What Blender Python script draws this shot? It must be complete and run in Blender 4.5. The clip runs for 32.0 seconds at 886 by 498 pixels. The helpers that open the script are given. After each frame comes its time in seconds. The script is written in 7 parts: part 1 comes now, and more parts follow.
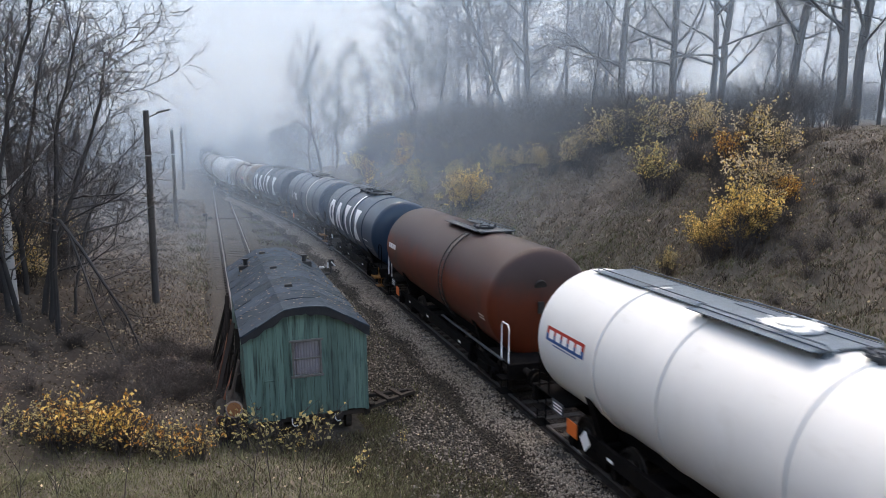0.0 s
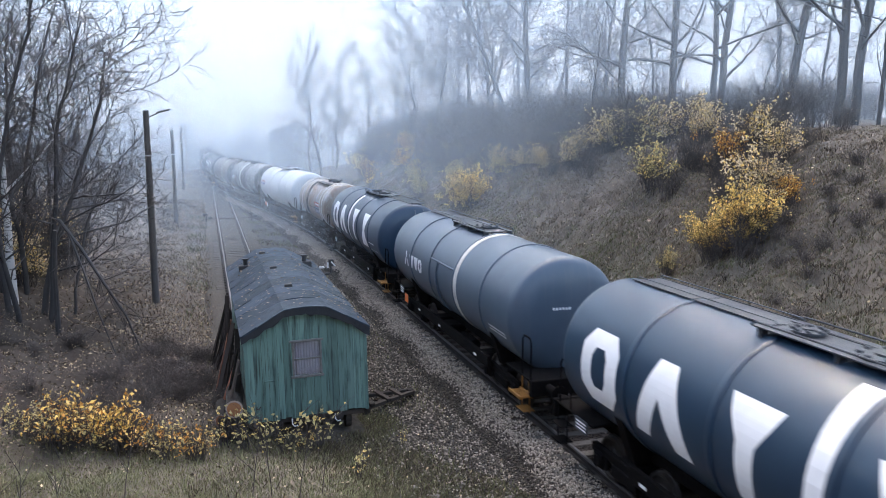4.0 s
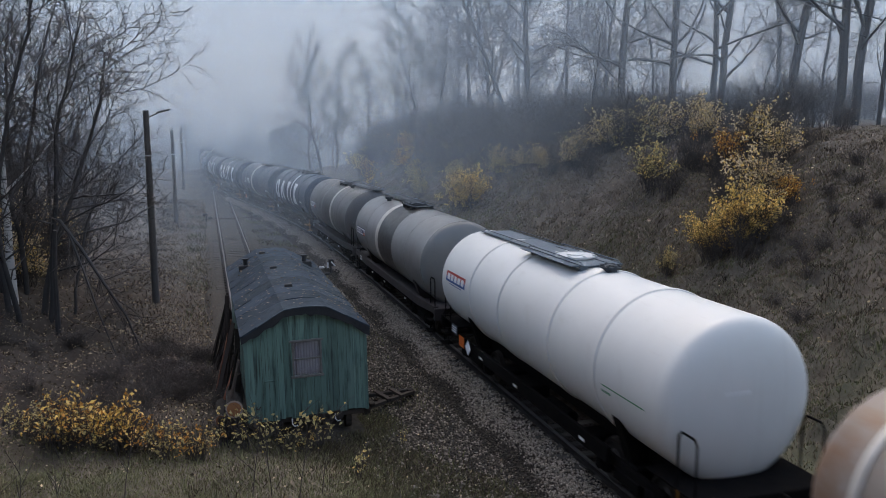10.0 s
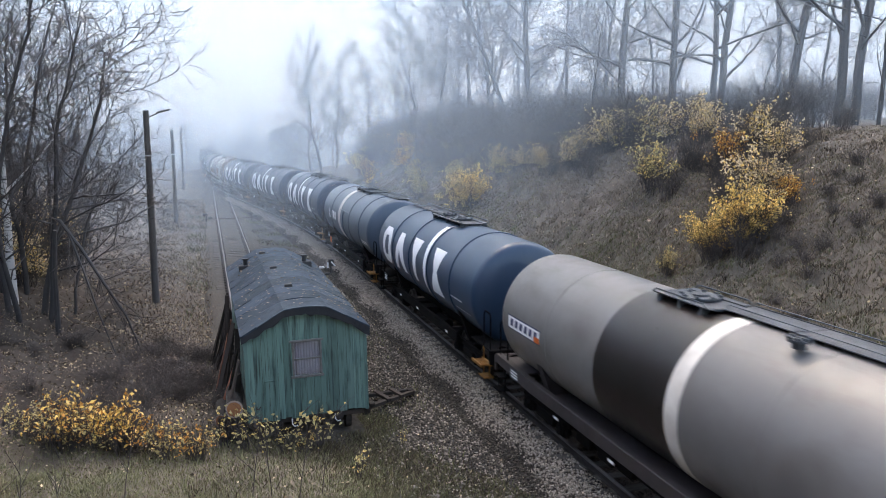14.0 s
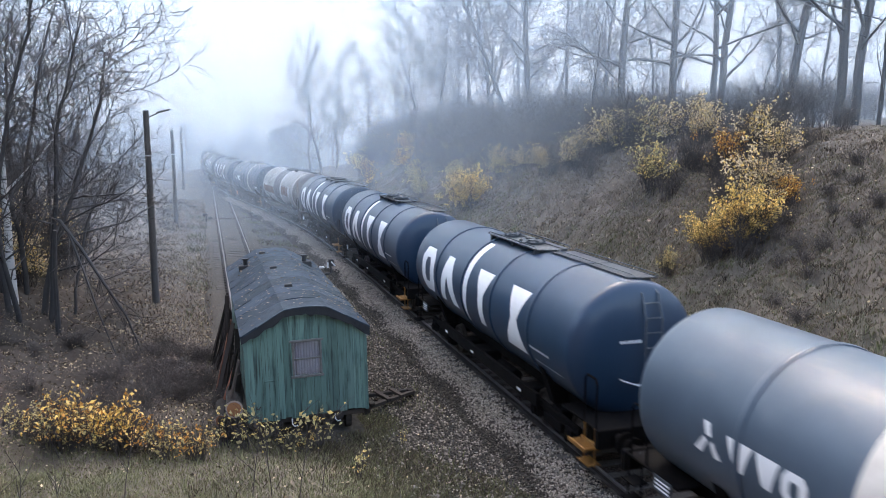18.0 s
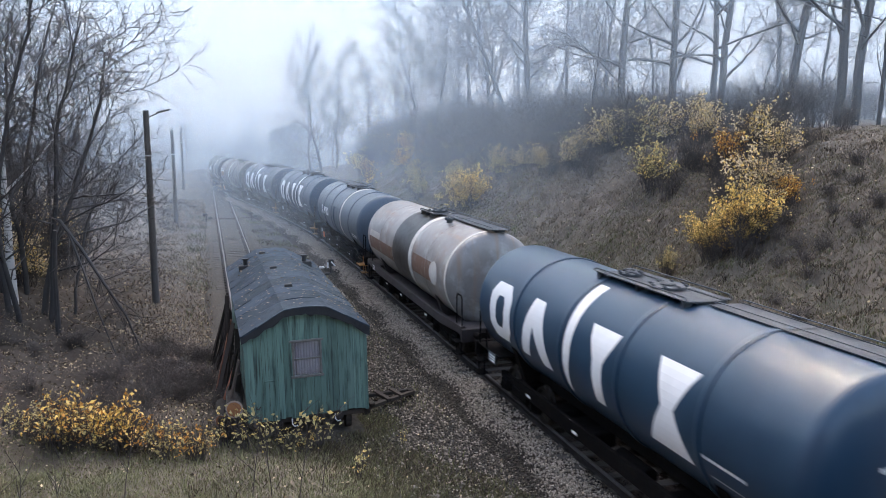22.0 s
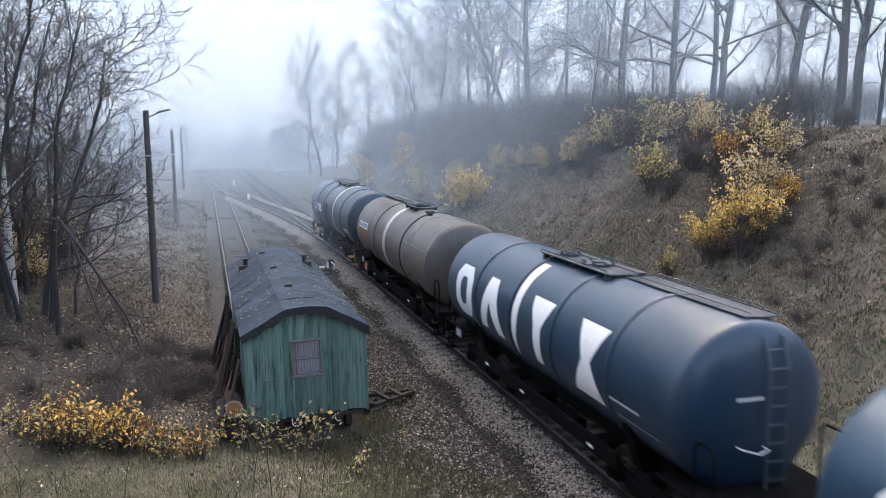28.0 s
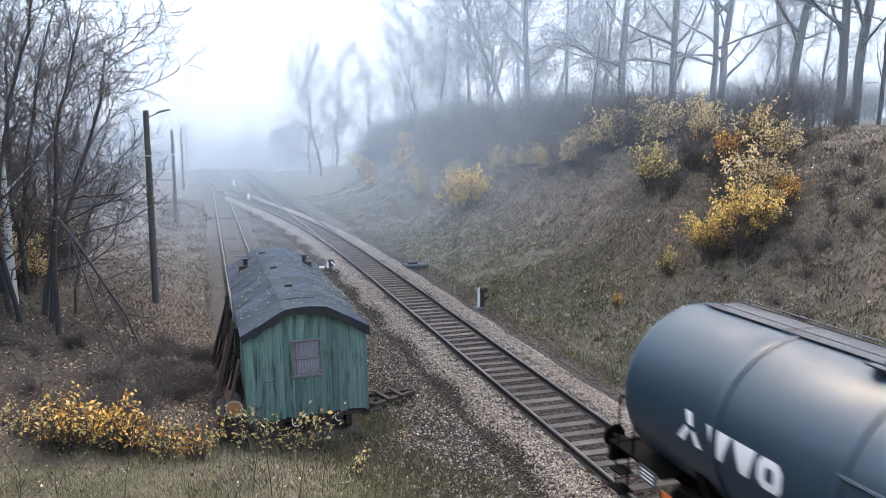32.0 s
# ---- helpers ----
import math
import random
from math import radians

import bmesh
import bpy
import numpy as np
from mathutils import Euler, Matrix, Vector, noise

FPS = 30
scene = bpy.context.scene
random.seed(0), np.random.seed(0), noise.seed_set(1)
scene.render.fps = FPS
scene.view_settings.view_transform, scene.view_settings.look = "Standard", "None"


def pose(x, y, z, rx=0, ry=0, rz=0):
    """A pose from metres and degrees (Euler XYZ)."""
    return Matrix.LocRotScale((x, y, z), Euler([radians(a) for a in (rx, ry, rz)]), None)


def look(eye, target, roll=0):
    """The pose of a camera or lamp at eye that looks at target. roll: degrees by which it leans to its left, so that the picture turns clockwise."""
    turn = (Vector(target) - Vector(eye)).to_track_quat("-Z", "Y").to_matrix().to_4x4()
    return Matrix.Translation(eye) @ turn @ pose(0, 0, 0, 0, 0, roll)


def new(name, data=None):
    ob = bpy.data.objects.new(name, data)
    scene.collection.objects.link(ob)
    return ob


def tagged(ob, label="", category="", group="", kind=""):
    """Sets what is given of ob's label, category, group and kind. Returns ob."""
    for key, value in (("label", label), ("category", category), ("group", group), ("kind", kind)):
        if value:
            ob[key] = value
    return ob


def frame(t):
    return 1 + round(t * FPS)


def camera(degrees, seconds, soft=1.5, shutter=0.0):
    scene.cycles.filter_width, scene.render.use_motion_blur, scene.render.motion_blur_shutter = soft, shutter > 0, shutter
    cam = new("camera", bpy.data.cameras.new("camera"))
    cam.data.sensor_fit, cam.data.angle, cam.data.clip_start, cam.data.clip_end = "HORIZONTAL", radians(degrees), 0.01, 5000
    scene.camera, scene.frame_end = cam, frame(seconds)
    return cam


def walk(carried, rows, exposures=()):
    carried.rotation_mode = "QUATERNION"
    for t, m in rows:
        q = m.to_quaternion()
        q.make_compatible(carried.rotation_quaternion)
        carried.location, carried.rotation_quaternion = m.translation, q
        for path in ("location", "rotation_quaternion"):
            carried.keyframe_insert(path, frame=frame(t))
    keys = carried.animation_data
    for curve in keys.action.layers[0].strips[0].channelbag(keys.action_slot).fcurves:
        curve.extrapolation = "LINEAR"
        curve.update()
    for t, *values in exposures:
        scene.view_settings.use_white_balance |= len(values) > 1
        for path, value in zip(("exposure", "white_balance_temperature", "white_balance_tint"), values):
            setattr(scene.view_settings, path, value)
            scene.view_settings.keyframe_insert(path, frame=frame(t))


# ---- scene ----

# ================= camera =================
EYE_Z = 7.06
TURN = -17.83
cam = camera(59.18, 32.0, soft=0.7, shutter=0.4)
CAM_POSE = pose(0, 0, EYE_Z, 90 - 8.567, 0, TURN)
WHITE_AT, WHITE_K = [0, 1, 3, 9, 11, 12, 14, 18, 25, 32], [7750, 7300, 7100, 7250, 7400, 7600, 7500, 7150, 7350, 7500]
EXPOSURES = [(0.0, 1.8), (1.0, 2.42), (2.0, 2.48), (3.0, 2.3), (6.0, 2.3), (7.0, 2.2), (8.0, 2.0), (9.0, 1.6), (10.0, 1.15), (11.0, 1.65), (12.0, 2.0), (13.0, 2.15), (14.0, 2.2), (18.0, 2.3), (20.0, 2.25), (22.0, 2.12), (25.0, 2.15), (28.0, 2.22), (29.0, 2.36), (30.0, 2.42), (32.0, 2.5)]
walk(cam, [(0.0, CAM_POSE), (32.0, CAM_POSE)], exposures=[(t, e + 0.41, float(np.interp(t, WHITE_AT, WHITE_K)), 11) for t, e in EXPOSURES])

# ================= world and sun =================
SUN_EL, SUN_AZ = 47.0, 20.0
world = bpy.data.worlds.new("foggy_sky")
scene.world = world
world.use_nodes = True
wn = world.node_tree.nodes
sky = wn.new("ShaderNodeTexSky")
sky.sky_type, sky.sun_disc = "NISHITA", False
sky.sun_elevation, sky.sun_rotation = radians(SUN_EL), radians(SUN_AZ)
sky.air_density, sky.dust_density, sky.ozone_density = 1.05, 4.5, 1.9
wn["Background"].inputs["Strength"].default_value = 0.13
world.node_tree.links.new(sky.outputs[0], wn["Background"].inputs["Color"])
sun = new("sun", bpy.data.lights.new("sun", "SUN"))
sun.data.energy, sun.data.angle, sun.data.color = 0.45, radians(90), (1.0, 0.99, 0.975)
az, el = radians(SUN_AZ), radians(SUN_EL)
sun.matrix_world = look((0, 0, 0), (-math.sin(az) * math.cos(el), -math.cos(az) * math.cos(el), -math.sin(el)))


# ================= materials =================
def mat(name, a, b=None, rough=0.8, metal=0.0, scale=2.0, bump=0.2, bscale=60.0, rnd=0.0, island=0.0, streak=None, c=None, cscale=9.0, spec=0.4, coat=0.0, stretch=(1, 1, 1), sharp=0.25, trans=0.0, cap=None):
    """A surface of colour a, varied towards b at one scale and towards c at a finer one, with fine relief."""
    m = bpy.data.materials.new(name)
    m.use_nodes = True
    n, lk = m.node_tree.nodes, m.node_tree.links
    bs = n["Principled BSDF"]
    bs.inputs["Roughness"].default_value = rough
    bs.inputs["Metallic"].default_value = metal
    bs.inputs["Specular IOR Level"].default_value = spec
    bs.inputs["Coat Weight"].default_value = coat
    co = n.new("ShaderNodeTexCoord")
    mp = n.new("ShaderNodeMapping")
    mp.inputs["Scale"].default_value = stretch
    lk.new(co.outputs["Object"], mp.inputs["Vector"])

    def tex(sc, detail=6.0):
        t = n.new("ShaderNodeTexNoise")
        t.inputs["Scale"].default_value, t.inputs["Detail"].default_value, t.inputs["Roughness"].default_value = sc, detail, 0.62
        lk.new(mp.outputs["Vector"], t.inputs["Vector"])
        return t

    def ramp(src, lo, hi):
        r = n.new("ShaderNodeMapRange")
        r.inputs["From Min"].default_value, r.inputs["From Max"].default_value = lo, hi
        lk.new(src, r.inputs["Value"])
        return r.outputs["Result"]

    def mix(f, x, y, kind="MIX"):
        q = n.new("ShaderNodeMix")
        q.data_type, q.blend_type = "RGBA", kind
        for sock, v in ((q.inputs["Factor"], f), (q.inputs["A"], x), (q.inputs["B"], y)):
            if isinstance(v, (int, float)):
                sock.default_value = v
            elif isinstance(v, tuple):
                sock.default_value = (*v, 1)
            else:
                lk.new(v, sock)
        return q.outputs["Result"]

    col = a
    if b is not None:
        col = mix(ramp(tex(scale).outputs["Fac"], 0.5 - sharp, 0.5 + sharp), a, b)
    if c is not None:
        col = mix(ramp(tex(cscale).outputs["Fac"], 0.52, 0.72), col, c)
    if streak is not None:
        sm = n.new("ShaderNodeMapping")
        sm.inputs["Scale"].default_value = streak[1]
        lk.new(co.outputs["Object"], sm.inputs["Vector"])
        t = n.new("ShaderNodeTexNoise")
        t.inputs["Scale"].default_value, t.inputs["Detail"].default_value = 1.0, 5.0
        lk.new(sm.outputs["Vector"], t.inputs["Vector"])
        col = mix(ramp(t.outputs["Fac"], streak[2], streak[3]), col, streak[0])
    if cap is not None:
        # grime that has settled on the upper side, with a ragged edge
        sp, ad, mu = n.new("ShaderNodeSeparateXYZ"), n.new("ShaderNodeMath"), n.new("ShaderNodeMath")
        lk.new(co.outputs["Object"], sp.inputs[0])
        mu.operation, mu.inputs[1].default_value = "MULTIPLY", cap[3]
        lk.new(tex(0.9).outputs["Fac"], mu.inputs[0])
        lk.new(sp.outputs["Z"], ad.inputs[0])
        lk.new(mu.outputs[0], ad.inputs[1])
        col = mix(ramp(ad.outputs[0], cap[1], cap[2]), col, cap[0])
    for amount, node, out in ((rnd, "ShaderNodeObjectInfo", "Random"), (island, "ShaderNodeNewGeometry", "Random Per Island")):
        if amount:
            g = n.new(node)
            hs = n.new("ShaderNodeHueSaturation")
            rr = n.new("ShaderNodeMapRange")
            rr.inputs["To Min"].default_value, rr.inputs["To Max"].default_value = 1 - amount, 1 + amount
            lk.new(g.outputs[out], rr.inputs["Value"])
            lk.new(rr.outputs["Result"], hs.inputs["Value"])
            if isinstance(col, tuple):
                hs.inputs["Color"].default_value = (*col, 1)
            else:
                lk.new(col, hs.inputs["Color"])
            col = hs.outputs["Color"]
    if isinstance(col, tuple):
        bs.inputs["Base Color"].default_value = (*col, 1)
    else:
        lk.new(col, bs.inputs["Base Color"])
    if trans:
        tl, mx = n.new("ShaderNodeBsdfTranslucent"), n.new("ShaderNodeMixShader")
        if isinstance(col, tuple):
            tl.inputs["Color"].default_value = (*col, 1)
        else:
            lk.new(col, tl.inputs["Color"])
        mx.inputs[0].default_value = trans
        lk.new(bs.outputs[0], mx.inputs[1])
        lk.new(tl.outputs[0], mx.inputs[2])
        lk.new(mx.outputs[0], n["Material Output"].inputs["Surface"])
    if bump:
        bp = n.new("ShaderNodeBump")
        bp.inputs["Strength"].default_value, bp.inputs["Distance"].default_value = bump, 0.02
        lk.new(tex(bscale, 4.0).outputs["Fac"], bp.inputs["Height"])
        lk.new(bp.outputs["Normal"], bs.inputs["Normal"])
        rv = n.new("ShaderNodeMapRange")
        rv.inputs["To Min"].default_value, rv.inputs["To Max"].default_value = max(rough - 0.12, 0.02), min(rough + 0.12, 1)
        lk.new(tex(bscale * 0.15, 4.0).outputs["Fac"], rv.inputs["Value"])
        lk.new(rv.outputs["Result"], bs.inputs["Roughness"])
    return m


M = {}
def tank_paint(name, r, g, b):
    """Weathered tank paint: a base colour with faded and dusty streaks."""
    k = (r + g + b) / 3
    dust = (r * 0.7 + k * 0.5, g * 0.75 + k * 0.35, b * 0.8 + k * 0.2)
    return mat(name, (r, g, b), (r * 0.7, g * 0.72, b * 0.75), rough=0.42, spec=0.5, coat=0.2, scale=0.8, bump=0.0, streak=(dust, (1.2, 6.0, 0.35), 0.58, 0.95))


M["blue"] = tank_paint("navy_tank_paint", 0.014, 0.042, 0.082)
M["teal"] = tank_paint("dark_teal_tank_paint", 0.013, 0.040, 0.074)
M["bright_blue"] = tank_paint("mid_blue_tank_paint", 0.013, 0.047, 0.088)
M["vtg"] = tank_paint("slate_tank_paint", 0.070, 0.102, 0.138)
M["dark_slate"] = tank_paint("dark_slate_tank_paint", 0.014, 0.040, 0.064)
M["white"] = mat("white_tank_paint", (0.70, 0.71, 0.70), (0.64, 0.65, 0.635), rough=0.38, scale=0.7, bump=0.01, bscale=15, streak=((0.55, 0.55, 0.52), (1.6, 7.0, 0.25), 0.6, 0.95))
M["rust"] = mat("red_brown_tank_paint", (0.135, 0.025, 0.0075), (0.085, 0.018, 0.007), rough=0.50, spec=0.3, coat=0.0, scale=0.8, bump=0.0, streak=((0.040, 0.018, 0.013), (1.2, 5.0, 0.25), 0.54, 0.80), cap=((0.050, 0.028, 0.025), 3.15, 3.75, 1.1))
M["beige"] = mat("stained_grey_tank_paint", (0.290, 0.262, 0.245), (0.215, 0.150, 0.100), rough=0.40, coat=0.1, scale=0.45, bump=0.03, bscale=20, streak=((0.215, 0.098, 0.038), (0.8, 2.2, 0.5), 0.48, 0.72), c=(0.360, 0.365, 0.380), cscale=1.2)
M["grey"] = mat("grey_tank_paint", (0.202, 0.202, 0.198), (0.162, 0.161, 0.156), rough=0.34, coat=0.2, scale=0.5, bump=0.03, bscale=20, streak=((0.170, 0.158, 0.150), (0.7, 3.0, 0.35), 0.5, 0.85), c=(0.202, 0.193, 0.186), cscale=1.4)
M["dull_grey"] = mat("dull_grey_tank_paint", (0.150, 0.147, 0.142), (0.114, 0.108, 0.106), rough=0.40, scale=0.5, bump=0.03, bscale=20, streak=((0.088, 0.079, 0.073), (0.7, 3.0, 0.35), 0.5, 0.8), c=(0.124, 0.114, 0.106), cscale=1.4)
M["patchy"] = mat("patched_silver_tank_paint", (0.315, 0.298, 0.285), (0.184, 0.161, 0.149), rough=0.34, metal=0.12, scale=0.9, bump=0.03, bscale=20, streak=((0.281, 0.193, 0.140), (1.0, 4.0, 0.4), 0.52, 0.78), c=(0.402, 0.394, 0.377), cscale=1.3)
M["brown"] = mat("brown_grey_tank_paint", (0.113, 0.101, 0.092), (0.081, 0.071, 0.063), rough=0.38, scale=0.8, bump=0.03, bscale=20, streak=((0.147, 0.101, 0.072), (1.5, 7.0, 0.3), 0.5, 0.8))
M["dark_band"] = mat("black_brown_band_paint", (0.016, 0.012, 0.011), (0.010, 0.008, 0.008), rough=0.33, scale=1, bump=0.03, bscale=25)
M["white_band"] = mat("white_line_paint", (0.66, 0.63, 0.58), (0.46, 0.43, 0.39), rough=0.5, scale=2.5, bump=0.03, bscale=30)
M["letter"] = mat("white_marking_paint", (0.85, 0.86, 0.87), (0.72, 0.73, 0.73), rough=0.45, scale=2.0, bump=0.02, bscale=30)
M["brown_patch"] = mat("brown_primer", (0.20, 0.105, 0.065), (0.15, 0.09, 0.065), rough=0.55, scale=1.5, bump=0.05, c=(0.28, 0.23, 0.19), cscale=3)
M["ochre"] = mat("ochre_primer", (0.30, 0.16, 0.075), (0.20, 0.105, 0.055), rough=0.6, scale=1.5, bump=0.05)
M["red"] = mat("red_marking_paint", (0.42, 0.035, 0.02), (0.35, 0.03, 0.02), rough=0.45, scale=3, bump=0.02)
M["navy"] = mat("navy_marking_paint", (0.02, 0.03, 0.10), (0.03, 0.04, 0.09), rough=0.45, scale=3, bump=0.02)
M["cobalt"] = mat("cobalt_marking_paint", (0.02, 0.09, 0.30), (0.03, 0.09, 0.24), rough=0.45, scale=3, bump=0.02)
M["orange"] = mat("orange_plate", (0.70, 0.14, 0.02), (0.55, 0.11, 0.02), rough=0.5, scale=4, bump=0.02)
M["yellow"] = mat("yellow_step_paint", (0.30, 0.13, 0.02), (0.15, 0.07, 0.02), rough=0.6, scale=8, bump=0.1)
M["chassis"] = mat("grimy_black_chassis", (0.005, 0.005, 0.006), (0.009, 0.008, 0.0075), rough=0.9, spec=0.05, scale=3, bump=0.25, bscale=30, c=(0.012, 0.009, 0.007), cscale=8)
M["sill_grey"] = mat("grimy_dark_sill", (0.036, 0.030, 0.031), (0.022, 0.019, 0.02), rough=0.6, scale=2, bump=0.15, bscale=30)
M["wheel"] = mat("oily_wheel_steel", (0.05, 0.042, 0.036), (0.03, 0.026, 0.024), rough=0.6, metal=0.5, scale=4, bump=0.1)
M["walkway"] = mat("galvanised_grating", (0.13, 0.17, 0.21), (0.08, 0.105, 0.13), rough=0.5, metal=0.2, scale=5, bump=0.2, bscale=50)
M["dark_walkway"] = mat("dark_grating", (0.06, 0.07, 0.08), (0.04, 0.046, 0.054), rough=0.6, metal=0.2, scale=5, bump=0.3, bscale=50)
M["rail_side"] = mat("rusty_rail", (0.027, 0.022, 0.020), (0.018, 0.014, 0.014), rough=0.75, metal=0.2, scale=6, bump=0.2)
M["rail_top"] = mat("worn_rail_head", (0.085, 0.080, 0.080), (0.06, 0.055, 0.054), rough=0.45, metal=0.3, scale=5, bump=0.05)
M["rail_pale"] = mat("pale_rusty_rail_head", (0.195, 0.161, 0.139), (0.135, 0.109, 0.094), rough=0.5, metal=0.2, scale=5, bump=0.05)
M["sleeper"] = mat("weathered_sleeper_wood", (0.045, 0.039, 0.035), (0.079, 0.071, 0.065), rough=0.85, scale=3, bump=0.5, bscale=25, rnd=0.3, stretch=(1, 8, 4))
M["ballast"] = mat("ballast_stone", (0.215, 0.178, 0.148), (0.306, 0.266, 0.223), rough=0.9, scale=9, bump=0.9, bscale=28, c=(0.052, 0.041, 0.035), cscale=16, island=0.5)
M["ballast_dark"] = mat("dark_old_ballast", (0.040, 0.032, 0.025), (0.077, 0.065, 0.052), rough=0.92, scale=7, bump=0.9, bscale=28, c=(0.014, 0.012, 0.010), cscale=14, island=0.7)
M["ballast_brown"] = mat("brown_stained_ballast", (0.032, 0.023, 0.019), (0.064, 0.049, 0.041), rough=0.92, scale=8, bump=0.9, bscale=28, c=(0.015, 0.012, 0.011), cscale=15, island=0.6)
M["black_ladder"] = mat("black_steel", (0.02, 0.018, 0.018), (0.035, 0.03, 0.028), rough=0.6, scale=5, bump=0.1)
M["ladder"] = mat("worn_blue_grey_steel", (0.096, 0.120, 0.144), (0.060, 0.072, 0.084), rough=0.5, metal=0.2, scale=5, bump=0.1, bscale=40)
M["bark"] = mat("grey_bark", (0.059, 0.053, 0.051), (0.036, 0.033, 0.032), rough=0.9, scale=4, bump=0.6, bscale=22, rnd=0.2, stretch=(1, 1, 0.3))
M["twig"] = mat("dark_twig", (0.081, 0.066, 0.059), (0.053, 0.045, 0.042), rough=0.9, scale=3, bump=0.0, rnd=0.25)
M["leaf_yellow"] = mat("yellow_leaf", (0.900, 0.591, 0.140), (0.881, 0.645, 0.258), rough=0.7, scale=1.5, bump=0.0, island=0.35, trans=0.45)
M["leaf_pale"] = mat("pale_yellow_green_leaf", (0.568, 0.470, 0.231), (0.460, 0.399, 0.177), rough=0.7, scale=1.5, bump=0.0, island=0.35, trans=0.45)
M["leaf_cream"] = mat("cream_leaf", (0.757, 0.628, 0.426), (0.628, 0.480, 0.278), rough=0.7, scale=1.5, bump=0.0, island=0.35, trans=0.45)
M["leaf_orange"] = mat("orange_leaf", (0.642, 0.321, 0.069), (0.521, 0.234, 0.053), rough=0.7, scale=1.5, bump=0.0, island=0.35, trans=0.45)
M["leaf_fallen"] = mat("fallen_leaf", (0.182, 0.126, 0.080), (0.247, 0.208, 0.165), rough=0.85, scale=1.2, bump=0.0, island=0.4, trans=0.2)
M["grass"] = mat("withered_grass", (0.278, 0.218, 0.157), (0.170, 0.129, 0.095), rough=0.9, scale=0.6, bump=0.0, island=0.35, c=(0.265, 0.228, 0.170), cscale=1.6)
M["grass_green"] = mat("greenish_grass", (0.116, 0.126, 0.052), (0.166, 0.154, 0.083), rough=0.9, scale=0.6, bump=0.0, island=0.4)
M["mound_grass"] = mat("tan_and_green_grass", (0.105, 0.090, 0.043), (0.061, 0.054, 0.024), rough=0.9, scale=0.8, bump=0.0, island=0.45)
M["weed"] = mat("brown_weed_stem", (0.075, 0.054, 0.033), (0.048, 0.035, 0.023), rough=0.9, scale=0.5, bump=0.0, island=0.4)


def ground_material():
    """Withered turf on the banks, dark cinders between the lines, their colour also painted as shade under the hut."""
    m = mat("earth_and_withered_grass", (0.142, 0.113, 0.086), (0.078, 0.061, 0.047), rough=0.95, scale=1.1, bump=1.0, bscale=7.0, c=(0.135, 0.115, 0.087), cscale=4.0)
    n, lk = m.node_tree.nodes, m.node_tree.links
    bs = n["Principled BSDF"]
    turf = bs.inputs["Base Color"].links[0].from_socket
    co = n.new("ShaderNodeTexCoord")
    sep = n.new("ShaderNodeSeparateXYZ")
    lk.new(co.outputs["Object"], sep.inputs[0])

    def noise_(sc, detail=6):
        t = n.new("ShaderNodeTexNoise")
        t.inputs["Scale"].default_value, t.inputs["Detail"].default_value = sc, detail
        lk.new(co.outputs["Object"], t.inputs["Vector"])
        return t.outputs["Fac"]

    def calc(op, x, y):
        q = n.new("ShaderNodeMath")
        q.operation = op
        for i, v in enumerate((x, y)):
            if isinstance(v, (int, float)):
                q.inputs[i].default_value = v
            else:
                lk.new(v, q.inputs[i])
        return q.outputs[0]

    def step(v, lo, hi):
        r = n.new("ShaderNodeMapRange")
        r.inputs["From Min"].default_value, r.inputs["From Max"].default_value = lo, hi
        lk.new(v, r.inputs["Value"])
        return r.outputs["Result"]

    def blend(f, x, y):
        q = n.new("ShaderNodeMix")
        q.data_type = "RGBA"
        lk.new(f, q.inputs["Factor"])
        for sock, v in ((q.inputs["A"], x), (q.inputs["B"], y)):
            if isinstance(v, tuple):
                sock.default_value = (*v, 1)
            else:
                lk.new(v, sock)
        return q.outputs["Result"]

    wobble = calc("ADD", sep.outputs["X"], calc("MULTIPLY", calc("SUBTRACT", noise_(0.7), 0.5), 3.0))
    cinder_and_shade = blend(step(noise_(14, 8), 0.35, 0.7), (0.020, 0.017, 0.014), (0.065, 0.056, 0.047))
    # past y 16.4 the belt widens to paint in the shade under the hut
    belt = calc("MULTIPLY", step(calc("ADD", wobble, calc("MULTIPLY", step(sep.outputs["Y"], 16.4, 18.2), 2.6)), 3.2, 4.6), step(wobble, 12.2, 10.8))
    col = blend(belt, turf, cinder_and_shade)
    # green strip in the ditch beyond the line, and leaf mould under the trees by the poles
    green = calc("MULTIPLY", calc("MULTIPLY", step(wobble, 11.5, 12.5), step(wobble, 19.0, 14.0)), step(noise_(0.45), 0.35, 0.65))
    col = blend(calc("MULTIPLY", green, 0.8), col, (0.064, 0.076, 0.036))
    mould = calc("MULTIPLY", calc("MULTIPLY", step(wobble, 0.0, -3.0), step(sep.outputs["Y"], 17.0, 20.5)), step(sep.outputs["Y"], 60.0, 40.0))
    col = blend(calc("MULTIPLY", mould, 0.9), col, (0.046, 0.034, 0.026))
    lk.new(col, bs.inputs["Base Color"])
    return m


M["ground"] = ground_material()


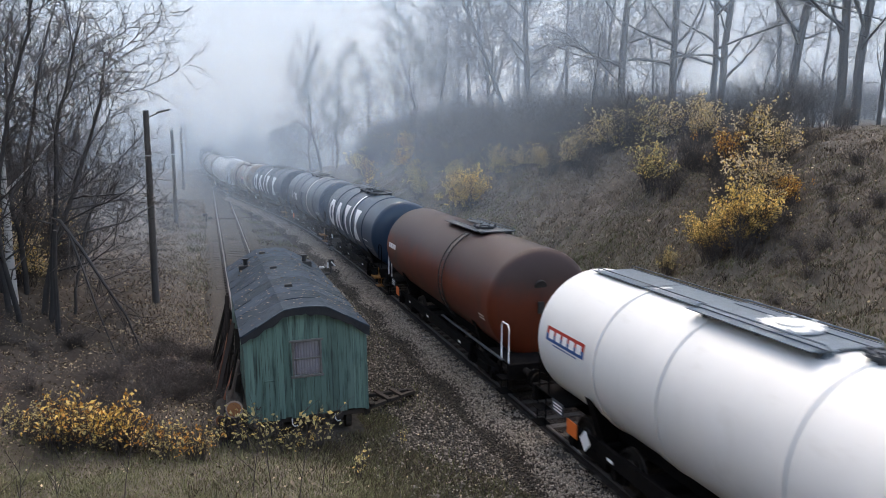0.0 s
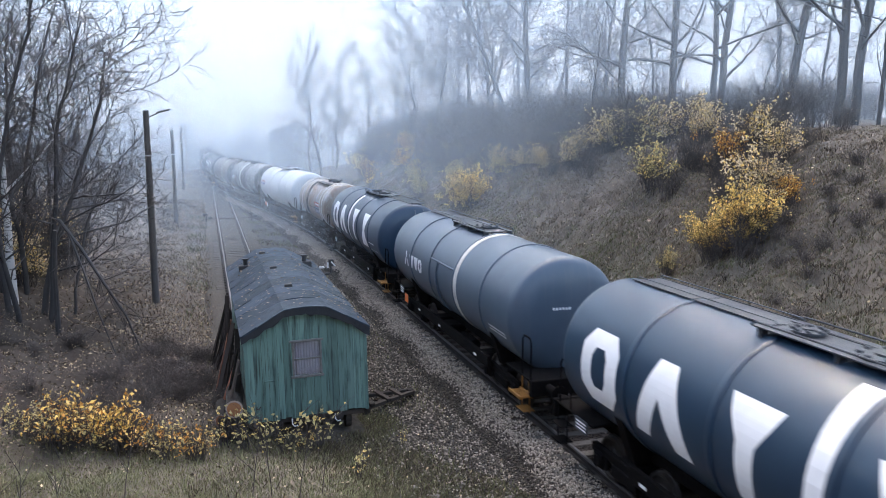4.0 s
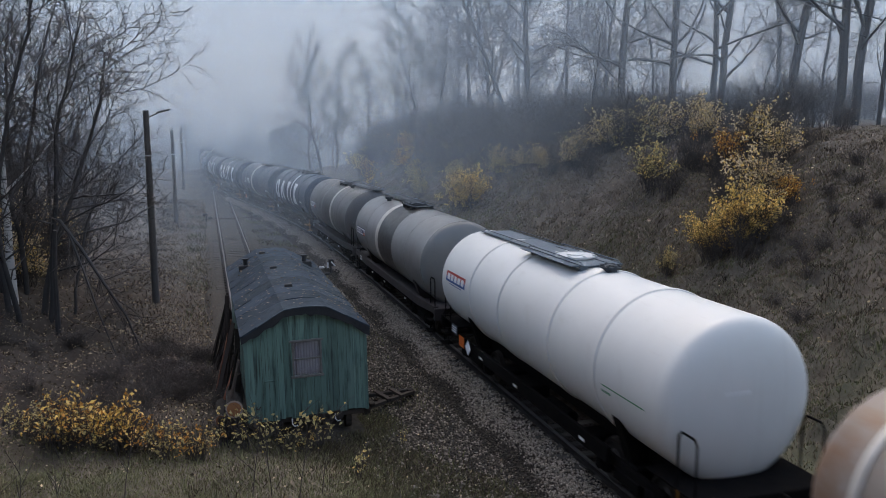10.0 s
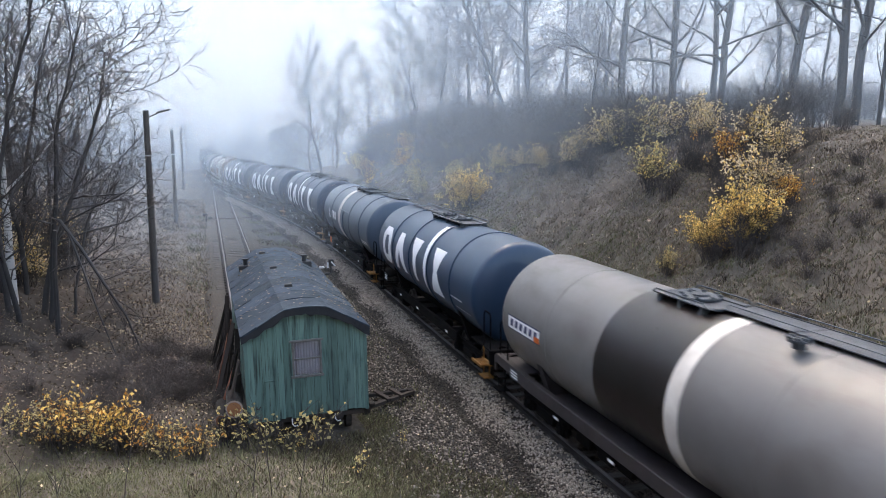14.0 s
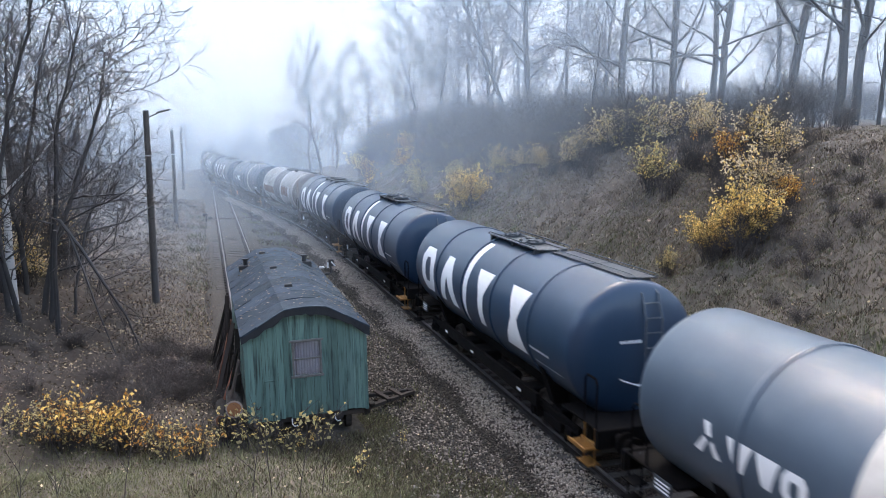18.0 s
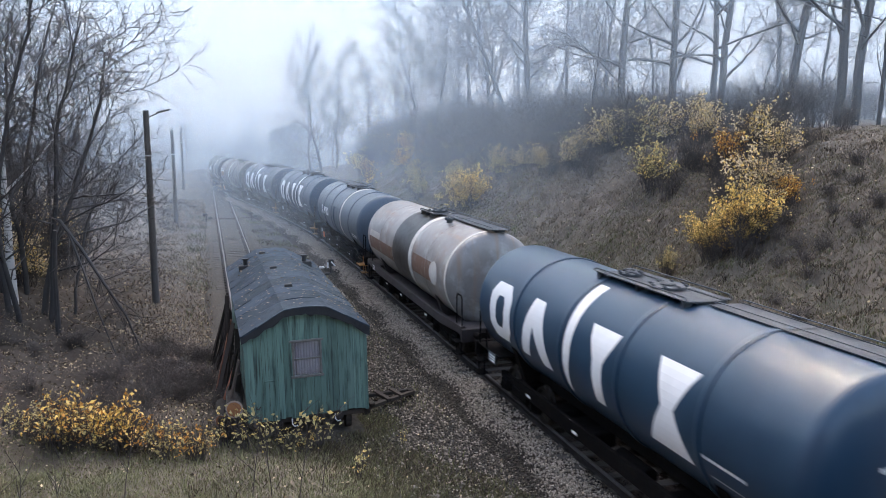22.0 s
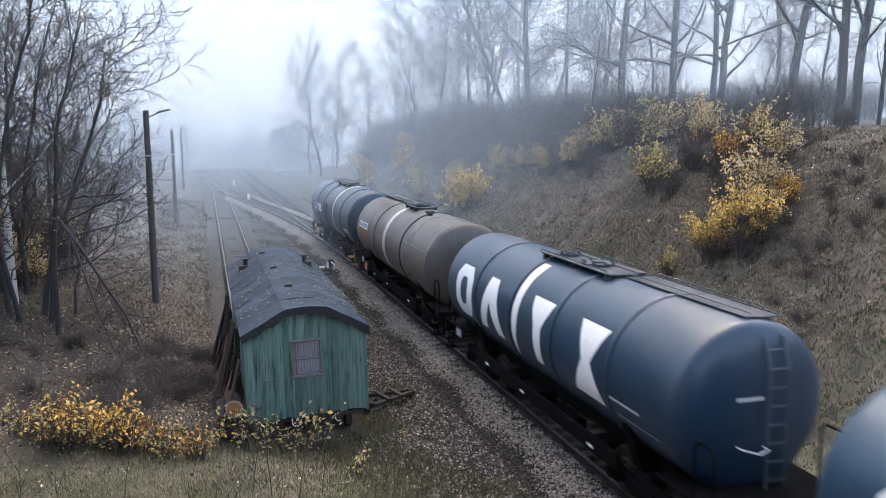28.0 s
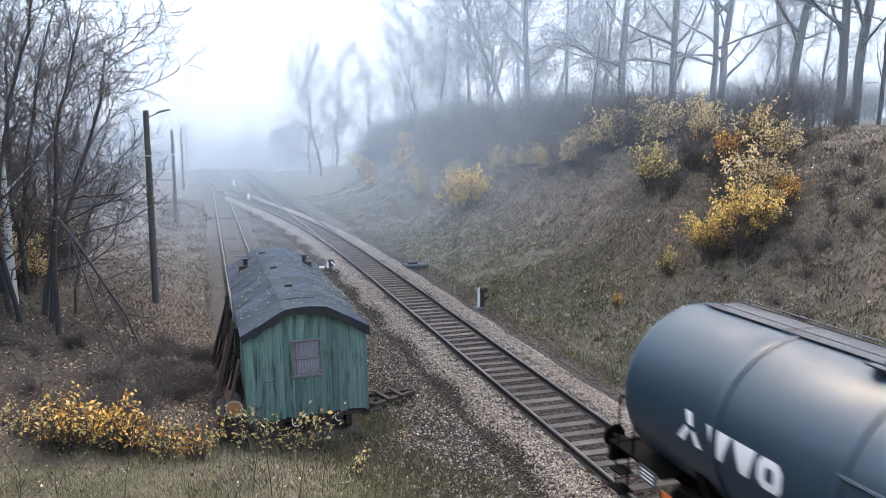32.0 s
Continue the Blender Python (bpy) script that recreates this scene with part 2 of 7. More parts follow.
# ================= mesh building =================
class Mesh:
    """Collects vertices and faces of one mesh."""

    def __init__(self):
        self.v, self.f, self.k = [], [], []

    def add(self, verts, faces, k=0):
        o = len(self.v)
        self.v += [tuple(p) for p in verts]
        self.f += [tuple(i + o for i in q) for q in faces]
        self.k += [k] * len(faces)
        return self

    def box(self, x0, y0, z0, x1, y1, z1, bev=0.0, m=None, k=0):
        bev = min(bev, (x1 - x0) * 0.45, (y1 - y0) * 0.45, (z1 - z0) * 0.45)
        if bev <= 0:
            vs = [(x, y, z) for z in (z0, z1) for x, y in ((x0, y0), (x1, y0), (x1, y1), (x0, y1))]
            fs = [(3, 2, 1, 0), (4, 5, 6, 7), (0, 1, 5, 4), (1, 2, 6, 5), (2, 3, 7, 6), (3, 0, 4, 7)]
        else:
            vs, b = [], bev
            for z, d in ((z0, b), (z0 + b, 0), (z1 - b, 0), (z1, b)):
                vs += [(x0 + d, y0 + d, z), (x1 - d, y0 + d, z), (x1 - d, y1 - d, z), (x0 + d, y1 - d, z)]
            fs = [(3, 2, 1, 0), (12, 13, 14, 15)]
            for r in range(3):
                for i in range(4):
                    j = (i + 1) % 4
                    fs.append((r * 4 + i, r * 4 + j, r * 4 + 4 + j, r * 4 + 4 + i))
        if m is not None:
            vs = [m @ Vector(p) for p in vs]
        return self.add(vs, fs, k)

    def tube(self, pts, radii, sides=6, caps=True, k=0):
        pts = [Vector(p) for p in pts]
        if isinstance(radii, (int, float)):
            radii = [radii] * len(pts)
        vs, fs, n = [], [], len(pts)
        ref = None
        for i, p in enumerate(pts):
            d = (pts[min(i + 1, n - 1)] - pts[max(i - 1, 0)]).normalized()
            if ref is None:
                ref = Vector((0, 0, 1)) if abs(d.z) < 0.9 else Vector((1, 0, 0))
            a = d.cross(ref).normalized()
            b = d.cross(a)
            ref = b.cross(d) if b.cross(d).length > 0.01 else ref
            ref = -b
            for s in range(sides):
                w = 2 * math.pi * s / sides
                vs.append(p + (a * math.cos(w) + b * math.sin(w)) * radii[i])
        for i in range(n - 1):
            for s in range(sides):
                t = (s + 1) % sides
                fs.append((i * sides + s, i * sides + t, (i + 1) * sides + t, (i + 1) * sides + s))
        if caps:
            fs.append(tuple(reversed(range(sides))))
            fs.append(tuple(range((n - 1) * sides, n * sides)))
        return self.add(vs, fs, k)

    def lathe(self, prof, sides=48, zc=0.0, k=0, closed=False):
        """Turns the profile (x, r) round the line z = zc along x."""
        vs, fs, n = [], [], len(prof)
        for x, r in prof:
            for s in range(sides):
                w = 2 * math.pi * s / sides
                vs.append((x, r * math.cos(w), zc + r * math.sin(w)))
        for i in range(n - 1 if not closed else n):
            j = (i + 1) % n
            for s in range(sides):
                t = (s + 1) % sides
                fs.append((i * sides + s, j * sides + s, j * sides + t, i * sides + t))
        if not closed:
            if prof[0][1] > 0:
                fs.append(tuple(range(sides)))
            if prof[-1][1] > 0:
                fs.append(tuple(reversed(range((n - 1) * sides, n * sides))))
        return self.add(vs, fs, k)

    def weld(self):
        """Joins the corners that share a place."""
        seen, new_v, to = {}, [], []
        for p in self.v:
            key = tuple(round(c, 4) for c in p)
            if key not in seen:
                seen[key] = len(new_v)
                new_v.append(p)
            to.append(seen[key])
        self.v, self.f = new_v, [tuple(to[i] for i in q) for q in self.f]
        keep = [i for i, q in enumerate(self.f) if len(set(q)) > 2]
        self.f, self.k = [tuple(dict.fromkeys(self.f[i])) for i in keep], [self.k[i] for i in keep]
        return self

    def pieces(self):
        """The mesh's separate pieces, each as a Mesh."""
        root = list(range(len(self.v)))

        def top(i):
            while root[i] != i:
                root[i] = root[root[i]]
                i = root[i]
            return i

        for q in self.f:
            for i in q[1:]:
                root[top(i)] = top(q[0])
        out = {}
        for q in self.f:
            out.setdefault(top(q[0]), []).append(q)
        made = []
        for faces in out.values():
            m, to = Mesh(), {}
            for q in faces:
                for i in q:
                    if i not in to:
                        to[i] = len(m.v)
                        m.v.append(self.v[i])
                m.f.append(tuple(to[i] for i in q))
            m.k = [0] * len(m.f)
            made.append(m)
        return made

    def data(self, name, materials, smooth=False):
        me = bpy.data.meshes.new(name)
        me.from_pydata(self.v, [], self.f)
        for m in materials if isinstance(materials, (list, tuple)) else [materials]:
            me.materials.append(m)
        if any(self.k):
            me.polygons.foreach_set("material_index", self.k)
        if smooth:
            me.polygons.foreach_set("use_smooth", [True] * len(self.f))
            if smooth != "all":
                me.set_sharp_from_angle(angle=radians(38))
        me.update()
        return me


def part(name, mesh, material, parent=None, label="", at=None, smooth=False):
    """Links a Mesh, or mesh data made before, as one mesh object under a thing or a part."""
    data = mesh.data(name, material, smooth) if isinstance(mesh, Mesh) else mesh
    ob = new(name, data)
    if parent is not None:
        ob.parent = parent
    if at is not None:
        ob.matrix_basis = at
    if label:
        ob["label"] = label
    return ob


def each(name, mesh, material, parent, label="", smooth=False):
    """One part for every separate piece of the mesh."""
    for m in mesh.pieces():
        part(name, m, material, parent, label, smooth=smooth)


def thing(name, label, category, group="", at=None, kind=""):
    ob = new(name)
    ob.empty_display_size = 0.3
    if at is not None:
        ob.matrix_basis = at
    return tagged(ob, label, category, group, kind)


# ================= the lie of the land =================
KNOT_Y = [0, 15, 30, 45, 60, 75, 90, 105, 125, 160]
KNOT_X = [8.68, 8.72, 8.85, 8.89, 8.33, 6.72, 4.90, 3.77, 3.12, 3.08]


def spline(kn, v):
    kn, v = np.array(kn, float), np.array(v, float)
    n, h = len(kn), np.diff(kn)
    A, r = np.zeros((n, n)), np.zeros(n)
    A[0, 0] = A[-1, -1] = 1
    for i in range(1, n - 1):
        A[i, i - 1], A[i, i], A[i, i + 1] = h[i - 1], 2 * (h[i - 1] + h[i]), h[i]
        r[i] = 6 * ((v[i + 1] - v[i]) / h[i] - (v[i] - v[i - 1]) / h[i - 1])
    m = np.linalg.solve(A, r)

    def at(y):
        y = np.asarray(y, float)
        c = np.clip(y, kn[0], kn[-1])
        i = np.clip(np.searchsorted(kn, c) - 1, 0, n - 2)
        a, b, hh = kn[i + 1] - c, c - kn[i], h[i]
        out = m[i] * a**3 / 6 / hh + m[i + 1] * b**3 / 6 / hh + (v[i] / hh - m[i] * hh / 6) * a + (v[i + 1] / hh - m[i + 1] * hh / 6) * b
        return out + np.where(y < kn[0], (y - kn[0]) * (v[1] - v[0]) / h[0], 0) + np.where(y > kn[-1], (y - kn[-1]) * (v[-1] - v[-2]) / h[-1], 0)

    return at


route_x = spline(KNOT_Y, KNOT_X)
ROUTE_Y = np.arange(-420, 420, 0.5)
ROUTE_X = route_x(ROUTE_Y)
ROUTE_S = np.concatenate([[0], np.cumsum(np.hypot(np.diff(ROUTE_X), 0.5))])
ROUTE_S -= np.interp(0, ROUTE_Y, ROUTE_S)


def route(s):
    """The point of the train's way at s metres along it."""
    y = float(np.interp(s, ROUTE_S, ROUTE_Y))
    return Vector((float(route_x(y)), y, 0))


def main_x(y):
    """The straight line past the turnout."""
    y = np.asarray(y, float)
    return np.where(y < 45, route_x(y), 8.89 - 0.0045 * (y - 45))


def siding_x(y):
    """The siding beside the hut, which the far route joins."""
    y = np.asarray(y, float)
    return np.where(y > 105, route_x(y), 2.25 + 0.0165 * (np.minimum(y, 105) - 42))


def ease(a, b, v):
    q = np.clip((np.asarray(v, float) - a) / (b - a), 0, 1)
    return q * q * (3 - 2 * q)


TUSSOCKS = [(0.3 + 2.4 * i, 3.0 + 1.1 * ((i * 5) % 9), 1.7 * i) for i in range(9)]


def height(x, y):
    """The ground's height."""
    x, y = np.asarray(x, float), np.asarray(y, float)
    base = np.full(np.broadcast(x, y).shape, -0.42)
    wob = 0.5 * np.sin(0.21 * y + 1) + 0.4 * np.sin(0.093 * y + 2.2)
    # the bank beyond the line
    toe = 11.9 + wob * 0.4 + 0.03 * np.maximum(y - 50, 0)
    fade = 1 - 0.93 * ease(75, 165, y)
    rb = 7.5 * ease(0, 1, (x - toe) / 16.5) ** 0.92 + 1.3 * ease(13, 60, x - toe)
    base = base + rb * fade
    # the bank behind the poles
    edge = -2.6 + 0.5 * wob
    lb = 6.4 * ease(0, 1, (edge - x) / 17.0) + 0.6 * ease(10, 60, edge - x)
    base = base + lb * (1 - 0.75 * ease(90, 190, y))
    # an unseen rise beside and behind the mound, added to block low daylight
    base = base + 13.0 * ease(0, 24, -x - 0.24 * np.maximum(y, -6) - 9.0) + 11.0 * ease(-4, -26, y) * ease(5.0, -4.0, x)
    # the mound on which the camera stands
    up = 0.30 * ease(21.5, 15, y) + 1.25 * ease(19, 9, y) + 4.0 * ease(13, 1, y)
    base = base + up * ease(5.6, 1.2, x + 0.10 * (y - 13)) * ease(-60, -20, y)
    # small unevenness away from the rails
    near_rail = np.minimum(np.abs(x - route_x(y)), np.minimum(np.abs(x - siding_x(y)), np.abs(x - main_x(y))))
    rough = ease(2.2, 5.0, near_rail)
    base = base + rough * (0.10 * np.sin(1.3 * x + 0.7 * y) * np.sin(0.9 * y - 0.4 * x) + 0.06 * np.sin(3.1 * x - 1.2 * y) + 0.05 * np.sin(2.3 * y + 1.7 * x))
    # tussocks and clods of the rough turf
    lump = 0
    for a, k, q in TUSSOCKS:
        lump = lump + np.sin(x * k * math.cos(a) + y * k * math.sin(a) + q)
    turf = np.maximum(ease(12.2, 13.6, x), ease(-2.0, -3.6, x) * ease(20, 23, y))
    return base + 0.045 * lump * turf * ease(75, 45, y) * (0.25 + 0.75 * ease(27, 22, x))


def h(x, y):
    return float(height(x, y))


def build_ground():
    xs = np.concatenate([np.linspace(-600, -60, 16)[:-1], np.linspace(-60, -20, 24)[:-1], np.linspace(-20, 8, 90)[:-1], np.linspace(8, 32, 140)[:-1], np.linspace(32, 45, 24)[:-1], np.linspace(45, 90, 24)[:-1], np.linspace(90, 700, 16)])
    ys = np.concatenate([np.linspace(-450, -40, 20)[:-1], np.linspace(-40, 5, 30)[:-1], np.linspace(5, 60, 290)[:-1], np.linspace(60, 180, 110)[:-1], np.linspace(180, 800, 30)])
    X, Y = np.meshgrid(xs, ys)
    Z = height(X, Y)
    g = Mesh()
    nx = len(xs)
    g.v = [tuple(p) for p in np.stack([X, Y, Z], -1).reshape(-1, 3).tolist()]
    g.f = [(j * nx + i, j * nx + i + 1, (j + 1) * nx + i + 1, (j + 1) * nx + i) for j in range(len(ys) - 1) for i in range(nx - 1)]
    g.k = [0] * len(g.f)
    ob = part("ground", g, M["ground"], smooth="all")
    tagged(ob, "brown earth and withered grass of a railway cutting", "ground", kind="structure")


build_ground()

# ================= fog =================
def fog():
    """Curved pale blue sheets across the cutting, one behind the other, that imitate haze; daylight falls through them.
    """
    m = bpy.data.materials.new("fog")
    m.use_nodes = True
    n, lk = m.node_tree.nodes, m.node_tree.links
    n.remove(n["Principled BSDF"])
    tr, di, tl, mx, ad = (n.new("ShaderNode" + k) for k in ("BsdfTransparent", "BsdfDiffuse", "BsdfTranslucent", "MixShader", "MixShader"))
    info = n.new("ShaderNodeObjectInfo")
    # the haze's bluish tint is put into the sheets' colour
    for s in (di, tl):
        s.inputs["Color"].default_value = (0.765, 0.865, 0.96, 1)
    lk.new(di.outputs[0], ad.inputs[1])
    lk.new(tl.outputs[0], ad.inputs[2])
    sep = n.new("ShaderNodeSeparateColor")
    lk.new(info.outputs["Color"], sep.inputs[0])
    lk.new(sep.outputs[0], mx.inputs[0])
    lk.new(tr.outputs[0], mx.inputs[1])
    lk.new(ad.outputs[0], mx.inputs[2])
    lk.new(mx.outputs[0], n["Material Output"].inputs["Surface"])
    turn = radians(TURN)
    before = 0.0
    for i, d in enumerate(FOG_AT):
        g = Mesh()
        w, n_ = 60 + d * 1.6, 24
        for k in range(n_ + 1):
            u = -w + 2 * w * k / n_
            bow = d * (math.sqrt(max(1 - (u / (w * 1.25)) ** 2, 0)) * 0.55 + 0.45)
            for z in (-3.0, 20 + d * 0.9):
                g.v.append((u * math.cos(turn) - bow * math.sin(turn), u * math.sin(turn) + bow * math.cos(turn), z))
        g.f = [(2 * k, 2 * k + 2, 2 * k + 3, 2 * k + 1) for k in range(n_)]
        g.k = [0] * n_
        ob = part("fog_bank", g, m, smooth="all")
        # each sheet's opacity is its share of the haze by that distance
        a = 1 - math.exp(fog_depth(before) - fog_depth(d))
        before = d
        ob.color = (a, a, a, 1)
        tagged(ob, "see-through pale blue sheet across the cutting that imitates haze", "fog", "fog banks", "stuff")


FOG_AT = [37, 42, 47, 52, 58, 65, 73, 82, 93, 106, 121, 138, 156, 176, 198, 222]


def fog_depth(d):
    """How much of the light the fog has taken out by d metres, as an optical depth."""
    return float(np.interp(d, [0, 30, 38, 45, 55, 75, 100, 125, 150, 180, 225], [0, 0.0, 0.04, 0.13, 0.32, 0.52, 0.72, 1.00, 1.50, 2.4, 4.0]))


scene.cycles.transparent_max_bounces = 32
fog()


# ================= railway lines =================
def build_track(name, fx, y0, y1, label, gap=0.6, sleepers=True, top=-0.16, worn=None):
    t = thing(name, label, "railway track", kind="structure")
    ys = np.arange(y0, y1 + 1, 1.5)
    prof_foot = [(-0.070, -0.172), (0.070, -0.172), (0.070, -0.160), (0.012, -0.145), (0.012, -0.045), (-0.012, -0.045), (-0.012, -0.145), (-0.070, -0.160)]
    prof_head = [(-0.036, -0.045), (0.036, -0.045), (0.036, -0.010), (0.026, 0.0), (-0.026, 0.0), (-0.036, -0.010)]
    xs = fx(ys)
    dx = np.gradient(xs, ys)
    for side in (-0.7535, 0.7535):
        rail = part("rail", sweep(prof_foot, xs, ys, dx, side), M["rail_side"], t)
        part("rail_head", sweep(prof_head, xs, ys, dx, side), worn or M["rail_top"], rail)
    if sleepers:
        ms = Mesh().box(-1.30, -0.13, top - 0.14, 1.30, 0.13, top, 0.012).data("sleeper", M["sleeper"])
        rng = random.Random(5)
        n = int((y1 - y0) / gap)
        for i in range(n):
            y = y0 + i * gap
            d = float(np.interp(y, ys, dx))
            part("sleeper", ms, None, t, at=pose(float(fx(y)) + rng.uniform(-0.03, 0.03), y + rng.uniform(-0.03, 0.03), rng.uniform(-0.012, 0.006), 0, 0, -math.degrees(math.atan(d)) + rng.uniform(-1.2, 1.2)))
        plate = Mesh()
        for s in (-0.7535, 0.7535):
            plate.box(s - 0.17, -0.09, top, s + 0.17, 0.09, top + 0.014, 0.004)
            for e in (-0.12, 0.12):
                plate.box(s + e - 0.03, -0.05, top + 0.014, s + e + 0.03, 0.05, top + 0.05, 0.01)
        pd = plate.data("tie_plate", M["rail_side"])
        for i in range(min(n, 90)):
            y = y0 + i * gap
            part("tie_plate", pd, None, t, at=pose(float(fx(y)), y, 0, 0, 0, -math.degrees(math.atan(float(np.interp(y, ys, dx))))))
    return t


def sweep(prof, xs, ys, dx, side):
    g = Mesh()
    n = len(prof)
    for x, y, d in zip(xs, ys, dx):
        l = math.hypot(1, d)
        for u, z in prof:
            g.v.append((x + (side + u) / l, y - (side + u) * d / l, z))
    for i in range(len(xs) - 1):
        for k in range(n):
            m = (k + 1) % n
            g.f.append((i * n + k, i * n + m, (i + 1) * n + m, (i + 1) * n + k))
    g.f += [tuple(range(n)), tuple(reversed(range((len(xs) - 1) * n, len(xs) * n)))]
    g.k = [0] * len(g.f)
    return g


def ballast_bed(name, fx, y0, y1, half, top, material, label, foot=0.75, step=1.0):
    """The heaped bed of broken stone under a line."""
    g = Mesh()
    ys = np.arange(y0, y1 + step, step)
    prof = [(-half - foot, -0.62), (-half - foot * 0.45, top - 0.14), (-half, top - 0.01), (-half * 0.55, top), (0, top - 0.012), (half * 0.55, top), (half, top - 0.01), (half + foot * 0.45, top - 0.14), (half + foot, -0.62)]
    rng = random.Random(3)
    for y in ys:
        x = float(fx(y))
        for u, z in prof:
            g.v.append((x + u + rng.uniform(-0.06, 0.06), y, z + rng.uniform(-0.02, 0.02)))
    n = len(prof)
    for i in range(len(ys) - 1):
        for k in range(n - 1):
            g.f.append((i * n + k, i * n + k + 1, (i + 1) * n + k + 1, (i + 1) * n + k))
    g.k = [0] * len(g.f)
    tagged(part(name, g, material, smooth="all"), label, "ballast", kind="structure")


ballast_bed("ballast", route_x, -120, 96, 1.75, -0.20, M["ballast_brown"], "bed of brown-stained broken stone under the line")
ballast_bed("ballast", main_x, 46, 260, 1.9, -0.215, M["ballast_dark"], "bed of grey broken stone under the far line", step=2.0)
ballast_bed("ballast", siding_x, 14, 260, 1.3, -0.245, M["ballast_dark"], "dark weedy old ballast of the siding", foot=0.9, step=1.0)
build_track("track_main", route_x, -60, 100, "single railway line of worn rails on wooden sleepers")
build_track("track_far", main_x, 50.5, 230, "straight railway line running off into the fog", gap=0.9)
build_track("track_siding", siding_x, 22, 230, "rusty siding rails half sunk in dirt", gap=0.7, top=-0.246, worn=M["rail_pale"])


# ================= the train =================
RADIUS, AXIS = 1.5, 2.5


def wrap(x, ang, lift=0.004):
    """A place on the tank's near flank: along it, and in degrees above its middle."""
    a = radians(ang)
    r = RADIUS + lift
    return (x, r * math.cos(a), AXIS + r * math.sin(a))


def decal(mesh, outline, lift=0.006, k=0):
    """A flat marking of straight sides, wrapped on the tank. outline: corners (x, degrees), cut into level strips."""
    lo, hi = min(p[1] for p in outline), max(p[1] for p in outline)
    cuts = sorted({p[1] for p in outline} | {lo + (hi - lo) * i / 12 for i in range(13)})

    def span(a):
        xs = []
        n = len(outline)
        for i in range(n):
            (x0, a0), (x1, a1) = outline[i], outline[(i + 1) % n]
            if a0 == a1:
                continue
            if min(a0, a1) - 1e-9 <= a <= max(a0, a1) + 1e-9:
                xs.append(x0 + (x1 - x0) * (a - a0) / (a1 - a0))
        return xs

    for a0, a1 in zip(cuts, cuts[1:]):
        e = (a1 - a0) * 1e-4
        s0, s1 = sorted(span(a0 + e)), sorted(span(a1 - e))
        for i in range(0, min(len(s0), len(s1)) - 1, 2):
            mesh.add([wrap(s0[i], a0, lift), wrap(s1[i], a1, lift), wrap(s1[i + 1], a1, lift), wrap(s0[i + 1], a0, lift)], [(0, 1, 2, 3)], k)


def ring8(mesh, x0, x1, a0, a1, wx, wa):
    """An eight-sided ring on the tank's flank."""
    cx, ca, dx, da = (x0 + x1) / 2, (a0 + a1) / 2, abs(x0 - x1) / 2, abs(a1 - a0) / 2

    def octo(u, v):
        return [(cx + i * u * f, ca + j * v * e) for i, j, f, e in ((1, 1, 1, 0.55), (1, 1, 0.6, 1), (-1, 1, 0.6, 1), (-1, 1, 1, 0.55), (-1, -1, 1, 0.55), (-1, -1, 0.6, 1), (1, -1, 0.6, 1), (1, -1, 1, 0.55))]

    out, inn = octo(dx, da), octo(dx - wx, da - wa)
    for i in range(8):
        j = (i + 1) % 8
        for k in range(4):
            def mid(A, f):
                return (A[i][0] + (A[j][0] - A[i][0]) * f, A[i][1] + (A[j][1] - A[i][1]) * f)
            c = [mid(out, k / 4), mid(out, (k + 1) / 4), mid(inn, (k + 1) / 4), mid(inn, k / 4)]
            for r in range(4):
                p, q = r / 4, (r + 1) / 4
                e = [c[0], c[1], c[1], c[0]]
                o = [c[3], c[2], c[2], c[3]]
                mesh.add([wrap(e[m][0] + (o[m][0] - e[m][0]) * v, e[m][1] + (o[m][1] - e[m][1]) * v, 0.008) for m, v in enumerate((p, p, q, q))], [(0, 1, 2, 3)])


def rect(mesh, x0, x1, a0, a1, lift=0.006, k=0):
    decal(mesh, [(x0, a0), (x1, a0), (x1, a1), (x0, a1)], lift, k)


def tank_profile(front, rear, head=0.42):
    half = front
    prof = [(-half - head, 0.0)]
    for i in range(1, 13):
        w = i / 12 * math.pi / 2
        # a dished end with a tight knuckle
        prof.append((-half - head * math.cos(w) ** 0.75, RADIUS * math.sin(w) ** 0.86))
    ends = prof[:13]
    prof += [(-half * 0.5, RADIUS), (0, RADIUS), (half * 0.5, RADIUS)]
    prof += [(-x + rear - front, r) for x, r in reversed(ends)]
    return prof


def ring(x, w=0.12, d=0.034):
    return Mesh().lathe([(x - w / 2, RADIUS - 0.01), (x - w / 2, RADIUS + d * 0.7), (x - w / 4, RADIUS + d), (x + w / 4, RADIUS + d), (x + w / 2, RADIUS + d * 0.7), (x + w / 2, RADIUS - 0.01)], 72, AXIS)


def hoop(x0, x1, d=0.004):
    return Mesh().lathe([(x0, RADIUS - 0.01), (x0, RADIUS + d), (x1, RADIUS + d), (x1, RADIUS - 0.01)], 72, AXIS)


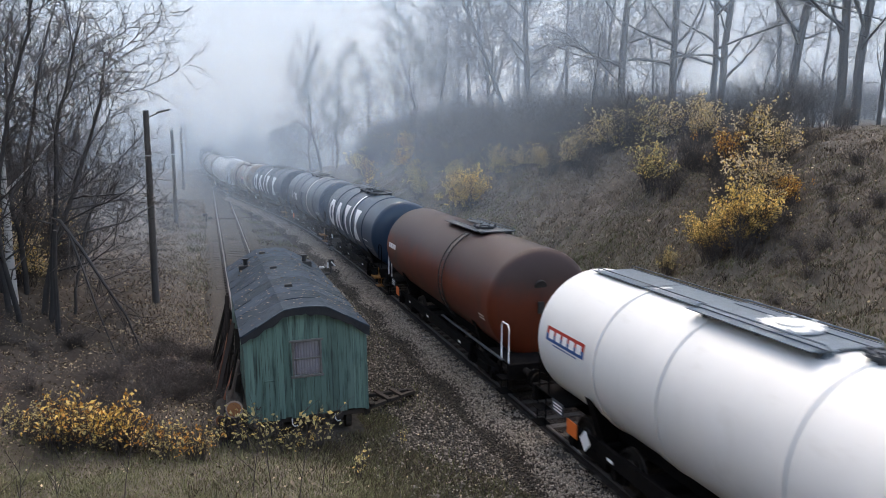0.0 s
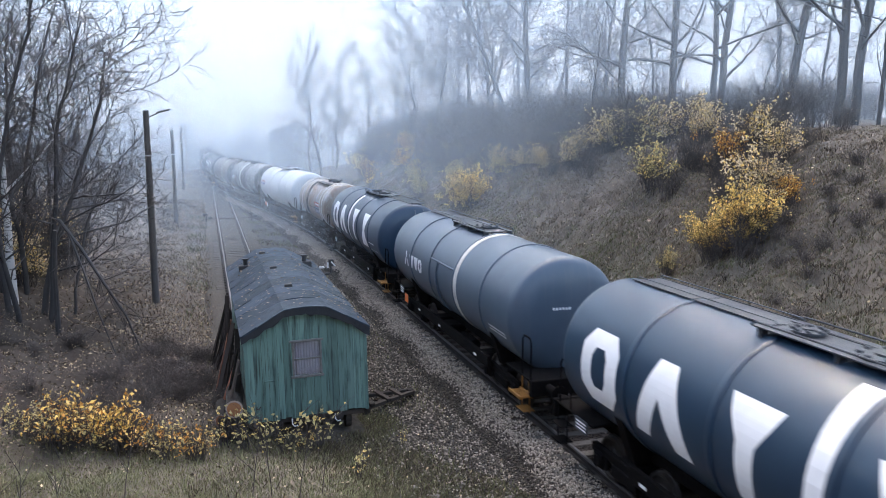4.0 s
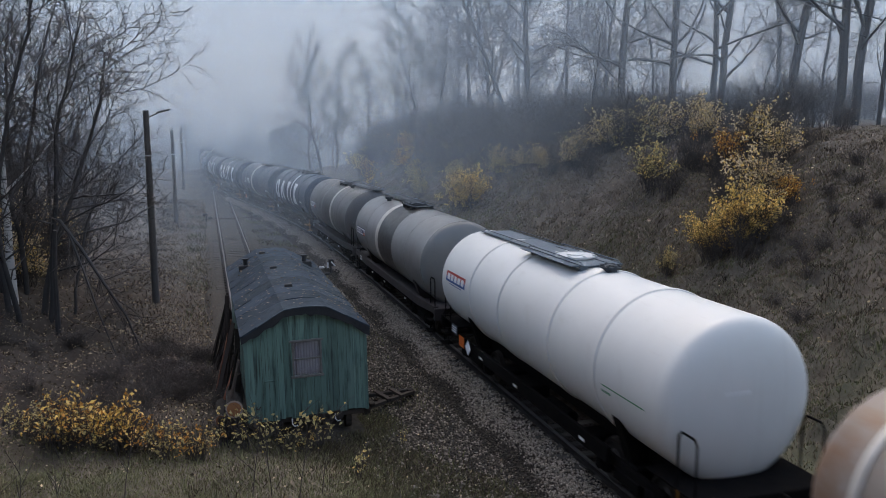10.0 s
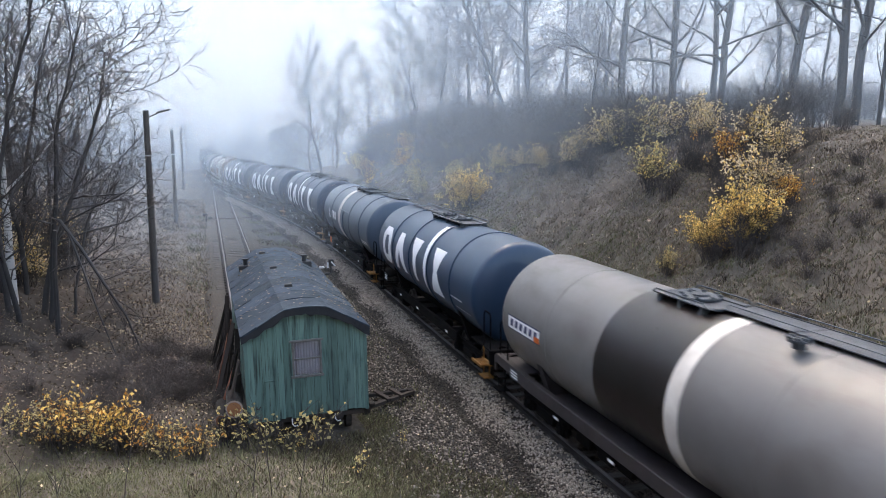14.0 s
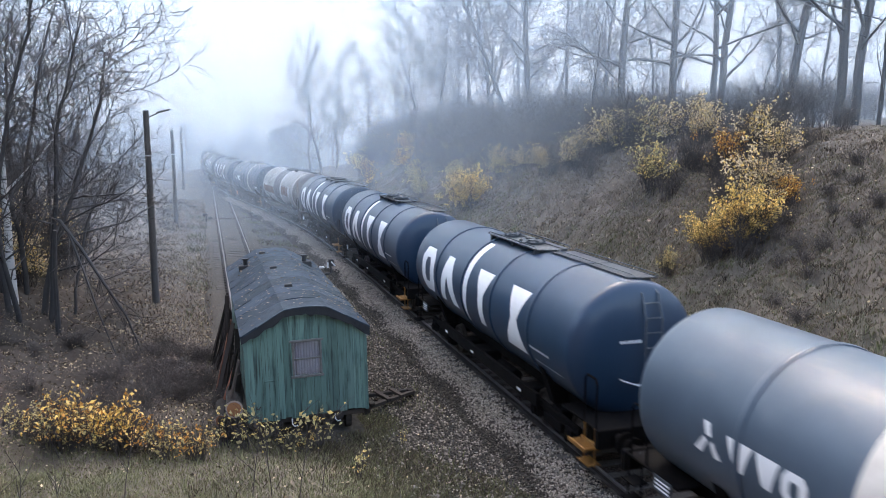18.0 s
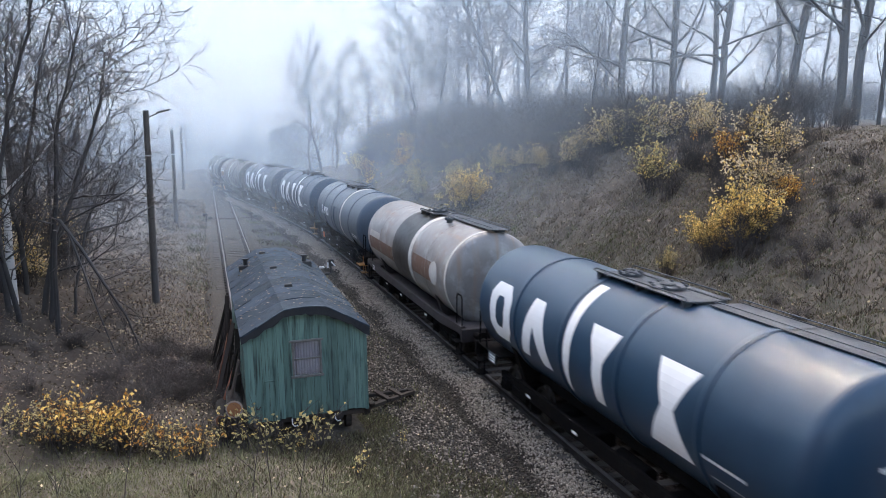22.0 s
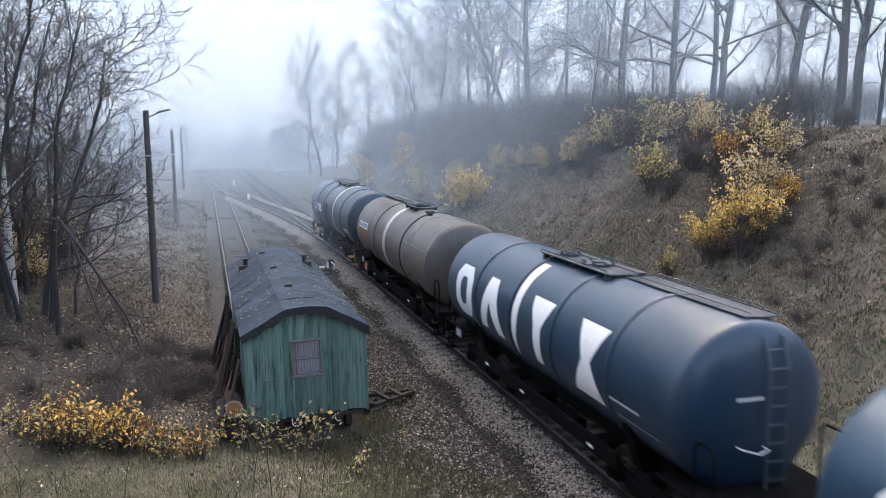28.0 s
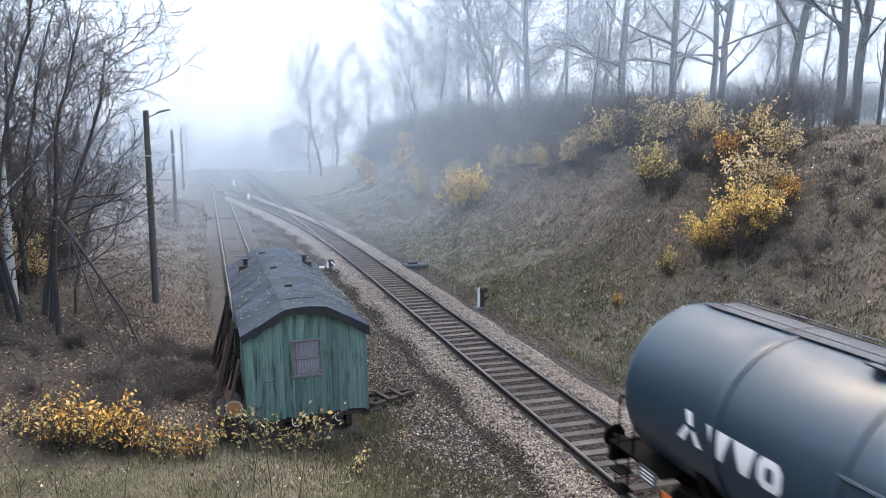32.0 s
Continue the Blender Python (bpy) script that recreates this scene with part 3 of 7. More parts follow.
def bogie_parts():
    """Mesh data shared by all bogies and wheels."""
    side = Mesh()
    side.box(-1.25, -0.06, 0.56, 1.25, 0.06, 0.74, 0.02)
    side.box(-0.45, -0.08, 0.32, 0.45, 0.08, 0.58, 0.03)
    for x in (-0.9, 0.9):
        side.box(x - 0.17, -0.09, 0.30, x + 0.17, 0.12, 0.64, 0.04)
        side.tube([(x, 0.05, 0.46), (x, 0.17, 0.46)], 0.12, 10)
        for e in (-0.22, 0.22):
            side.tube([(x + e, 0.03, 0.34), (x + e, 0.03, 0.62)], 0.06, 8)
    bolster = Mesh().box(-0.28, -1.0, 0.50, 0.28, 1.0, 0.80, 0.04)
    wheel = Mesh()
    prof = [(-0.075, 0.10), (-0.075, 0.20), (-0.03, 0.24), (-0.03, 0.37), (-0.07, 0.40), (-0.07, 0.485), (-0.035, 0.485), (-0.025, 0.462), (0.065, 0.455), (0.065, 0.40), (0.02, 0.36), (0.02, 0.24), (0.06, 0.20), (0.06, 0.10)]
    for x, r in prof:
        for s in range(24):
            w = 2 * math.pi * s / 24
            wheel.v.append((r * math.cos(w), x, r * math.sin(w)))
    for i in range(len(prof) - 1):
        for s in range(24):
            t = (s + 1) % 24
            wheel.f.append((i * 24 + s, i * 24 + t, (i + 1) * 24 + t, (i + 1) * 24 + s))
    wheel.f += [tuple(range(24)), tuple(reversed(range(13 * 24, 14 * 24)))]
    wheel.k = [0] * len(wheel.f)
    axle = Mesh().tube([(0, -1.0, 0), (0, 1.0, 0)], 0.08, 10)
    return [side.data("side_frame", M["chassis"]), bolster.data("bolster", M["chassis"]), wheel.data("wheel", M["wheel"], True), axle.data("axle", M["wheel"], True)]


BOGIE = bogie_parts()
BUFFER = Mesh().tube([(0, 0, 0), (0.38, 0, 0)], 0.10, 12).tube([(0.36, 0, 0), (0.60, 0, 0)], 0.065, 12).tube([(0.58, 0, 0), (0.62, 0, 0)], 0.23, 18).data("buffer", M["chassis"], True)


def undercarriage(w, half, length, sill, wide=False):
    """Frame, bogies, buffers, end decks, steps and brake gear under a tank."""
    L = length / 2 - 0.62
    fr = Mesh()
    if wide:
        for y in (-1.33, 1.33):
            s = 1 if y > 0 else -1
            fr.box(-half * 0.80, min(y, y - s * 0.16), 0.92, half * 0.80, max(y, y - s * 0.16), 1.22, 0.015)
            for e in (-1, 1):
                fr.add([(e * half * 0.80, y, 0.92), (e * half * 0.80, y, 1.22), (e * L, y, 1.30), (e * L, y, 1.08), (e * half * 0.80, y - s * 0.16, 0.92), (e * half * 0.80, y - s * 0.16, 1.22), (e * L, y - s * 0.16, 1.30), (e * L, y - s * 0.16, 1.08)], [(0, 1, 2, 3), (7, 6, 5, 4), (1, 5, 6, 2), (0, 3, 7, 4), (3, 2, 6, 7), (0, 4, 5, 1)])
        fr.box(-half * 0.8, -1.2, 0.98, half * 0.8, 1.2, 1.04)
    else:
        for y in (-0.55, 0.55):
            fr.box(-L, y - 0.10, 0.86, L, y + 0.10, 1.10, 0.01)
        for y in (-1.22, 1.22):
            fr.box(-half * 0.66, y - 0.05, 0.66, half * 0.66, y + 0.05, 0.98, 0.01)
    each("sill", fr, sill, w)
    for e in (-1, 1):
        g = Mesh().box(min(e * L, e * (L + 0.12)), -1.33, 0.84, max(e * L, e * (L + 0.12)), 1.33, 1.24, 0.015)
        g.box(min(e * (half - 0.55), e * L), -1.28, 1.16, max(e * (half - 0.55), e * L), 1.28, 1.21, 0.01)
        each("end_beam", g, sill, w)
        for y in (-0.875, 0.875):
            part("buffer", BUFFER, None, w, at=pose(e * (L + 0.1), y, 1.04, 0, 0, 0 if e > 0 else 180))
        part("coupling", Mesh().box(min(e * (L + 0.12), e * (L + 0.6)), -0.06, 0.95, max(e * (L + 0.12), e * (L + 0.6)), 0.06, 1.08, 0.02), M["chassis"], w)
        # saddle
        sd = Mesh()
        x = e * half * 0.72
        vs = []
        for xx in (x - 0.14, x + 0.14):
            for i in range(9):
                a = radians(-150 + 120 * i / 8)
                vs.append((xx, (RADIUS + 0.012) * math.cos(a), AXIS + (RADIUS + 0.012) * math.sin(a)))
            vs += [(xx, 1.0, 0.86), (xx, -1.0, 0.86)]
        sd.add(vs, [tuple(range(11)), tuple(reversed(range(11, 22)))] + [(i, i + 11, (i + 1) % 11 + 11, (i + 1) % 11) for i in range(11)])
        part("saddle", sd, sill, w)
        bg = new("bogie")
        bg.parent = w
        bg.matrix_basis = pose(e * (length / 2 - 3.1), 0, 0)
        bg.empty_display_size = 0.2
        part("side_frame", BOGIE[0], None, bg, at=pose(0, 1.0, 0))
        part("side_frame", BOGIE[0], None, bg, at=pose(0, -1.0, 0, 0, 0, 180))
        part("bolster", BOGIE[1], None, bg)
        for x in (-0.9, 0.9):
            part("axle", BOGIE[3], None, bg, at=pose(x, 0, 0.46))
            for y in (-0.7535, 0.7535):
                part("wheel", BOGIE[2], None, bg, at=pose(x, y, 0.46, 0, 0, 0 if y > 0 else 180))
    brake = Mesh().tube([(-1.3, 0.75, 0.62), (-0.2, 0.75, 0.62)], 0.17, 12).box(0.4, 0.5, 0.5, 0.9, 1.05, 0.85, 0.03).tube([(-half * 0.6, 0.9, 0.55), (half * 0.6, 0.9, 0.55)], 0.025, 6)
    brake.tube([(-half * 0.55, -0.9, 0.50), (half * 0.55, -0.9, 0.50)], 0.03, 6).tube([(-half * 0.5, 0.0, 0.46), (half * 0.5, 0.0, 0.46)], 0.05, 8)
    for x in (-2.3, 1.5, 2.4):
        brake.box(x - 0.30, 0.20, 0.40, x + 0.30, 1.02, 0.70, 0.04)
    each("brake_gear", brake, M["chassis"], w)
    for x in (-half * 0.5, half * 0.12, half * 0.55):
        part("frame_label", Mesh().box(x, 1.272, 0.74, x + 0.22, 1.278, 0.80), M["letter"], w)


def handrail(w, x, y, material, hgt=1.0, wid=0.5, z=1.2):
    g = Mesh().tube([(x - wid / 2, y, z), (x - wid / 2, y, z + hgt - 0.1), (x - wid / 2 + 0.08, y, z + hgt), (x + wid / 2 - 0.08, y, z + hgt), (x + wid / 2, y, z + hgt - 0.1), (x + wid / 2, y, z)], 0.022, 6)
    part("handrail", g, material, w)


def end_steps(w, x, y, material, striped=False):
    g = Mesh()
    for z in (0.42, 0.78):
        g.box(x - 0.22, y - 0.14, z, x + 0.22, y + 0.16, z + 0.03, 0.006)
    for e in (-0.22, 0.22):
        g.tube([(x + e, y, 0.40), (x + e, y, 1.2)], 0.018, 6)
    if striped:
        for i in range(5):
            g.box(x - 0.30 + i * 0.13, y - 0.02, 0.80, x - 0.24 + i * 0.13, y + 0.30, 0.86, 0.008)
        g.box(x - 0.34, y + 0.26, 0.79, x + 0.36, y + 0.31, 0.87, 0.008)
        g.box(x - 0.34, y - 0.04, 0.79, x + 0.36, y + 0.01, 0.87, 0.008)
    each("step", g, material, w)


def ladder(w, pts, axis, width, material, rungs=10):
    """A ladder whose two stiles follow pts; axis: 0 along the wagon, 1 across it."""
    g = Mesh()
    off = Vector((width / 2, 0, 0)) if axis == 0 else Vector((0, width / 2, 0))
    P = [Vector(p) for p in pts]
    for s in (-1, 1):
        g.tube([p + off * s for p in P], 0.022, 6)
    lens = np.concatenate([[0], np.cumsum([(b - a).length for a, b in zip(P, P[1:])])])
    for i in range(rungs):
        d = lens[-1] * (i + 0.5) / rungs
        k = min(int(np.searchsorted(lens, d)) - 1, len(P) - 2)
        q = P[k].lerp(P[k + 1], (d - lens[k]) / (lens[k + 1] - lens[k]))
        g.tube([q - off, q + off], 0.014, 5)
    part("ladder", g, material, w)


def top_walkway(w, x0, x1, material, wide=0.42, deck=None, rail=True, y=0.0, lift=0.035):
    """Gratings along the tank's crown, with edge rails and, over deck, a broader platform."""
    z = AXIS + RADIUS + lift
    n = max(1, int((x1 - x0) / 1.6))
    for i in range(n):
        a, b = x0 + (x1 - x0) * i / n + 0.02, x0 + (x1 - x0) * (i + 1) / n - 0.02
        prof = [(-wide, -0.008), (-wide, 0.034), (-wide + 0.02, 0.034), (-wide + 0.02, 0.02), (wide + 0.12, 0.02), (wide + 0.12, 0.034), (wide, 0.034), (wide, -0.008), (wide - 0.05, -0.008), (wide - 0.05, 0.0), (-wide + 0.05, 0.0), (-wide + 0.05, -0.008)]
        g = Mesh()
        np_ = len(prof)
        g.v = [(xx, y + u, z + v) for xx in (a, b) for u, v in prof]
        g.f = [(i, (i + 1) % np_, np_ + (i + 1) % np_, np_ + i) for i in range(np_)] + [tuple(reversed(range(np_))), tuple(range(np_, 2 * np_))]
        g.k = [0] * len(g.f)
        for xx in (a + 0.12, b - 0.12):
            part("walkway_bracket", Mesh().box(xx - 0.03, y - wide * 0.6, z - 0.07, xx + 0.03, y + wide * 0.6, z - 0.001), material, w)
        part("walkway", g, material, w)
    if deck:
        a, b = deck
        g = Mesh()
        for e in (-1, 1):
            lo, hi = sorted((e * 0.30, e * 0.46))
            g.box(a, lo, z + 0.02, b, hi, z + 0.042, 0.004)
            for xx in (a + 0.15, (a + b) / 2, b - 0.15):
                g.box(xx - 0.03, lo, z - 0.18, xx + 0.03, hi, z + 0.02)
        each("platform", g, material, w)
        for e in (-1, 1):
            g = Mesh().tube([(a, e * 0.47, z + 0.05), (a + 0.1, e * 0.47, z + 0.11), (b - 0.1, e * 0.47, z + 0.11), (b, e * 0.47, z + 0.05)], 0.016, 6)
            part("platform_rail", g, material, w)
            for xx in (a + 0.2, b - 0.2):
                part("platform_leg", Mesh().tube([(xx, e * 0.40, z + 0.02), (xx, e * 0.50, z - lift - 0.12)], 0.02, 6), material, w)
    elif rail:
        for e in (-1, 1):
            g = Mesh().tube([(x0, y + e * wide, z + 0.04), (x0 + 0.06, y + e * wide, z + 0.085), (x1 - 0.06, y + e * wide, z + 0.085), (x1, y + e * wide, z + 0.04)], 0.012, 5)
            part("walkway_rail", g, M["ladder"], w)


def manhole(w, x, material, y=0.0, r=0.30):
    z = AXIS + RADIUS - 0.02
    g = Mesh()

    def disc(r, z0, z1, n=20):
        g.tube([(x, y, z0), (x, y, z1)], r, n)

    disc(r, z, z + 0.12)
    disc(r + 0.07, z + 0.10, z + 0.14)
    disc(r * 0.5, z + 0.14, z + 0.17)
    for i in range(8):
        a = 2 * math.pi * i / 8
        g.box(x + (r + 0.04) * math.cos(a) - 0.03, y + (r + 0.04) * math.sin(a) - 0.03, z + 0.13, x + (r + 0.04) * math.cos(a) + 0.03, y + (r + 0.04) * math.sin(a) + 0.03, z + 0.18, 0.008)
    part("manhole", g, material, w)


def small_writing(w, x, a, cols, rows, cw=0.10, rh=2.2, material="letter", gap=0.03):
    g = Mesh()
    for r in range(rows):
        for c_ in range(cols):
            rect(g, x - c_ * (cw + gap) - cw, x - c_ * (cw + gap), a - r * rh * 1.7, a - r * rh * 1.7 + rh)
    part("marking", g, M[material], w, "row of small painted marks")["kind"] = "stuff"


def head_marks(w, half, sign, n=6, z=2.75, y=0.45):
    """A row of small plain bars on the tank's end."""
    g = Mesh()
    for i in range(n):
        yy = y - i * 0.085
        rr = math.hypot(yy, z - AXIS) / RADIUS
        x = sign * (half + 0.42 * (1 - rr ** 2.4) ** 0.6 + 0.012)
        g.box(min(x, x - sign * 0.03), yy - 0.06, z - 0.03, max(x, x - sign * 0.03), yy, z + 0.03)
    part("end_marking", g, M["letter"], w, "row of plain white bars")["kind"] = "stuff"


def data_plates(w, x, orange=True, diamond=False):
    part("data_plate", Mesh().box(x - 0.45, 1.30, 0.95, x + 0.05, 1.33, 1.22, 0.004), M["dark_walkway"], w)
    g = Mesh()
    for i in range(3):
        g.box(x - 0.42, 1.331, 1.00 + i * 0.07, x - 0.02, 1.336, 1.03 + i * 0.07)
    part("plate_marking", g, M["letter"], w)
    if orange:
        part("hazard_plate", Mesh().box(x - 1.15, 1.33, 0.72, x - 0.72, 1.35, 1.04, 0.004), M["orange"], w, "orange hazard plate")
    if diamond:
        g = Mesh()
        q = [(x - 1.52, 0.62), (x - 1.30, 0.84), (x - 1.52, 1.06), (x - 1.74, 0.84)]
        g.add([(a, 1.352, b) for a, b in q] + [(a, 1.336, b) for a, b in q], [(0, 1, 2, 3), (7, 6, 5, 4), (0, 4, 5, 1), (1, 5, 6, 2), (2, 6, 7, 3), (3, 7, 4, 0)])
        part("hazard_diamond", g, M["letter"], w, "white diamond-shaped hazard plate")


def marks_big(w, b=0.0, c=0.0, d=0.0):
    """The tall white emblem shapes on a blue tank: a ring, a wedge, a hanging wedge, a stripe, an hourglass."""
    g = Mesh()
    ring8(g, 5.2, 3.88, -25, 31, 0.40, 13)
    part("emblem_shape", g.weld(), M["letter"], w, "white octagonal ring shape")
    g = Mesh()
    decal(g, [(3.30, -25), (2.88, -25), (2.52, 6), (2.12, -25), (1.65, -25), (2.22, 31), (2.75, 31)])
    part("emblem_shape", g.weld(), M["letter"], w, "white chevron shape")
    g = Mesh()
    decal(g, [(0.92 + b, 33), (0.80 + b, 22), (0.57 + b, 8), (0.53 + b, -25), (0.18 + b, -25), (0.18 + b, 8), (-0.04 + b, 22), (-0.16 + b, 33)])
    part("emblem_shape", g.weld(), M["letter"], w, "white hanging wedge shape")
    g = Mesh()
    decal(g, [(-0.76 + c, -34), (-0.86 + c, -34), (-1.08 + c, 0), (-1.10 + c, 66), (-0.74 + c, 66), (-0.77 + c, 0)])
    part("emblem_shape", g.weld(), M["letter"], w, "white curved stripe")
    g = Mesh()
    decal(g, [(-1.66 + d, 33), (-2.78 + d, 33), (-2.38 + d, 4), (-2.84 + d, -25), (-1.61 + d, -25), (-2.02 + d, 4)])
    part("emblem_shape", g.weld(), M["letter"], w, "white hourglass shape")


def make_wagon(kind, front_ladder=False, paint=None):
    """A tank wagon; x runs back along it, y towards the hut's side."""
    spec = dict(big=("blue", 5.62, 5.92), mid=("vtg", 5.62, 5.92), midr=("vtg", 5.62, 5.92), white=("white", 5.76, 6.1), rust=("rust", 5.56, 5.76), short=("beige", 4.25, 4.45), grey=("grey", 5.62, 5.78), greyr=("grey", 5.62, 5.78), patchy=("patchy", 5.62, 5.78), brown=("brown", 5.65, 5.9))[kind]
    names = dict(big="dark blue tank wagon with tall white emblem shapes", mid="slate grey tank wagon with a white hoop and small emblem", midr="slate grey tank wagon with a white hoop near its emblem", white="clean white tank wagon with a red and blue badge", rust="red-brown rusty tank wagon with side ladder", short="rust-stained pale grey tank wagon with double hoops", grey="dull grey tank wagon with a black middle band", greyr="dull grey tank wagon with white line and black band", patchy="patched silver tank wagon with black band and brown patches", brown="dull brownish grey tank wagon with a white hoop")
    global RADIUS, AXIS
    RADIUS, AXIS = (1.40, 2.46) if kind == "short" else (1.5, 2.5)
    body, half = M[paint or spec[0]], spec[1]
    w = thing("tank_wagon", names[kind], "tank wagon", "wagons of the train")
    tank = part("tank", Mesh().lathe(tank_profile(half, spec[2]), 96, AXIS), body, w, smooth=True)
    length = 14.6 if kind != "short" else 12.0
    undercarriage(w, half, length, M["sill_grey"] if kind in ("grey", "greyr", "patchy") else M["chassis"], kind in ("grey", "greyr", "patchy"))
    if kind == "big":
        for x in (3.6, 1.15, -1.2, -3.65):
            part("hoop", ring(x), body, tank, smooth=True)
        marks_big(w, *((-0.85, 1.74, -0.62) if front_ladder else ()))
        small_writing(w, -3.75, -14, 8, 1)
        rect(g := Mesh(), -5.3, -3.9, -24.6, -24)
        part("line_marking", g, M["letter"], w)
        if front_ladder:
            top_walkway(w, -5.7, -1.9, M["dark_walkway"], 0.28, None, y=-0.30, lift=0.0)
            top_walkway(w, -1.8, 1.5, M["dark_walkway"], 0.30, (-1.8, 1.6))
        else:
            top_walkway(w, 1.6, 5.7, M["dark_walkway"], 0.28, None, y=-0.30, lift=0.0)
            top_walkway(w, -1.8, 1.5, M["dark_walkway"], 0.30, (-1.8, 1.6))
        manhole(w, -0.5, M["dark_walkway"])
        manhole(w, 0.9, M["dark_walkway"], r=0.18)
    elif kind in ("mid", "midr"):
        for x in (3.5, 1.2, -1.3, -3.65) if kind == "mid" else (3.45, -1.45, -3.9):
            part("hoop", ring(x), body, tank, smooth=True)
        part("white_hoop", hoop(*((-1.62, -1.29) if kind == "mid" else (0.85, 1.42)), 0.012), M["white_band"], tank, smooth=True)
        g = Mesh()
        decal(g, [(4.42, -9), (4.25, -10), (4.09, -1), (4.19, 1)])
        decal(g, [(4.15, 2), (4.23, 10), (4.07, 10), (4.01, 2)])
        decal(g, [(3.97, 0), (3.79, -9), (3.95, -10), (4.05, -2)])
        part("emblem_shape", g.weld(), M["letter"], w, "white three-bladed shape")
        g = Mesh()
        decal(g, [(3.69, 8), (3.14, 8), (3.32, -9), (3.50, -9)])
        part("emblem_shape", g.weld(), M["letter"], w, "white hanging wedge shape")
        g = Mesh()
        decal(g, [(3.07, 8), (2.92, -9), (2.75, -9), (2.61, 8)])
        part("emblem_shape", g.weld(), M["letter"], w, "white hanging wedge shape")
        g = Mesh()
        ring8(g, 2.55, 2.09, -9, 8, 0.15, 4.5)
        part("emblem_shape", g.weld(), M["letter"], w, "white octagonal ring shape")
        # raised panel edge by the ladder
        g = Mesh()
        x0, x1 = (1.2, -1.3) if kind == "mid" else (0.8, -1.45)
        for i in range(1):
            g.tube([wrap(x0, 18, 0.03), wrap(x1, 18, 0.03)], 0.03, 6)
            g.tube([wrap((x0 + x1) / 2 + 0.35, b, 0.03) for b in range(18, -50, -6)], 0.03, 6)
        part("panel_edge", g, body, tank)
        if kind == "mid":
            top_walkway(w, 1.9, 5.7, M["dark_walkway"], 0.30, None, y=-0.30, lift=0.0)
            top_walkway(w, -1.2, 1.8, M["dark_walkway"], 0.32, (-1.3, 1.9))
        else:
            top_walkway(w, -5.7, -2.0, M["dark_walkway"], 0.30, None, y=-0.30, lift=0.0)
            top_walkway(w, -1.9, 1.2, M["dark_walkway"], 0.32, (-1.9, 1.3))
        manhole(w, -0.2, M["dark_walkway"])
        small_writing(w, -4.2, -20, 9, 2)
    elif kind == "white":
        for x in (3.65, 1.5, -1.5, -3.6):
            part("hoop", ring(x, 0.09, 0.036), body, tank, smooth=True)
        g = Mesh()
        decal(g, [(5.75, 3), (4.05, 3), (4.05, 9), (5.75, 9)])
        part("badge", g.weld(), M["cobalt"], w, "blue lower half of a badge")
        g = Mesh()
        decal(g, [(5.75, 9), (4.05, 9), (4.05, 15), (5.75, 15)])
        part("badge", g.weld(), M["red"], w, "red upper half of a badge")
        g = Mesh()
        for i in range(5):
            rect(g, 5.62 - i * 0.31 - 0.22, 5.62 - i * 0.31, 5.5, 12.5, 0.010)
        each("badge_bar", g.weld(), M["letter"], w)
        small_writing(w, 5.4, 0.5, 9, 1, 0.09, 1.2, "cobalt")
        top_walkway(w, 1.9, 5.8, M["walkway"], 0.42, None, y=-0.18, lift=0.0)
        top_walkway(w, -1.0, 1.9, M["walkway"], 0.60, (-1.1, 1.9))
        manhole(w, 0.2, M["white"], r=0.42)
        manhole(w, -1.5, M["dark_walkway"], r=0.16)
        g = Mesh()
        rect(g, -5.4, -3.9, -7, -6)
        part("line_marking", g, mat_green, w)
        small_writing(w, -3.9, -12, 3, 1, 0.09, 2, "marking_green")
        g = Mesh()
        for i in range(7):
            g.add([wrap(1.9, -24 - i * 4, 0.02), wrap(-1.4, -24 - i * 4, 0.02), wrap(-1.4, -28 - i * 4, 0.02), wrap(1.9, -28 - i * 4, 0.02)], [(0, 1, 2, 3)])
        part("saddle_skirt", g.weld(), body, w)
    elif kind == "rust":
        small_writing(w, 5.45, 2, 4, 1, 0.24, 7.0)
        small_writing(w, -4.9, -14, 3, 2, 0.12, 2)
        top_walkway(w, -2.3, 0.9, M["dark_walkway"], 0.13, None, y=0.36, lift=0.02, rail=False)
        top_walkway(w, -2.5, 0.9, M["dark_walkway"], 0.15, None, y=-0.42, lift=0.02)
        part("platform", Mesh().box(-2.5, -0.55, AXIS + RADIUS + 0.03, -1.95, 0.55, AXIS + RADIUS + 0.06, 0.006), M["dark_walkway"], w)
        # bar added to draw the highlight along the frame's edge
        part("frame_ledge", Mesh().box(-6.3, 1.26, 1.20, -1.0, 1.34, 1.24, 0.006), M["dark_walkway"], w, "thin bar that imitates the highlight along the frame edge")
        part("end_patch", Mesh().tube([(-half - 0.33, 0.12, 3.05), (-half - 0.415, 0.12, 3.02)], 0.17, 16), M["black_ladder"], w)
        part("end_box", Mesh().box(-half - 0.46, 0.02, 2.30, -half - 0.36, 0.20, 2.62, 0.01), M["black_ladder"], w)
        manhole(w, -1.4, M["dark_walkway"])
        ladder(w, [wrap(-1.7, b, 0.09) for b in range(66, -48, -8)], 0, 0.36, M["black_ladder"], 12)
    elif kind == "short":
        for x in (3.95, 3.25, -2.95, -3.6):
            part("hoop", ring(x, 0.12, 0.045), M["white_band"], tank, smooth=True)
        g = Mesh()
        decal(g, [(-1.15, 8), (-1.45, -2), (-2.8, -2), (-2.8, 8)])
        part("badge", g.weld(), M["red"], w, "red badge")
        g = Mesh()
        rect(g, -2.8, -1.35, -20, -2.2)
        part("data_panel", g.weld(), M["navy"], w, "dark navy panel")
        g = Mesh()
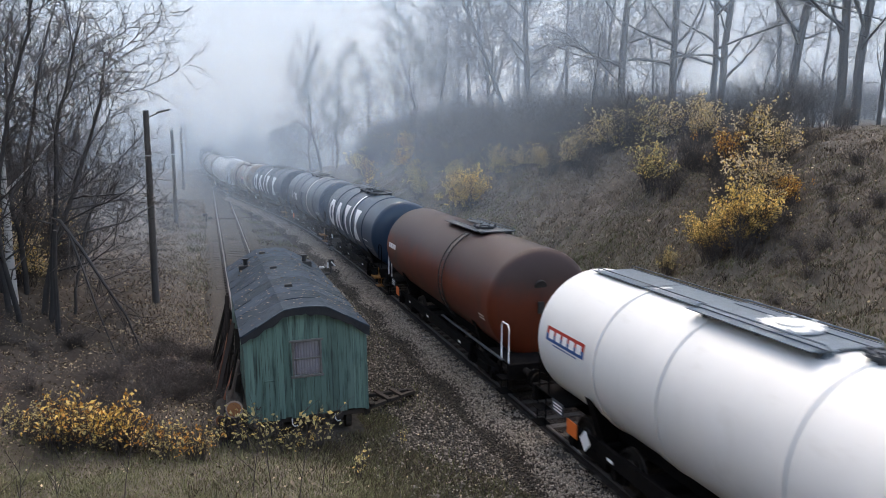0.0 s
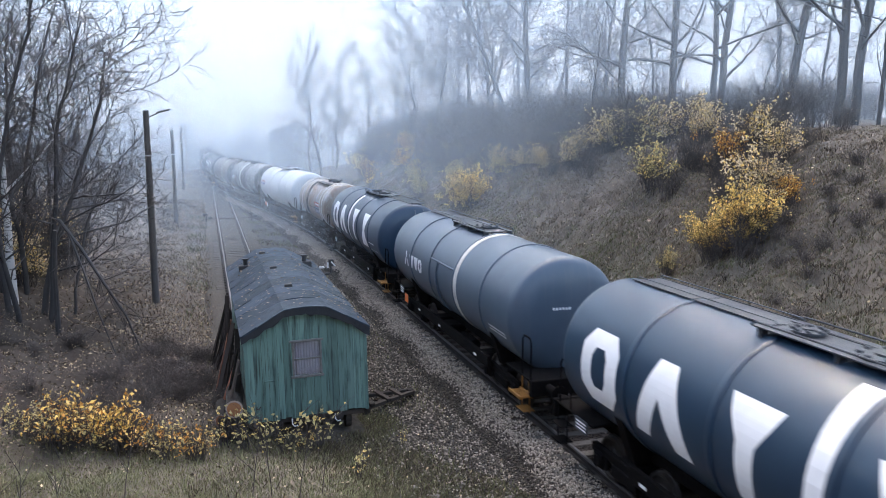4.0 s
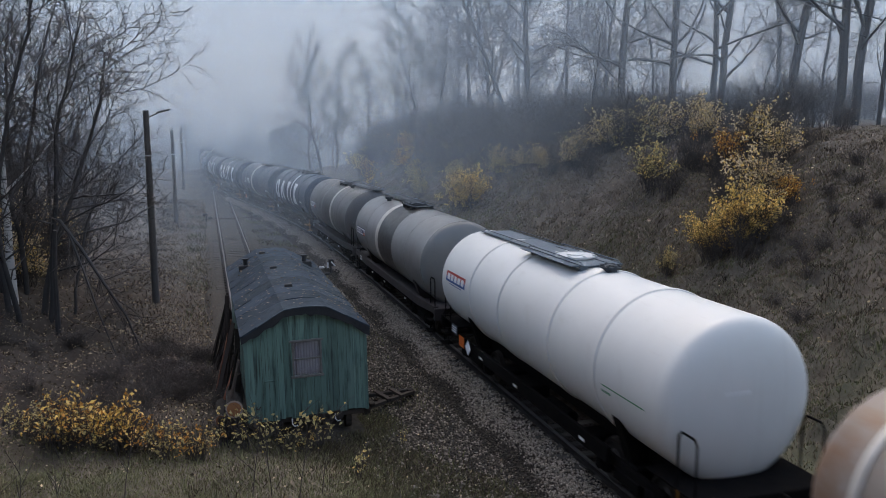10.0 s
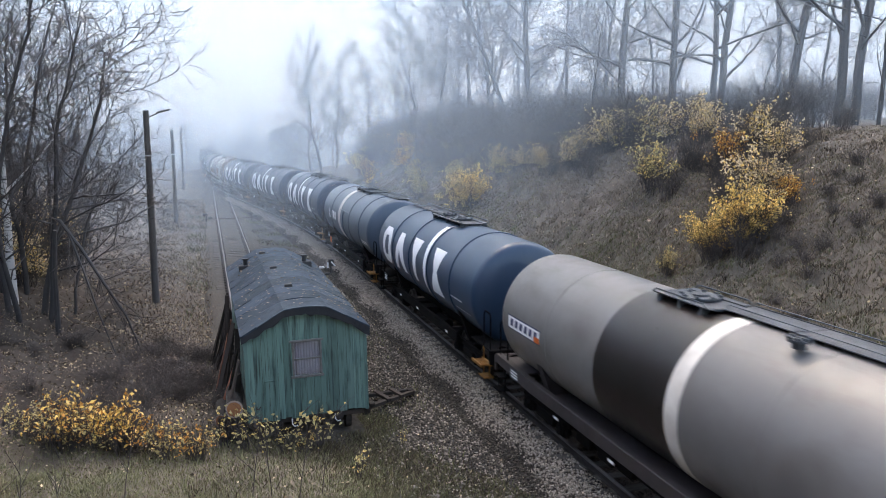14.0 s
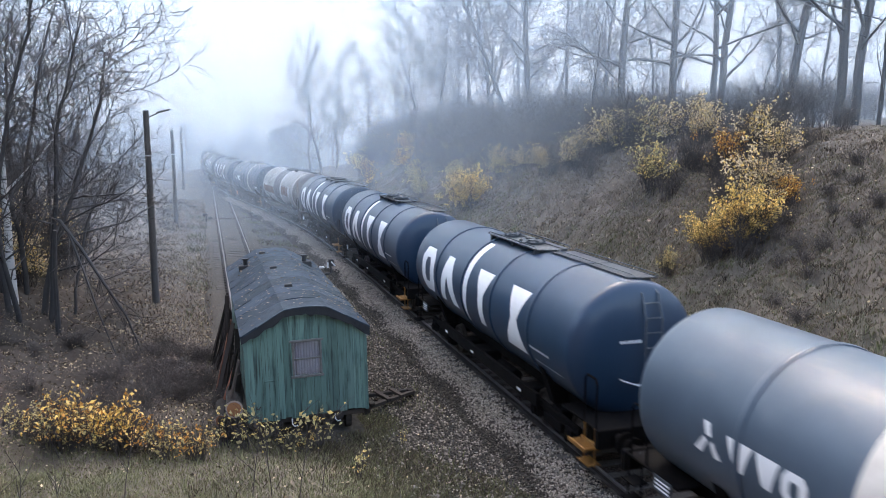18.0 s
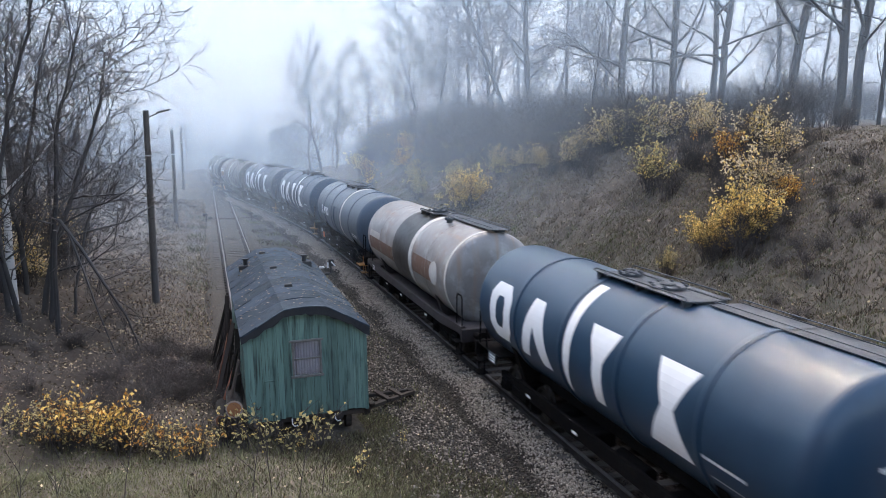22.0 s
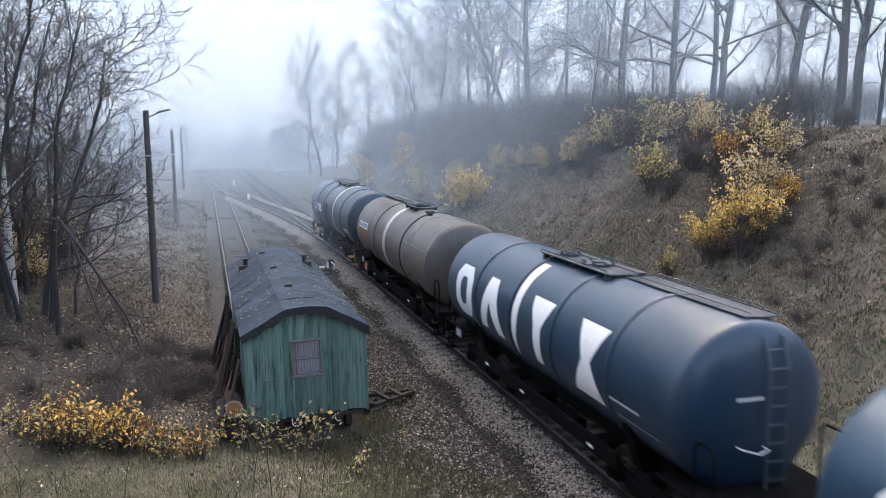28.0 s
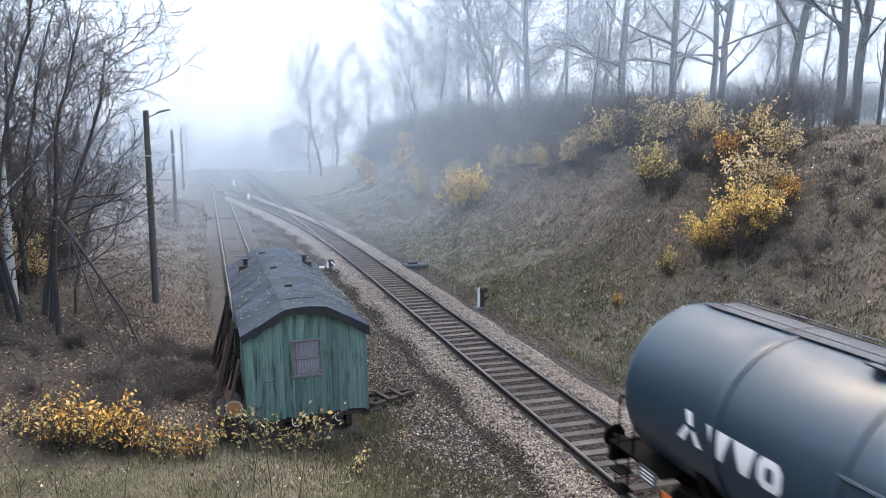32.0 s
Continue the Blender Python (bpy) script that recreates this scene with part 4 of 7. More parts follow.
        for i in range(5):
            rect(g, -1.86 - i * 0.18 - 0.13, -1.86 - i * 0.18, 0.5, 5, 0.010)
        rect(g, -1.72, -1.58, 1, 6, 0.010)
        for i in range(5):
            rect(g, -2.6, -1.55, -6 - i * 2.6, -5 - i * 2.6, 0.010)
        each("badge_bar", g.weld(), M["letter"], w)
        for y in (0.62, -0.62):
            part("walkway", Mesh().box(-2.6, y - 0.20, AXIS + 1.30, 0.85, y + 0.20, AXIS + 1.34, 0.006).box(-2.5, y - 0.04, AXIS + 1.15, 0.7, y + 0.04, AXIS + 1.30), M["dark_walkway"], w)
        g = Mesh().tube([(0.8, -0.8, AXIS + 1.34), (0.8, -0.8, AXIS + 1.55), (-2.5, -0.8, AXIS + 1.55), (-2.5, -0.8, AXIS + 1.34)], 0.02, 6)
        part("platform_rail", g, M["dark_walkway"], w)
        manhole(w, -0.6, M["dark_walkway"])
        manhole(w, -1.6, M["dark_walkway"], r=0.24)
        manhole(w, -2.1, M["dark_walkway"], r=0.10)
        ladder(w, [wrap(0.95, b, 0.09) for b in range(60, -60, -8)], 0, 0.36, M["dark_walkway"], 12)
        g = Mesh().tube([wrap(0.8, -8, 0.02), wrap(-3.0, -8, 0.02)], 0.02, 5)
        part("trim_rod", g, M["dark_walkway"], tank)
    elif kind in ("grey", "greyr", "patchy", "brown"):
        if kind == "greyr":
            part("white_hoop", hoop(1.0, 1.5, 0.008), M["white_band"], tank, smooth=True)
            part("black_band", hoop(-1.4, 1.0), M["dark_band"], tank, smooth=True)
        elif kind == "brown":
            part("white_hoop", hoop(0.22, 0.60, 0.010), M["white_band"], tank, smooth=True)
            part("hoop", ring(-2.3, 0.10), M["dark_band"], tank, smooth=True)
            part("hoop", ring(2.26, 0.12), body, tank, smooth=True)
            part("seam", Mesh().tube([wrap(0.2, 20, 0.0), wrap(-5.4, 20, 0.0)], 0.014, 5), body, tank)
            g = Mesh()
            rect(g, 3.55, 5.35, -10, 6)
            part("paint_patch", g.weld(), M["ochre"], w, "ochre-brown patch under the badge")
        else:
            part("black_band", hoop(-1.22, 1.2), M["dark_band"], tank, smooth=True)
            part("white_hoop", hoop(-1.60, -1.22, 0.008), M["white_band"], tank, smooth=True)
        part("weld", ring(-half + 0.02, 0.16, 0.006), M["white_band"] if kind == "patchy" else body, tank, smooth=True)
        part("weld", ring(3.4, 0.05, 0.008), body, tank, smooth=True)
        part("weld", ring(-3.4, 0.05, 0.008), body, tank, smooth=True)
        if kind in ("grey", "greyr", "brown"):
            o = 13 if kind == "brown" else 0
            g = Mesh()
            rect(g, 3.65, 5.45, o - 6, o + 5)
            part("badge", g.weld(), M["letter"], w, "white badge with a navy edge")
            g = Mesh()
            if not o:
                rect(g, 3.62, 5.48, 5, 6.2)
                rect(g, 3.62, 5.48, -7, -6)
            for i in range(6):
                decal(g, [(5.32 - i * 0.27, o - 3.5), (5.16 - i * 0.27, o - 3.5), (5.12 - i * 0.27, o + 3.2), (5.28 - i * 0.27, o + 3.2)], 0.010)
            each("badge_bar", g.weld(), M["navy"], w)
            if not o:
                g = Mesh()
                rect(g, 3.65, 3.95, -6, -1, 0.012)
                part("badge_corner", g, M["orange"], w, "faded orange corner")
        if kind == "patchy":
            g = Mesh()
            rect(g, 3.5, 5.35, 3, 13)
            part("badge", g.weld(), M["white_band"], w, "blank whitish patch")
            g = Mesh()
            rect(g, 1.25, 5.4, -18, 2.6)
            part("paint_patch", g.weld(), M["brown_patch"], w, "brown primer patch")
            g = Mesh()
            rect(g, -4.1, -1.75, -12, 13)
            part("paint_patch", g.weld(), M["brown_patch"], w, "brown primer patch")
            g = Mesh()
            decal(g, [(-4.35 - 0.45 * math.cos(k * math.pi / 6), 1 + 15 * math.sin(k * math.pi / 6)) for k in range(12)], 0.010)
            part("paint_patch", g, M["white_band"], w, "pale overpainted patch")
        a, b = (0.6, 6.0) if kind in ("greyr", "brown") else (-5.9, -0.8)
        top_walkway(w, a, b, M["dark_walkway"], 0.28, None, y=-0.25)
        top_walkway(w, -0.9, 0.9, M["dark_walkway"], 0.32, (-0.8, 0.8))
        manhole(w, 0.0, M["dark_walkway"])
        manhole(w, -3.0 if kind != "greyr" else 3.0, M["dark_walkway"], y=0.5, r=0.10)
        if kind != "greyr":
            x = -half - 0.43
            part("end_box", Mesh().box(x - 0.06, 0.02, 2.55, x + 0.1, 0.24, 2.77, 0.01), M["dark_walkway"], w)
            part("end_plate", Mesh().box(x - 0.02, -0.75, 2.55, x + 0.02, -0.55, 3.15, 0.004), M["navy"], w)
    if kind in ("grey", "patchy"):
        front_ladder = False
    if front_ladder or kind == "midr":
        x = -half - 0.46
        ladder(w, [(-half + 0.2, -0.28, 4.03), (x + 0.16, -0.28, 3.72), (x - 0.05, -0.28, 3.2), (x - 0.08, -0.28, 1.2)], 1, 0.38, M["ladder"], 10)
        part("handrail", Mesh().tube([(x, 0.45, 1.98), (x - 0.12, 0.45, 1.98), (x - 0.12, 0.1, 1.86), (x - 0.12, -0.08, 1.92), (x, -0.08, 1.92)], 0.016, 6), M["letter"], w)
    if kind in ("big", "mid", "midr", "white"):
        head_marks(w, half, -1)
    L = length / 2 - 0.62
    handrail(w, L - 0.35, 1.25, M["letter"] if kind in ("rust",) else M["chassis"])
    handrail(w, -L + 0.35, 1.25, M["letter"] if kind in ("rust",) else M["chassis"])
    handrail(w, -L + 0.35, -1.25, M["chassis"])
    striped = kind in ("big", "mid", "midr", "white")
    end_steps(w, L - 0.3, 1.28, M["chassis"])
    end_steps(w, -L + 0.3, 1.28, M["yellow"] if striped else M["chassis"], striped)
    data_plates(w, L - 1.0, kind in ("white", "mid", "midr", "brown", "rust"), kind == "white")
    return w


mat_green = mat("green_marking_paint", (0.03, 0.22, 0.10), rough=0.5, bump=0.02)
M["marking_green"] = mat_green
WAGONS = [("white", 15.2, 0), ("rust", 30.25, 0), ("big", 44.85, 0), ("mid", 59.6, 0), ("big", 74.3, 1), ("short", 87.65, 0), ("white", 101.32, 0), ("greyr", 115.7, 0), ("grey", 130.1, 0), ("big", 144.0, 0), ("midr", 158.3, 0), ("big", 172.77, 1), ("big", 187.41, 1), ("big", 202.17, 1), ("patchy", 216.94, 0), ("mid", 231.2, 0), ("big", 246.12, 0), ("big", 261.0, 1), ("brown", 275.33, 0), ("mid", 289.55, 0)]
TRAIN = []
PAINTS = {8: "dull_grey", 2: "teal", 4: "teal", 17: "teal", 13: "bright_blue", 16: "bright_blue", 19: "dark_slate"}
for number, (kind, mid, lad) in enumerate(WAGONS):
    TRAIN.append((make_wagon(kind, bool(lad), PAINTS.get(number)), mid))


# ================= the hut and what stands by it =================
M["green_board"] = mat("weathered_green_boards", (0.098, 0.176, 0.145), (0.140, 0.218, 0.184), rough=0.8, scale=1.5, bump=0.4, bscale=30, rnd=0.28, stretch=(1, 1, 0.12), c=(0.035, 0.06, 0.05), cscale=7, streak=((0.03, 0.04, 0.035), (14, 14, 0.8), 0.56, 0.72))
M["roof_felt"] = mat("worn_roofing_felt", (0.024, 0.040, 0.058), (0.040, 0.058, 0.078), rough=0.82, spec=0.2, scale=2.5, bump=0.5, bscale=30, c=(0.012, 0.017, 0.024), cscale=4, rnd=0.3)
M["roof_edge"] = mat("rubbed_felt_edge", (0.17, 0.20, 0.24), (0.06, 0.075, 0.09), rough=0.7, scale=3, bump=0.2)
M["fascia"] = mat("black_tarred_edge", (0.016, 0.017, 0.02), (0.03, 0.03, 0.032), rough=0.8, scale=4, bump=0.4)
M["old_wood"] = mat("old_grey_wood", (0.050, 0.038, 0.030), (0.026, 0.021, 0.018), rough=0.9, scale=4, bump=0.5, bscale=22, rnd=0.45, stretch=(1, 1, 0.3))
M["red_wood"] = mat("reddish_scrap_wood", (0.20, 0.075, 0.04), (0.12, 0.05, 0.03), rough=0.85, scale=4, bump=0.4)
M["log_end"] = mat("cut_log_end", (0.36, 0.16, 0.07), (0.26, 0.11, 0.05), rough=0.85, scale=6, bump=0.3)
M["log_bark"] = mat("pale_bark_ring", (0.42, 0.33, 0.29), (0.28, 0.21, 0.18), rough=0.9, scale=9, bump=0.4)
M["curtain"] = mat("faded_net_curtain", (0.50, 0.44, 0.47), (0.36, 0.32, 0.36), rough=0.95, scale=5, bump=0.2, stretch=(6, 1, 1))
M["frame_wood"] = mat("peeling_window_frame", (0.10, 0.092, 0.083), (0.24, 0.22, 0.20), rough=0.85, scale=12, bump=0.4)
M["iron"] = mat("rusty_iron", (0.075, 0.058, 0.048), (0.045, 0.038, 0.034), rough=0.75, metal=0.3, scale=6, bump=0.3)
M["concrete"] = mat("old_concrete", (0.150, 0.146, 0.139), (0.098, 0.094, 0.090), rough=0.9, scale=3, bump=0.4)
M["rubble"] = mat("dirty_rubble", (0.168, 0.150, 0.130), (0.091, 0.081, 0.070), rough=0.9, scale=6, bump=0.5, rnd=0.25)
M["pole_wood"] = mat("tarred_pole_wood", (0.075, 0.065, 0.058), (0.11, 0.10, 0.092), rough=0.9, scale=3, bump=0.4, bscale=25, stretch=(1, 1, 0.15))
M["white_paint"] = mat("chipped_white_paint", (0.75, 0.76, 0.76), (0.55, 0.54, 0.52), rough=0.6, scale=8, bump=0.1)
M["black_paint"] = mat("black_paint", (0.02, 0.02, 0.022), (0.035, 0.034, 0.034), rough=0.6, scale=8, bump=0.1)


def glass_material():
    m = bpy.data.materials.new("window_glass")
    m.use_nodes = True
    n, lk = m.node_tree.nodes, m.node_tree.links
    bs = n["Principled BSDF"]
    bs.inputs["Base Color"].default_value = (0.9, 0.93, 0.93, 1)
    bs.inputs["Transmission Weight"].default_value, bs.inputs["Roughness"].default_value, bs.inputs["IOR"].default_value = 1.0, 0.06, 1.3
    return m


M["glass"] = glass_material()


def build_hut():
    x0, x1, y0, y1 = -1.42, 1.42, 0.0, 9.1
    zb, ze, zr = 0.66, 2.74, 3.30
    hut = thing("site_hut", "old green wooden wagon hut with a curved felt roof", "hut", at=pose(2.48, 18.25, -0.40, 0, -1.1, -0.6))
    rng = random.Random(11)

    def arch(x):
        q = abs(x)
        return ze + (zr - ze) * (1 - 0.10 * (q / 0.58) ** 2 if q < 0.58 else 0.90 * (1.42 - q) / 0.88)

    # boards of the gable, with the window's opening left free
    wx0, wx1, wz0, wz1 = -0.31, 0.31, 1.68, 2.50
    x = x0
    while x < x1 - 0.01:
        wd = min(rng.uniform(0.13, 0.24), x1 - x)
        if x1 - x - wd < 0.04:
            wd = x1 - x
        for edge in (wx0, wx1):
            if x + 0.01 < edge < x + wd + 0.05:
                wd = edge - x
        a, b = x, x + wd - 0.007
        dy = rng.uniform(-0.006, 0.006)
        top = min(arch(a), arch(b)) - 0.01
        low = zb + 0.03 * x + rng.uniform(-0.035, 0.02)
        spans = [(low, top)] if b < wx0 + 0.002 or a > wx1 - 0.002 else [(low, wz0), (wz1, top)]
        for s0, s1 in spans:
            g = Mesh().add([(a, y0 + dy - 0.012, s0), (b, y0 + dy - 0.012, s0), (b, y0 + dy - 0.012, s1 if len(spans) == 2 and s1 == wz0 else min(arch(b) - 0.01, s1 + 0.05)), (a, y0 + dy - 0.012, s1 if len(spans) == 2 and s1 == wz0 else min(arch(a) - 0.01, s1 + 0.05)),
                            (a, y0 + dy + 0.012, s0), (b, y0 + dy + 0.012, s0), (b, y0 + dy + 0.012, s1 if len(spans) == 2 and s1 == wz0 else min(arch(b) - 0.01, s1 + 0.05)), (a, y0 + dy + 0.012, s1 if len(spans) == 2 and s1 == wz0 else min(arch(a) - 0.01, s1 + 0.05))],
                           [(0, 1, 2, 3), (7, 6, 5, 4), (0, 4, 5, 1), (1, 5, 6, 2), (2, 6, 7, 3), (3, 7, 4, 0)])
            part("board", g, M["green_board"], hut)
        x += wd
    # side and rear boards
    for side in (-1, 1):
        y = y0 + 0.02
        while y < y1:
            wd = rng.uniform(0.12, 0.17)
            xx = side * 1.42
            part("board", Mesh().box(min(xx, xx - side * 0.024), y, zb + rng.uniform(-0.03, 0.02), max(xx, xx - side * 0.024), y + wd - 0.007, ze - 0.01), M["green_board"], hut)
            y += wd
    rear = Mesh()
    n = 12
    vs = [(x0 + (x1 - x0) * i / n, y1, arch(x0 + (x1 - x0) * i / n) - 0.02) for i in range(n + 1)]
    rear.add([(x0, y1, zb), (x1, y1, zb), *reversed(vs)], [tuple(range(n + 3))])
    rear.add([(x0, y1 + 0.03, zb), (x1, y1 + 0.03, zb), *[(a, b + 0.03, c) for a, b, c in reversed(vs)]], [tuple(reversed(range(n + 3)))])
    part("rear_wall", rear, M["green_board"], hut)
    inner = Mesh().box(x0 + 0.04, y0 + 0.30, zb, x1 - 0.04, y1 - 0.05, zb + 0.05)
    part("floor_planks", inner, M["old_wood"], hut)
    part("back_lining", Mesh().box(x0 + 0.03, y0 + 0.5, zb + 0.05, x1 - 0.03, y0 + 0.53, ze), M["old_wood"], hut)
    # roof of felt sheets laid across
    roof = new("roof")
    roof.parent = hut
    roof.empty_display_size = 0.2
    y = -0.16
    while y < y1 + 0.1:
        w_ = 0.98
        g = Mesh()
        k = 12
        for yy, lift in ((y, 0.012), (y + w_ + 0.06, 0.004)):
            for t in (0.035, 0.0):
                for i in range(k + 1):
                    q = -1.53 + 3.06 * i / k
                    g.v.append((q, yy, arch(q) + 0.05 + t + lift + rng.uniform(-0.008, 0.008)))
        m = k + 1
        for i in range(k):
            g.f += [(i, i + 1, 2 * m + i + 1, 2 * m + i), (m + i + 1, m + i, 3 * m + i, 3 * m + i + 1), (i + 1, i, m + i, m + i + 1), (2 * m + i, 2 * m + i + 1, 3 * m + i + 1, 3 * m + i)]
        g.f += [(0, 2 * m, 3 * m, m), (k, m + k, 3 * m + k, 2 * m + k)]
        g.k = [0] * len(g.f)
        part("roof_sheet", g, M["roof_felt"], roof)
        for e in range(3):
            qa = rng.uniform(-1.2, 0.5)
            qb = min(qa + rng.uniform(0.4, 1.1), 1.4)
            seam = Mesh().tube([(qa + (qb - qa) * i / 5, y - 0.004, arch(qa + (qb - qa) * i / 5) + 0.092) for i in range(6)], 0.013, 5)
            part("rubbed_seam", seam, M["roof_edge"], roof)
        y += w_
    # bargeboard, sagging eaves
    g = Mesh()
    pts = []
    for i in range(29):
        q = -1.52 + 3.04 * i / 28
        pts.append((q, arch(q)))
    rag = [rng.uniform(0.08, 0.17) for _ in pts]
    for i, ((a, za), (b, zb_)) in enumerate(zip(pts, pts[1:])):
        la, lb = za - rag[i], zb_ - rag[i + 1]
        g.add([(a, -0.155, la), (b, -0.155, lb), (b, -0.155, zb_ + 0.075), (a, -0.155, za + 0.075), (a, -0.11, la), (b, -0.11, lb), (b, -0.11, zb_ + 0.075), (a, -0.11, za + 0.075)], [(0, 1, 2, 3), (7, 6, 5, 4), (0, 4, 5, 1), (2, 6, 7, 3)])
    part("bargeboard", g.weld(), M["fascia"], hut)
    # roof vents
    for vx, vy, big in ((-0.95, 7.6, 1), (0.95, 7.6, 1), (-0.25, 5.4, 0), (-0.12, 2.4, 0), (-0.35, 8.5, 0)):
        z = arch(vx) + 0.06
        g = Mesh()
        if big:
            g.box(vx - 0.22, vy - 0.16, z - 0.12, vx + 0.22, vy + 0.16, z + 0.10, 0.02).tube([(vx, vy, z + 0.08), (vx, vy, z + 0.30)], 0.07, 10).tube([(vx, vy, z + 0.28), (vx, vy, z + 0.32)], 0.12, 10)
        else:
            g.box(vx - 0.10, vy - 0.07, z - 0.05, vx + 0.10, vy + 0.07, z + 0.10, 0.015)
        part("roof_vent", g, M["black_paint"], hut)
    # window
    win = new("window")
    win.parent = hut
    win.empty_display_size = 0.2
    for nm, (a, b, c_, d) in dict(jamb=(wx0 - 0.045, wx0, wz0 - 0.05, wz1 + 0.05), jamb2=(wx1, wx1 + 0.045, wz0 - 0.05, wz1 + 0.05), head=(wx0 - 0.09, wx1 + 0.09, wz1, wz1 + 0.055), sill=(wx0 - 0.08, wx1 + 0.08, wz0 - 0.06, wz0)).items():
        part(nm.rstrip("2"), Mesh().box(a, -0.05, c_, b, 0.02, d, 0.008), M["frame_wood"], win)
    part("transom", Mesh().box(wx0, -0.03, 2.06, wx1, 0.0, 2.10, 0.006), M["frame_wood"], win)
    for a, b in ((wz0, 2.06), (2.10, wz1)):
        pane = part("pane", Mesh().box(wx0, -0.012, a, wx1, -0.008, b), M["glass"], win)
        pane.visible_shadow = False
    cur = Mesh()
    k = 36
    for i in range(k + 1):
        q = wx0 - 0.05 + (wx1 - wx0 + 0.1) * i / k
        yy = 0.045 + 0.018 * math.sin(i * 1.9) + 0.01 * math.sin(i * 0.7)
        cur.v += [(q, yy, wz0 - 0.05), (q, yy, wz1 + 0.05), (q, yy + 0.004, wz0 - 0.05), (q, yy + 0.004, wz1 + 0.05)]
    cur.f = [(4 * i, 4 * i + 4, 4 * i + 5, 4 * i + 1) for i in range(k)] + [(4 * i + 2, 4 * i + 3, 4 * i + 7, 4 * i + 6) for i in range(k)]
    cur.k = [0] * len(cur.f)
    part("curtain", cur, M["curtain"], win, smooth="all")
    # hatch outline, hook, corner strips
    for a, b, c_, d in ((-1.03, -1.005, 0.86, 1.62), (-0.80, -0.775, 0.86, 1.62), (-1.03, -0.775, 1.60, 1.63)):
        part("batten", Mesh().box(a, -0.035, c_, b, -0.012, d, 0.004), M["green_board"], hut)
    for xx in (x0, x1):
        part("corner_strip", Mesh().box(xx - 0.04, -0.03, zb - 0.02, xx + 0.04, 0.02, ze, 0.006), M["green_board"], hut)
    part("latch", Mesh().tube([(-1.22, -0.04, 1.02), (-1.26, -0.06, 0.98), (-1.18, -0.06, 0.97), (-1.14, -0.04, 1.02)], 0.014, 6), M["iron"], hut)
    # underframe
    for xx in (-0.75, 0.75):
        part("frame_beam", Mesh().box(xx - 0.08, 0.0, 0.46, xx + 0.08, y1, zb - 0.01, 0.01), M["old_wood"], hut)
    part("cross_beam", Mesh().box(-1.35, 0.05, 0.52, 1.35, 0.22, zb - 0.012, 0.01), M["old_wood"], hut)
    for yy in (0.45, 7.2):
        part("axle", Mesh().tube([(-1.0, yy, 0.30), (1.0, yy, 0.30)], 0.05, 8), M["iron"], hut)
        for xx in (-1.0, 1.0):
            wl = Mesh()
            for r0, r1, dx in ((0.22, 0.20, 0.07), (0.10, 0.0, 0.10)):
                wl.tube([(xx - dx, yy, 0.30), (xx + dx, yy, 0.30)], r0, 20)
            part("wheel", wl, M["iron"], hut, smooth=True)
    for xx in (-0.42, 0.62):
        part("hook", Mesh().tube([(xx, -0.02, 0.62), (xx, -0.05, 0.50), (xx + 0.05, -0.06, 0.44), (xx + 0.13, -0.06, 0.45)], 0.018, 6), M["white_paint"], hut, "pale bent metal hook")


build_hut()


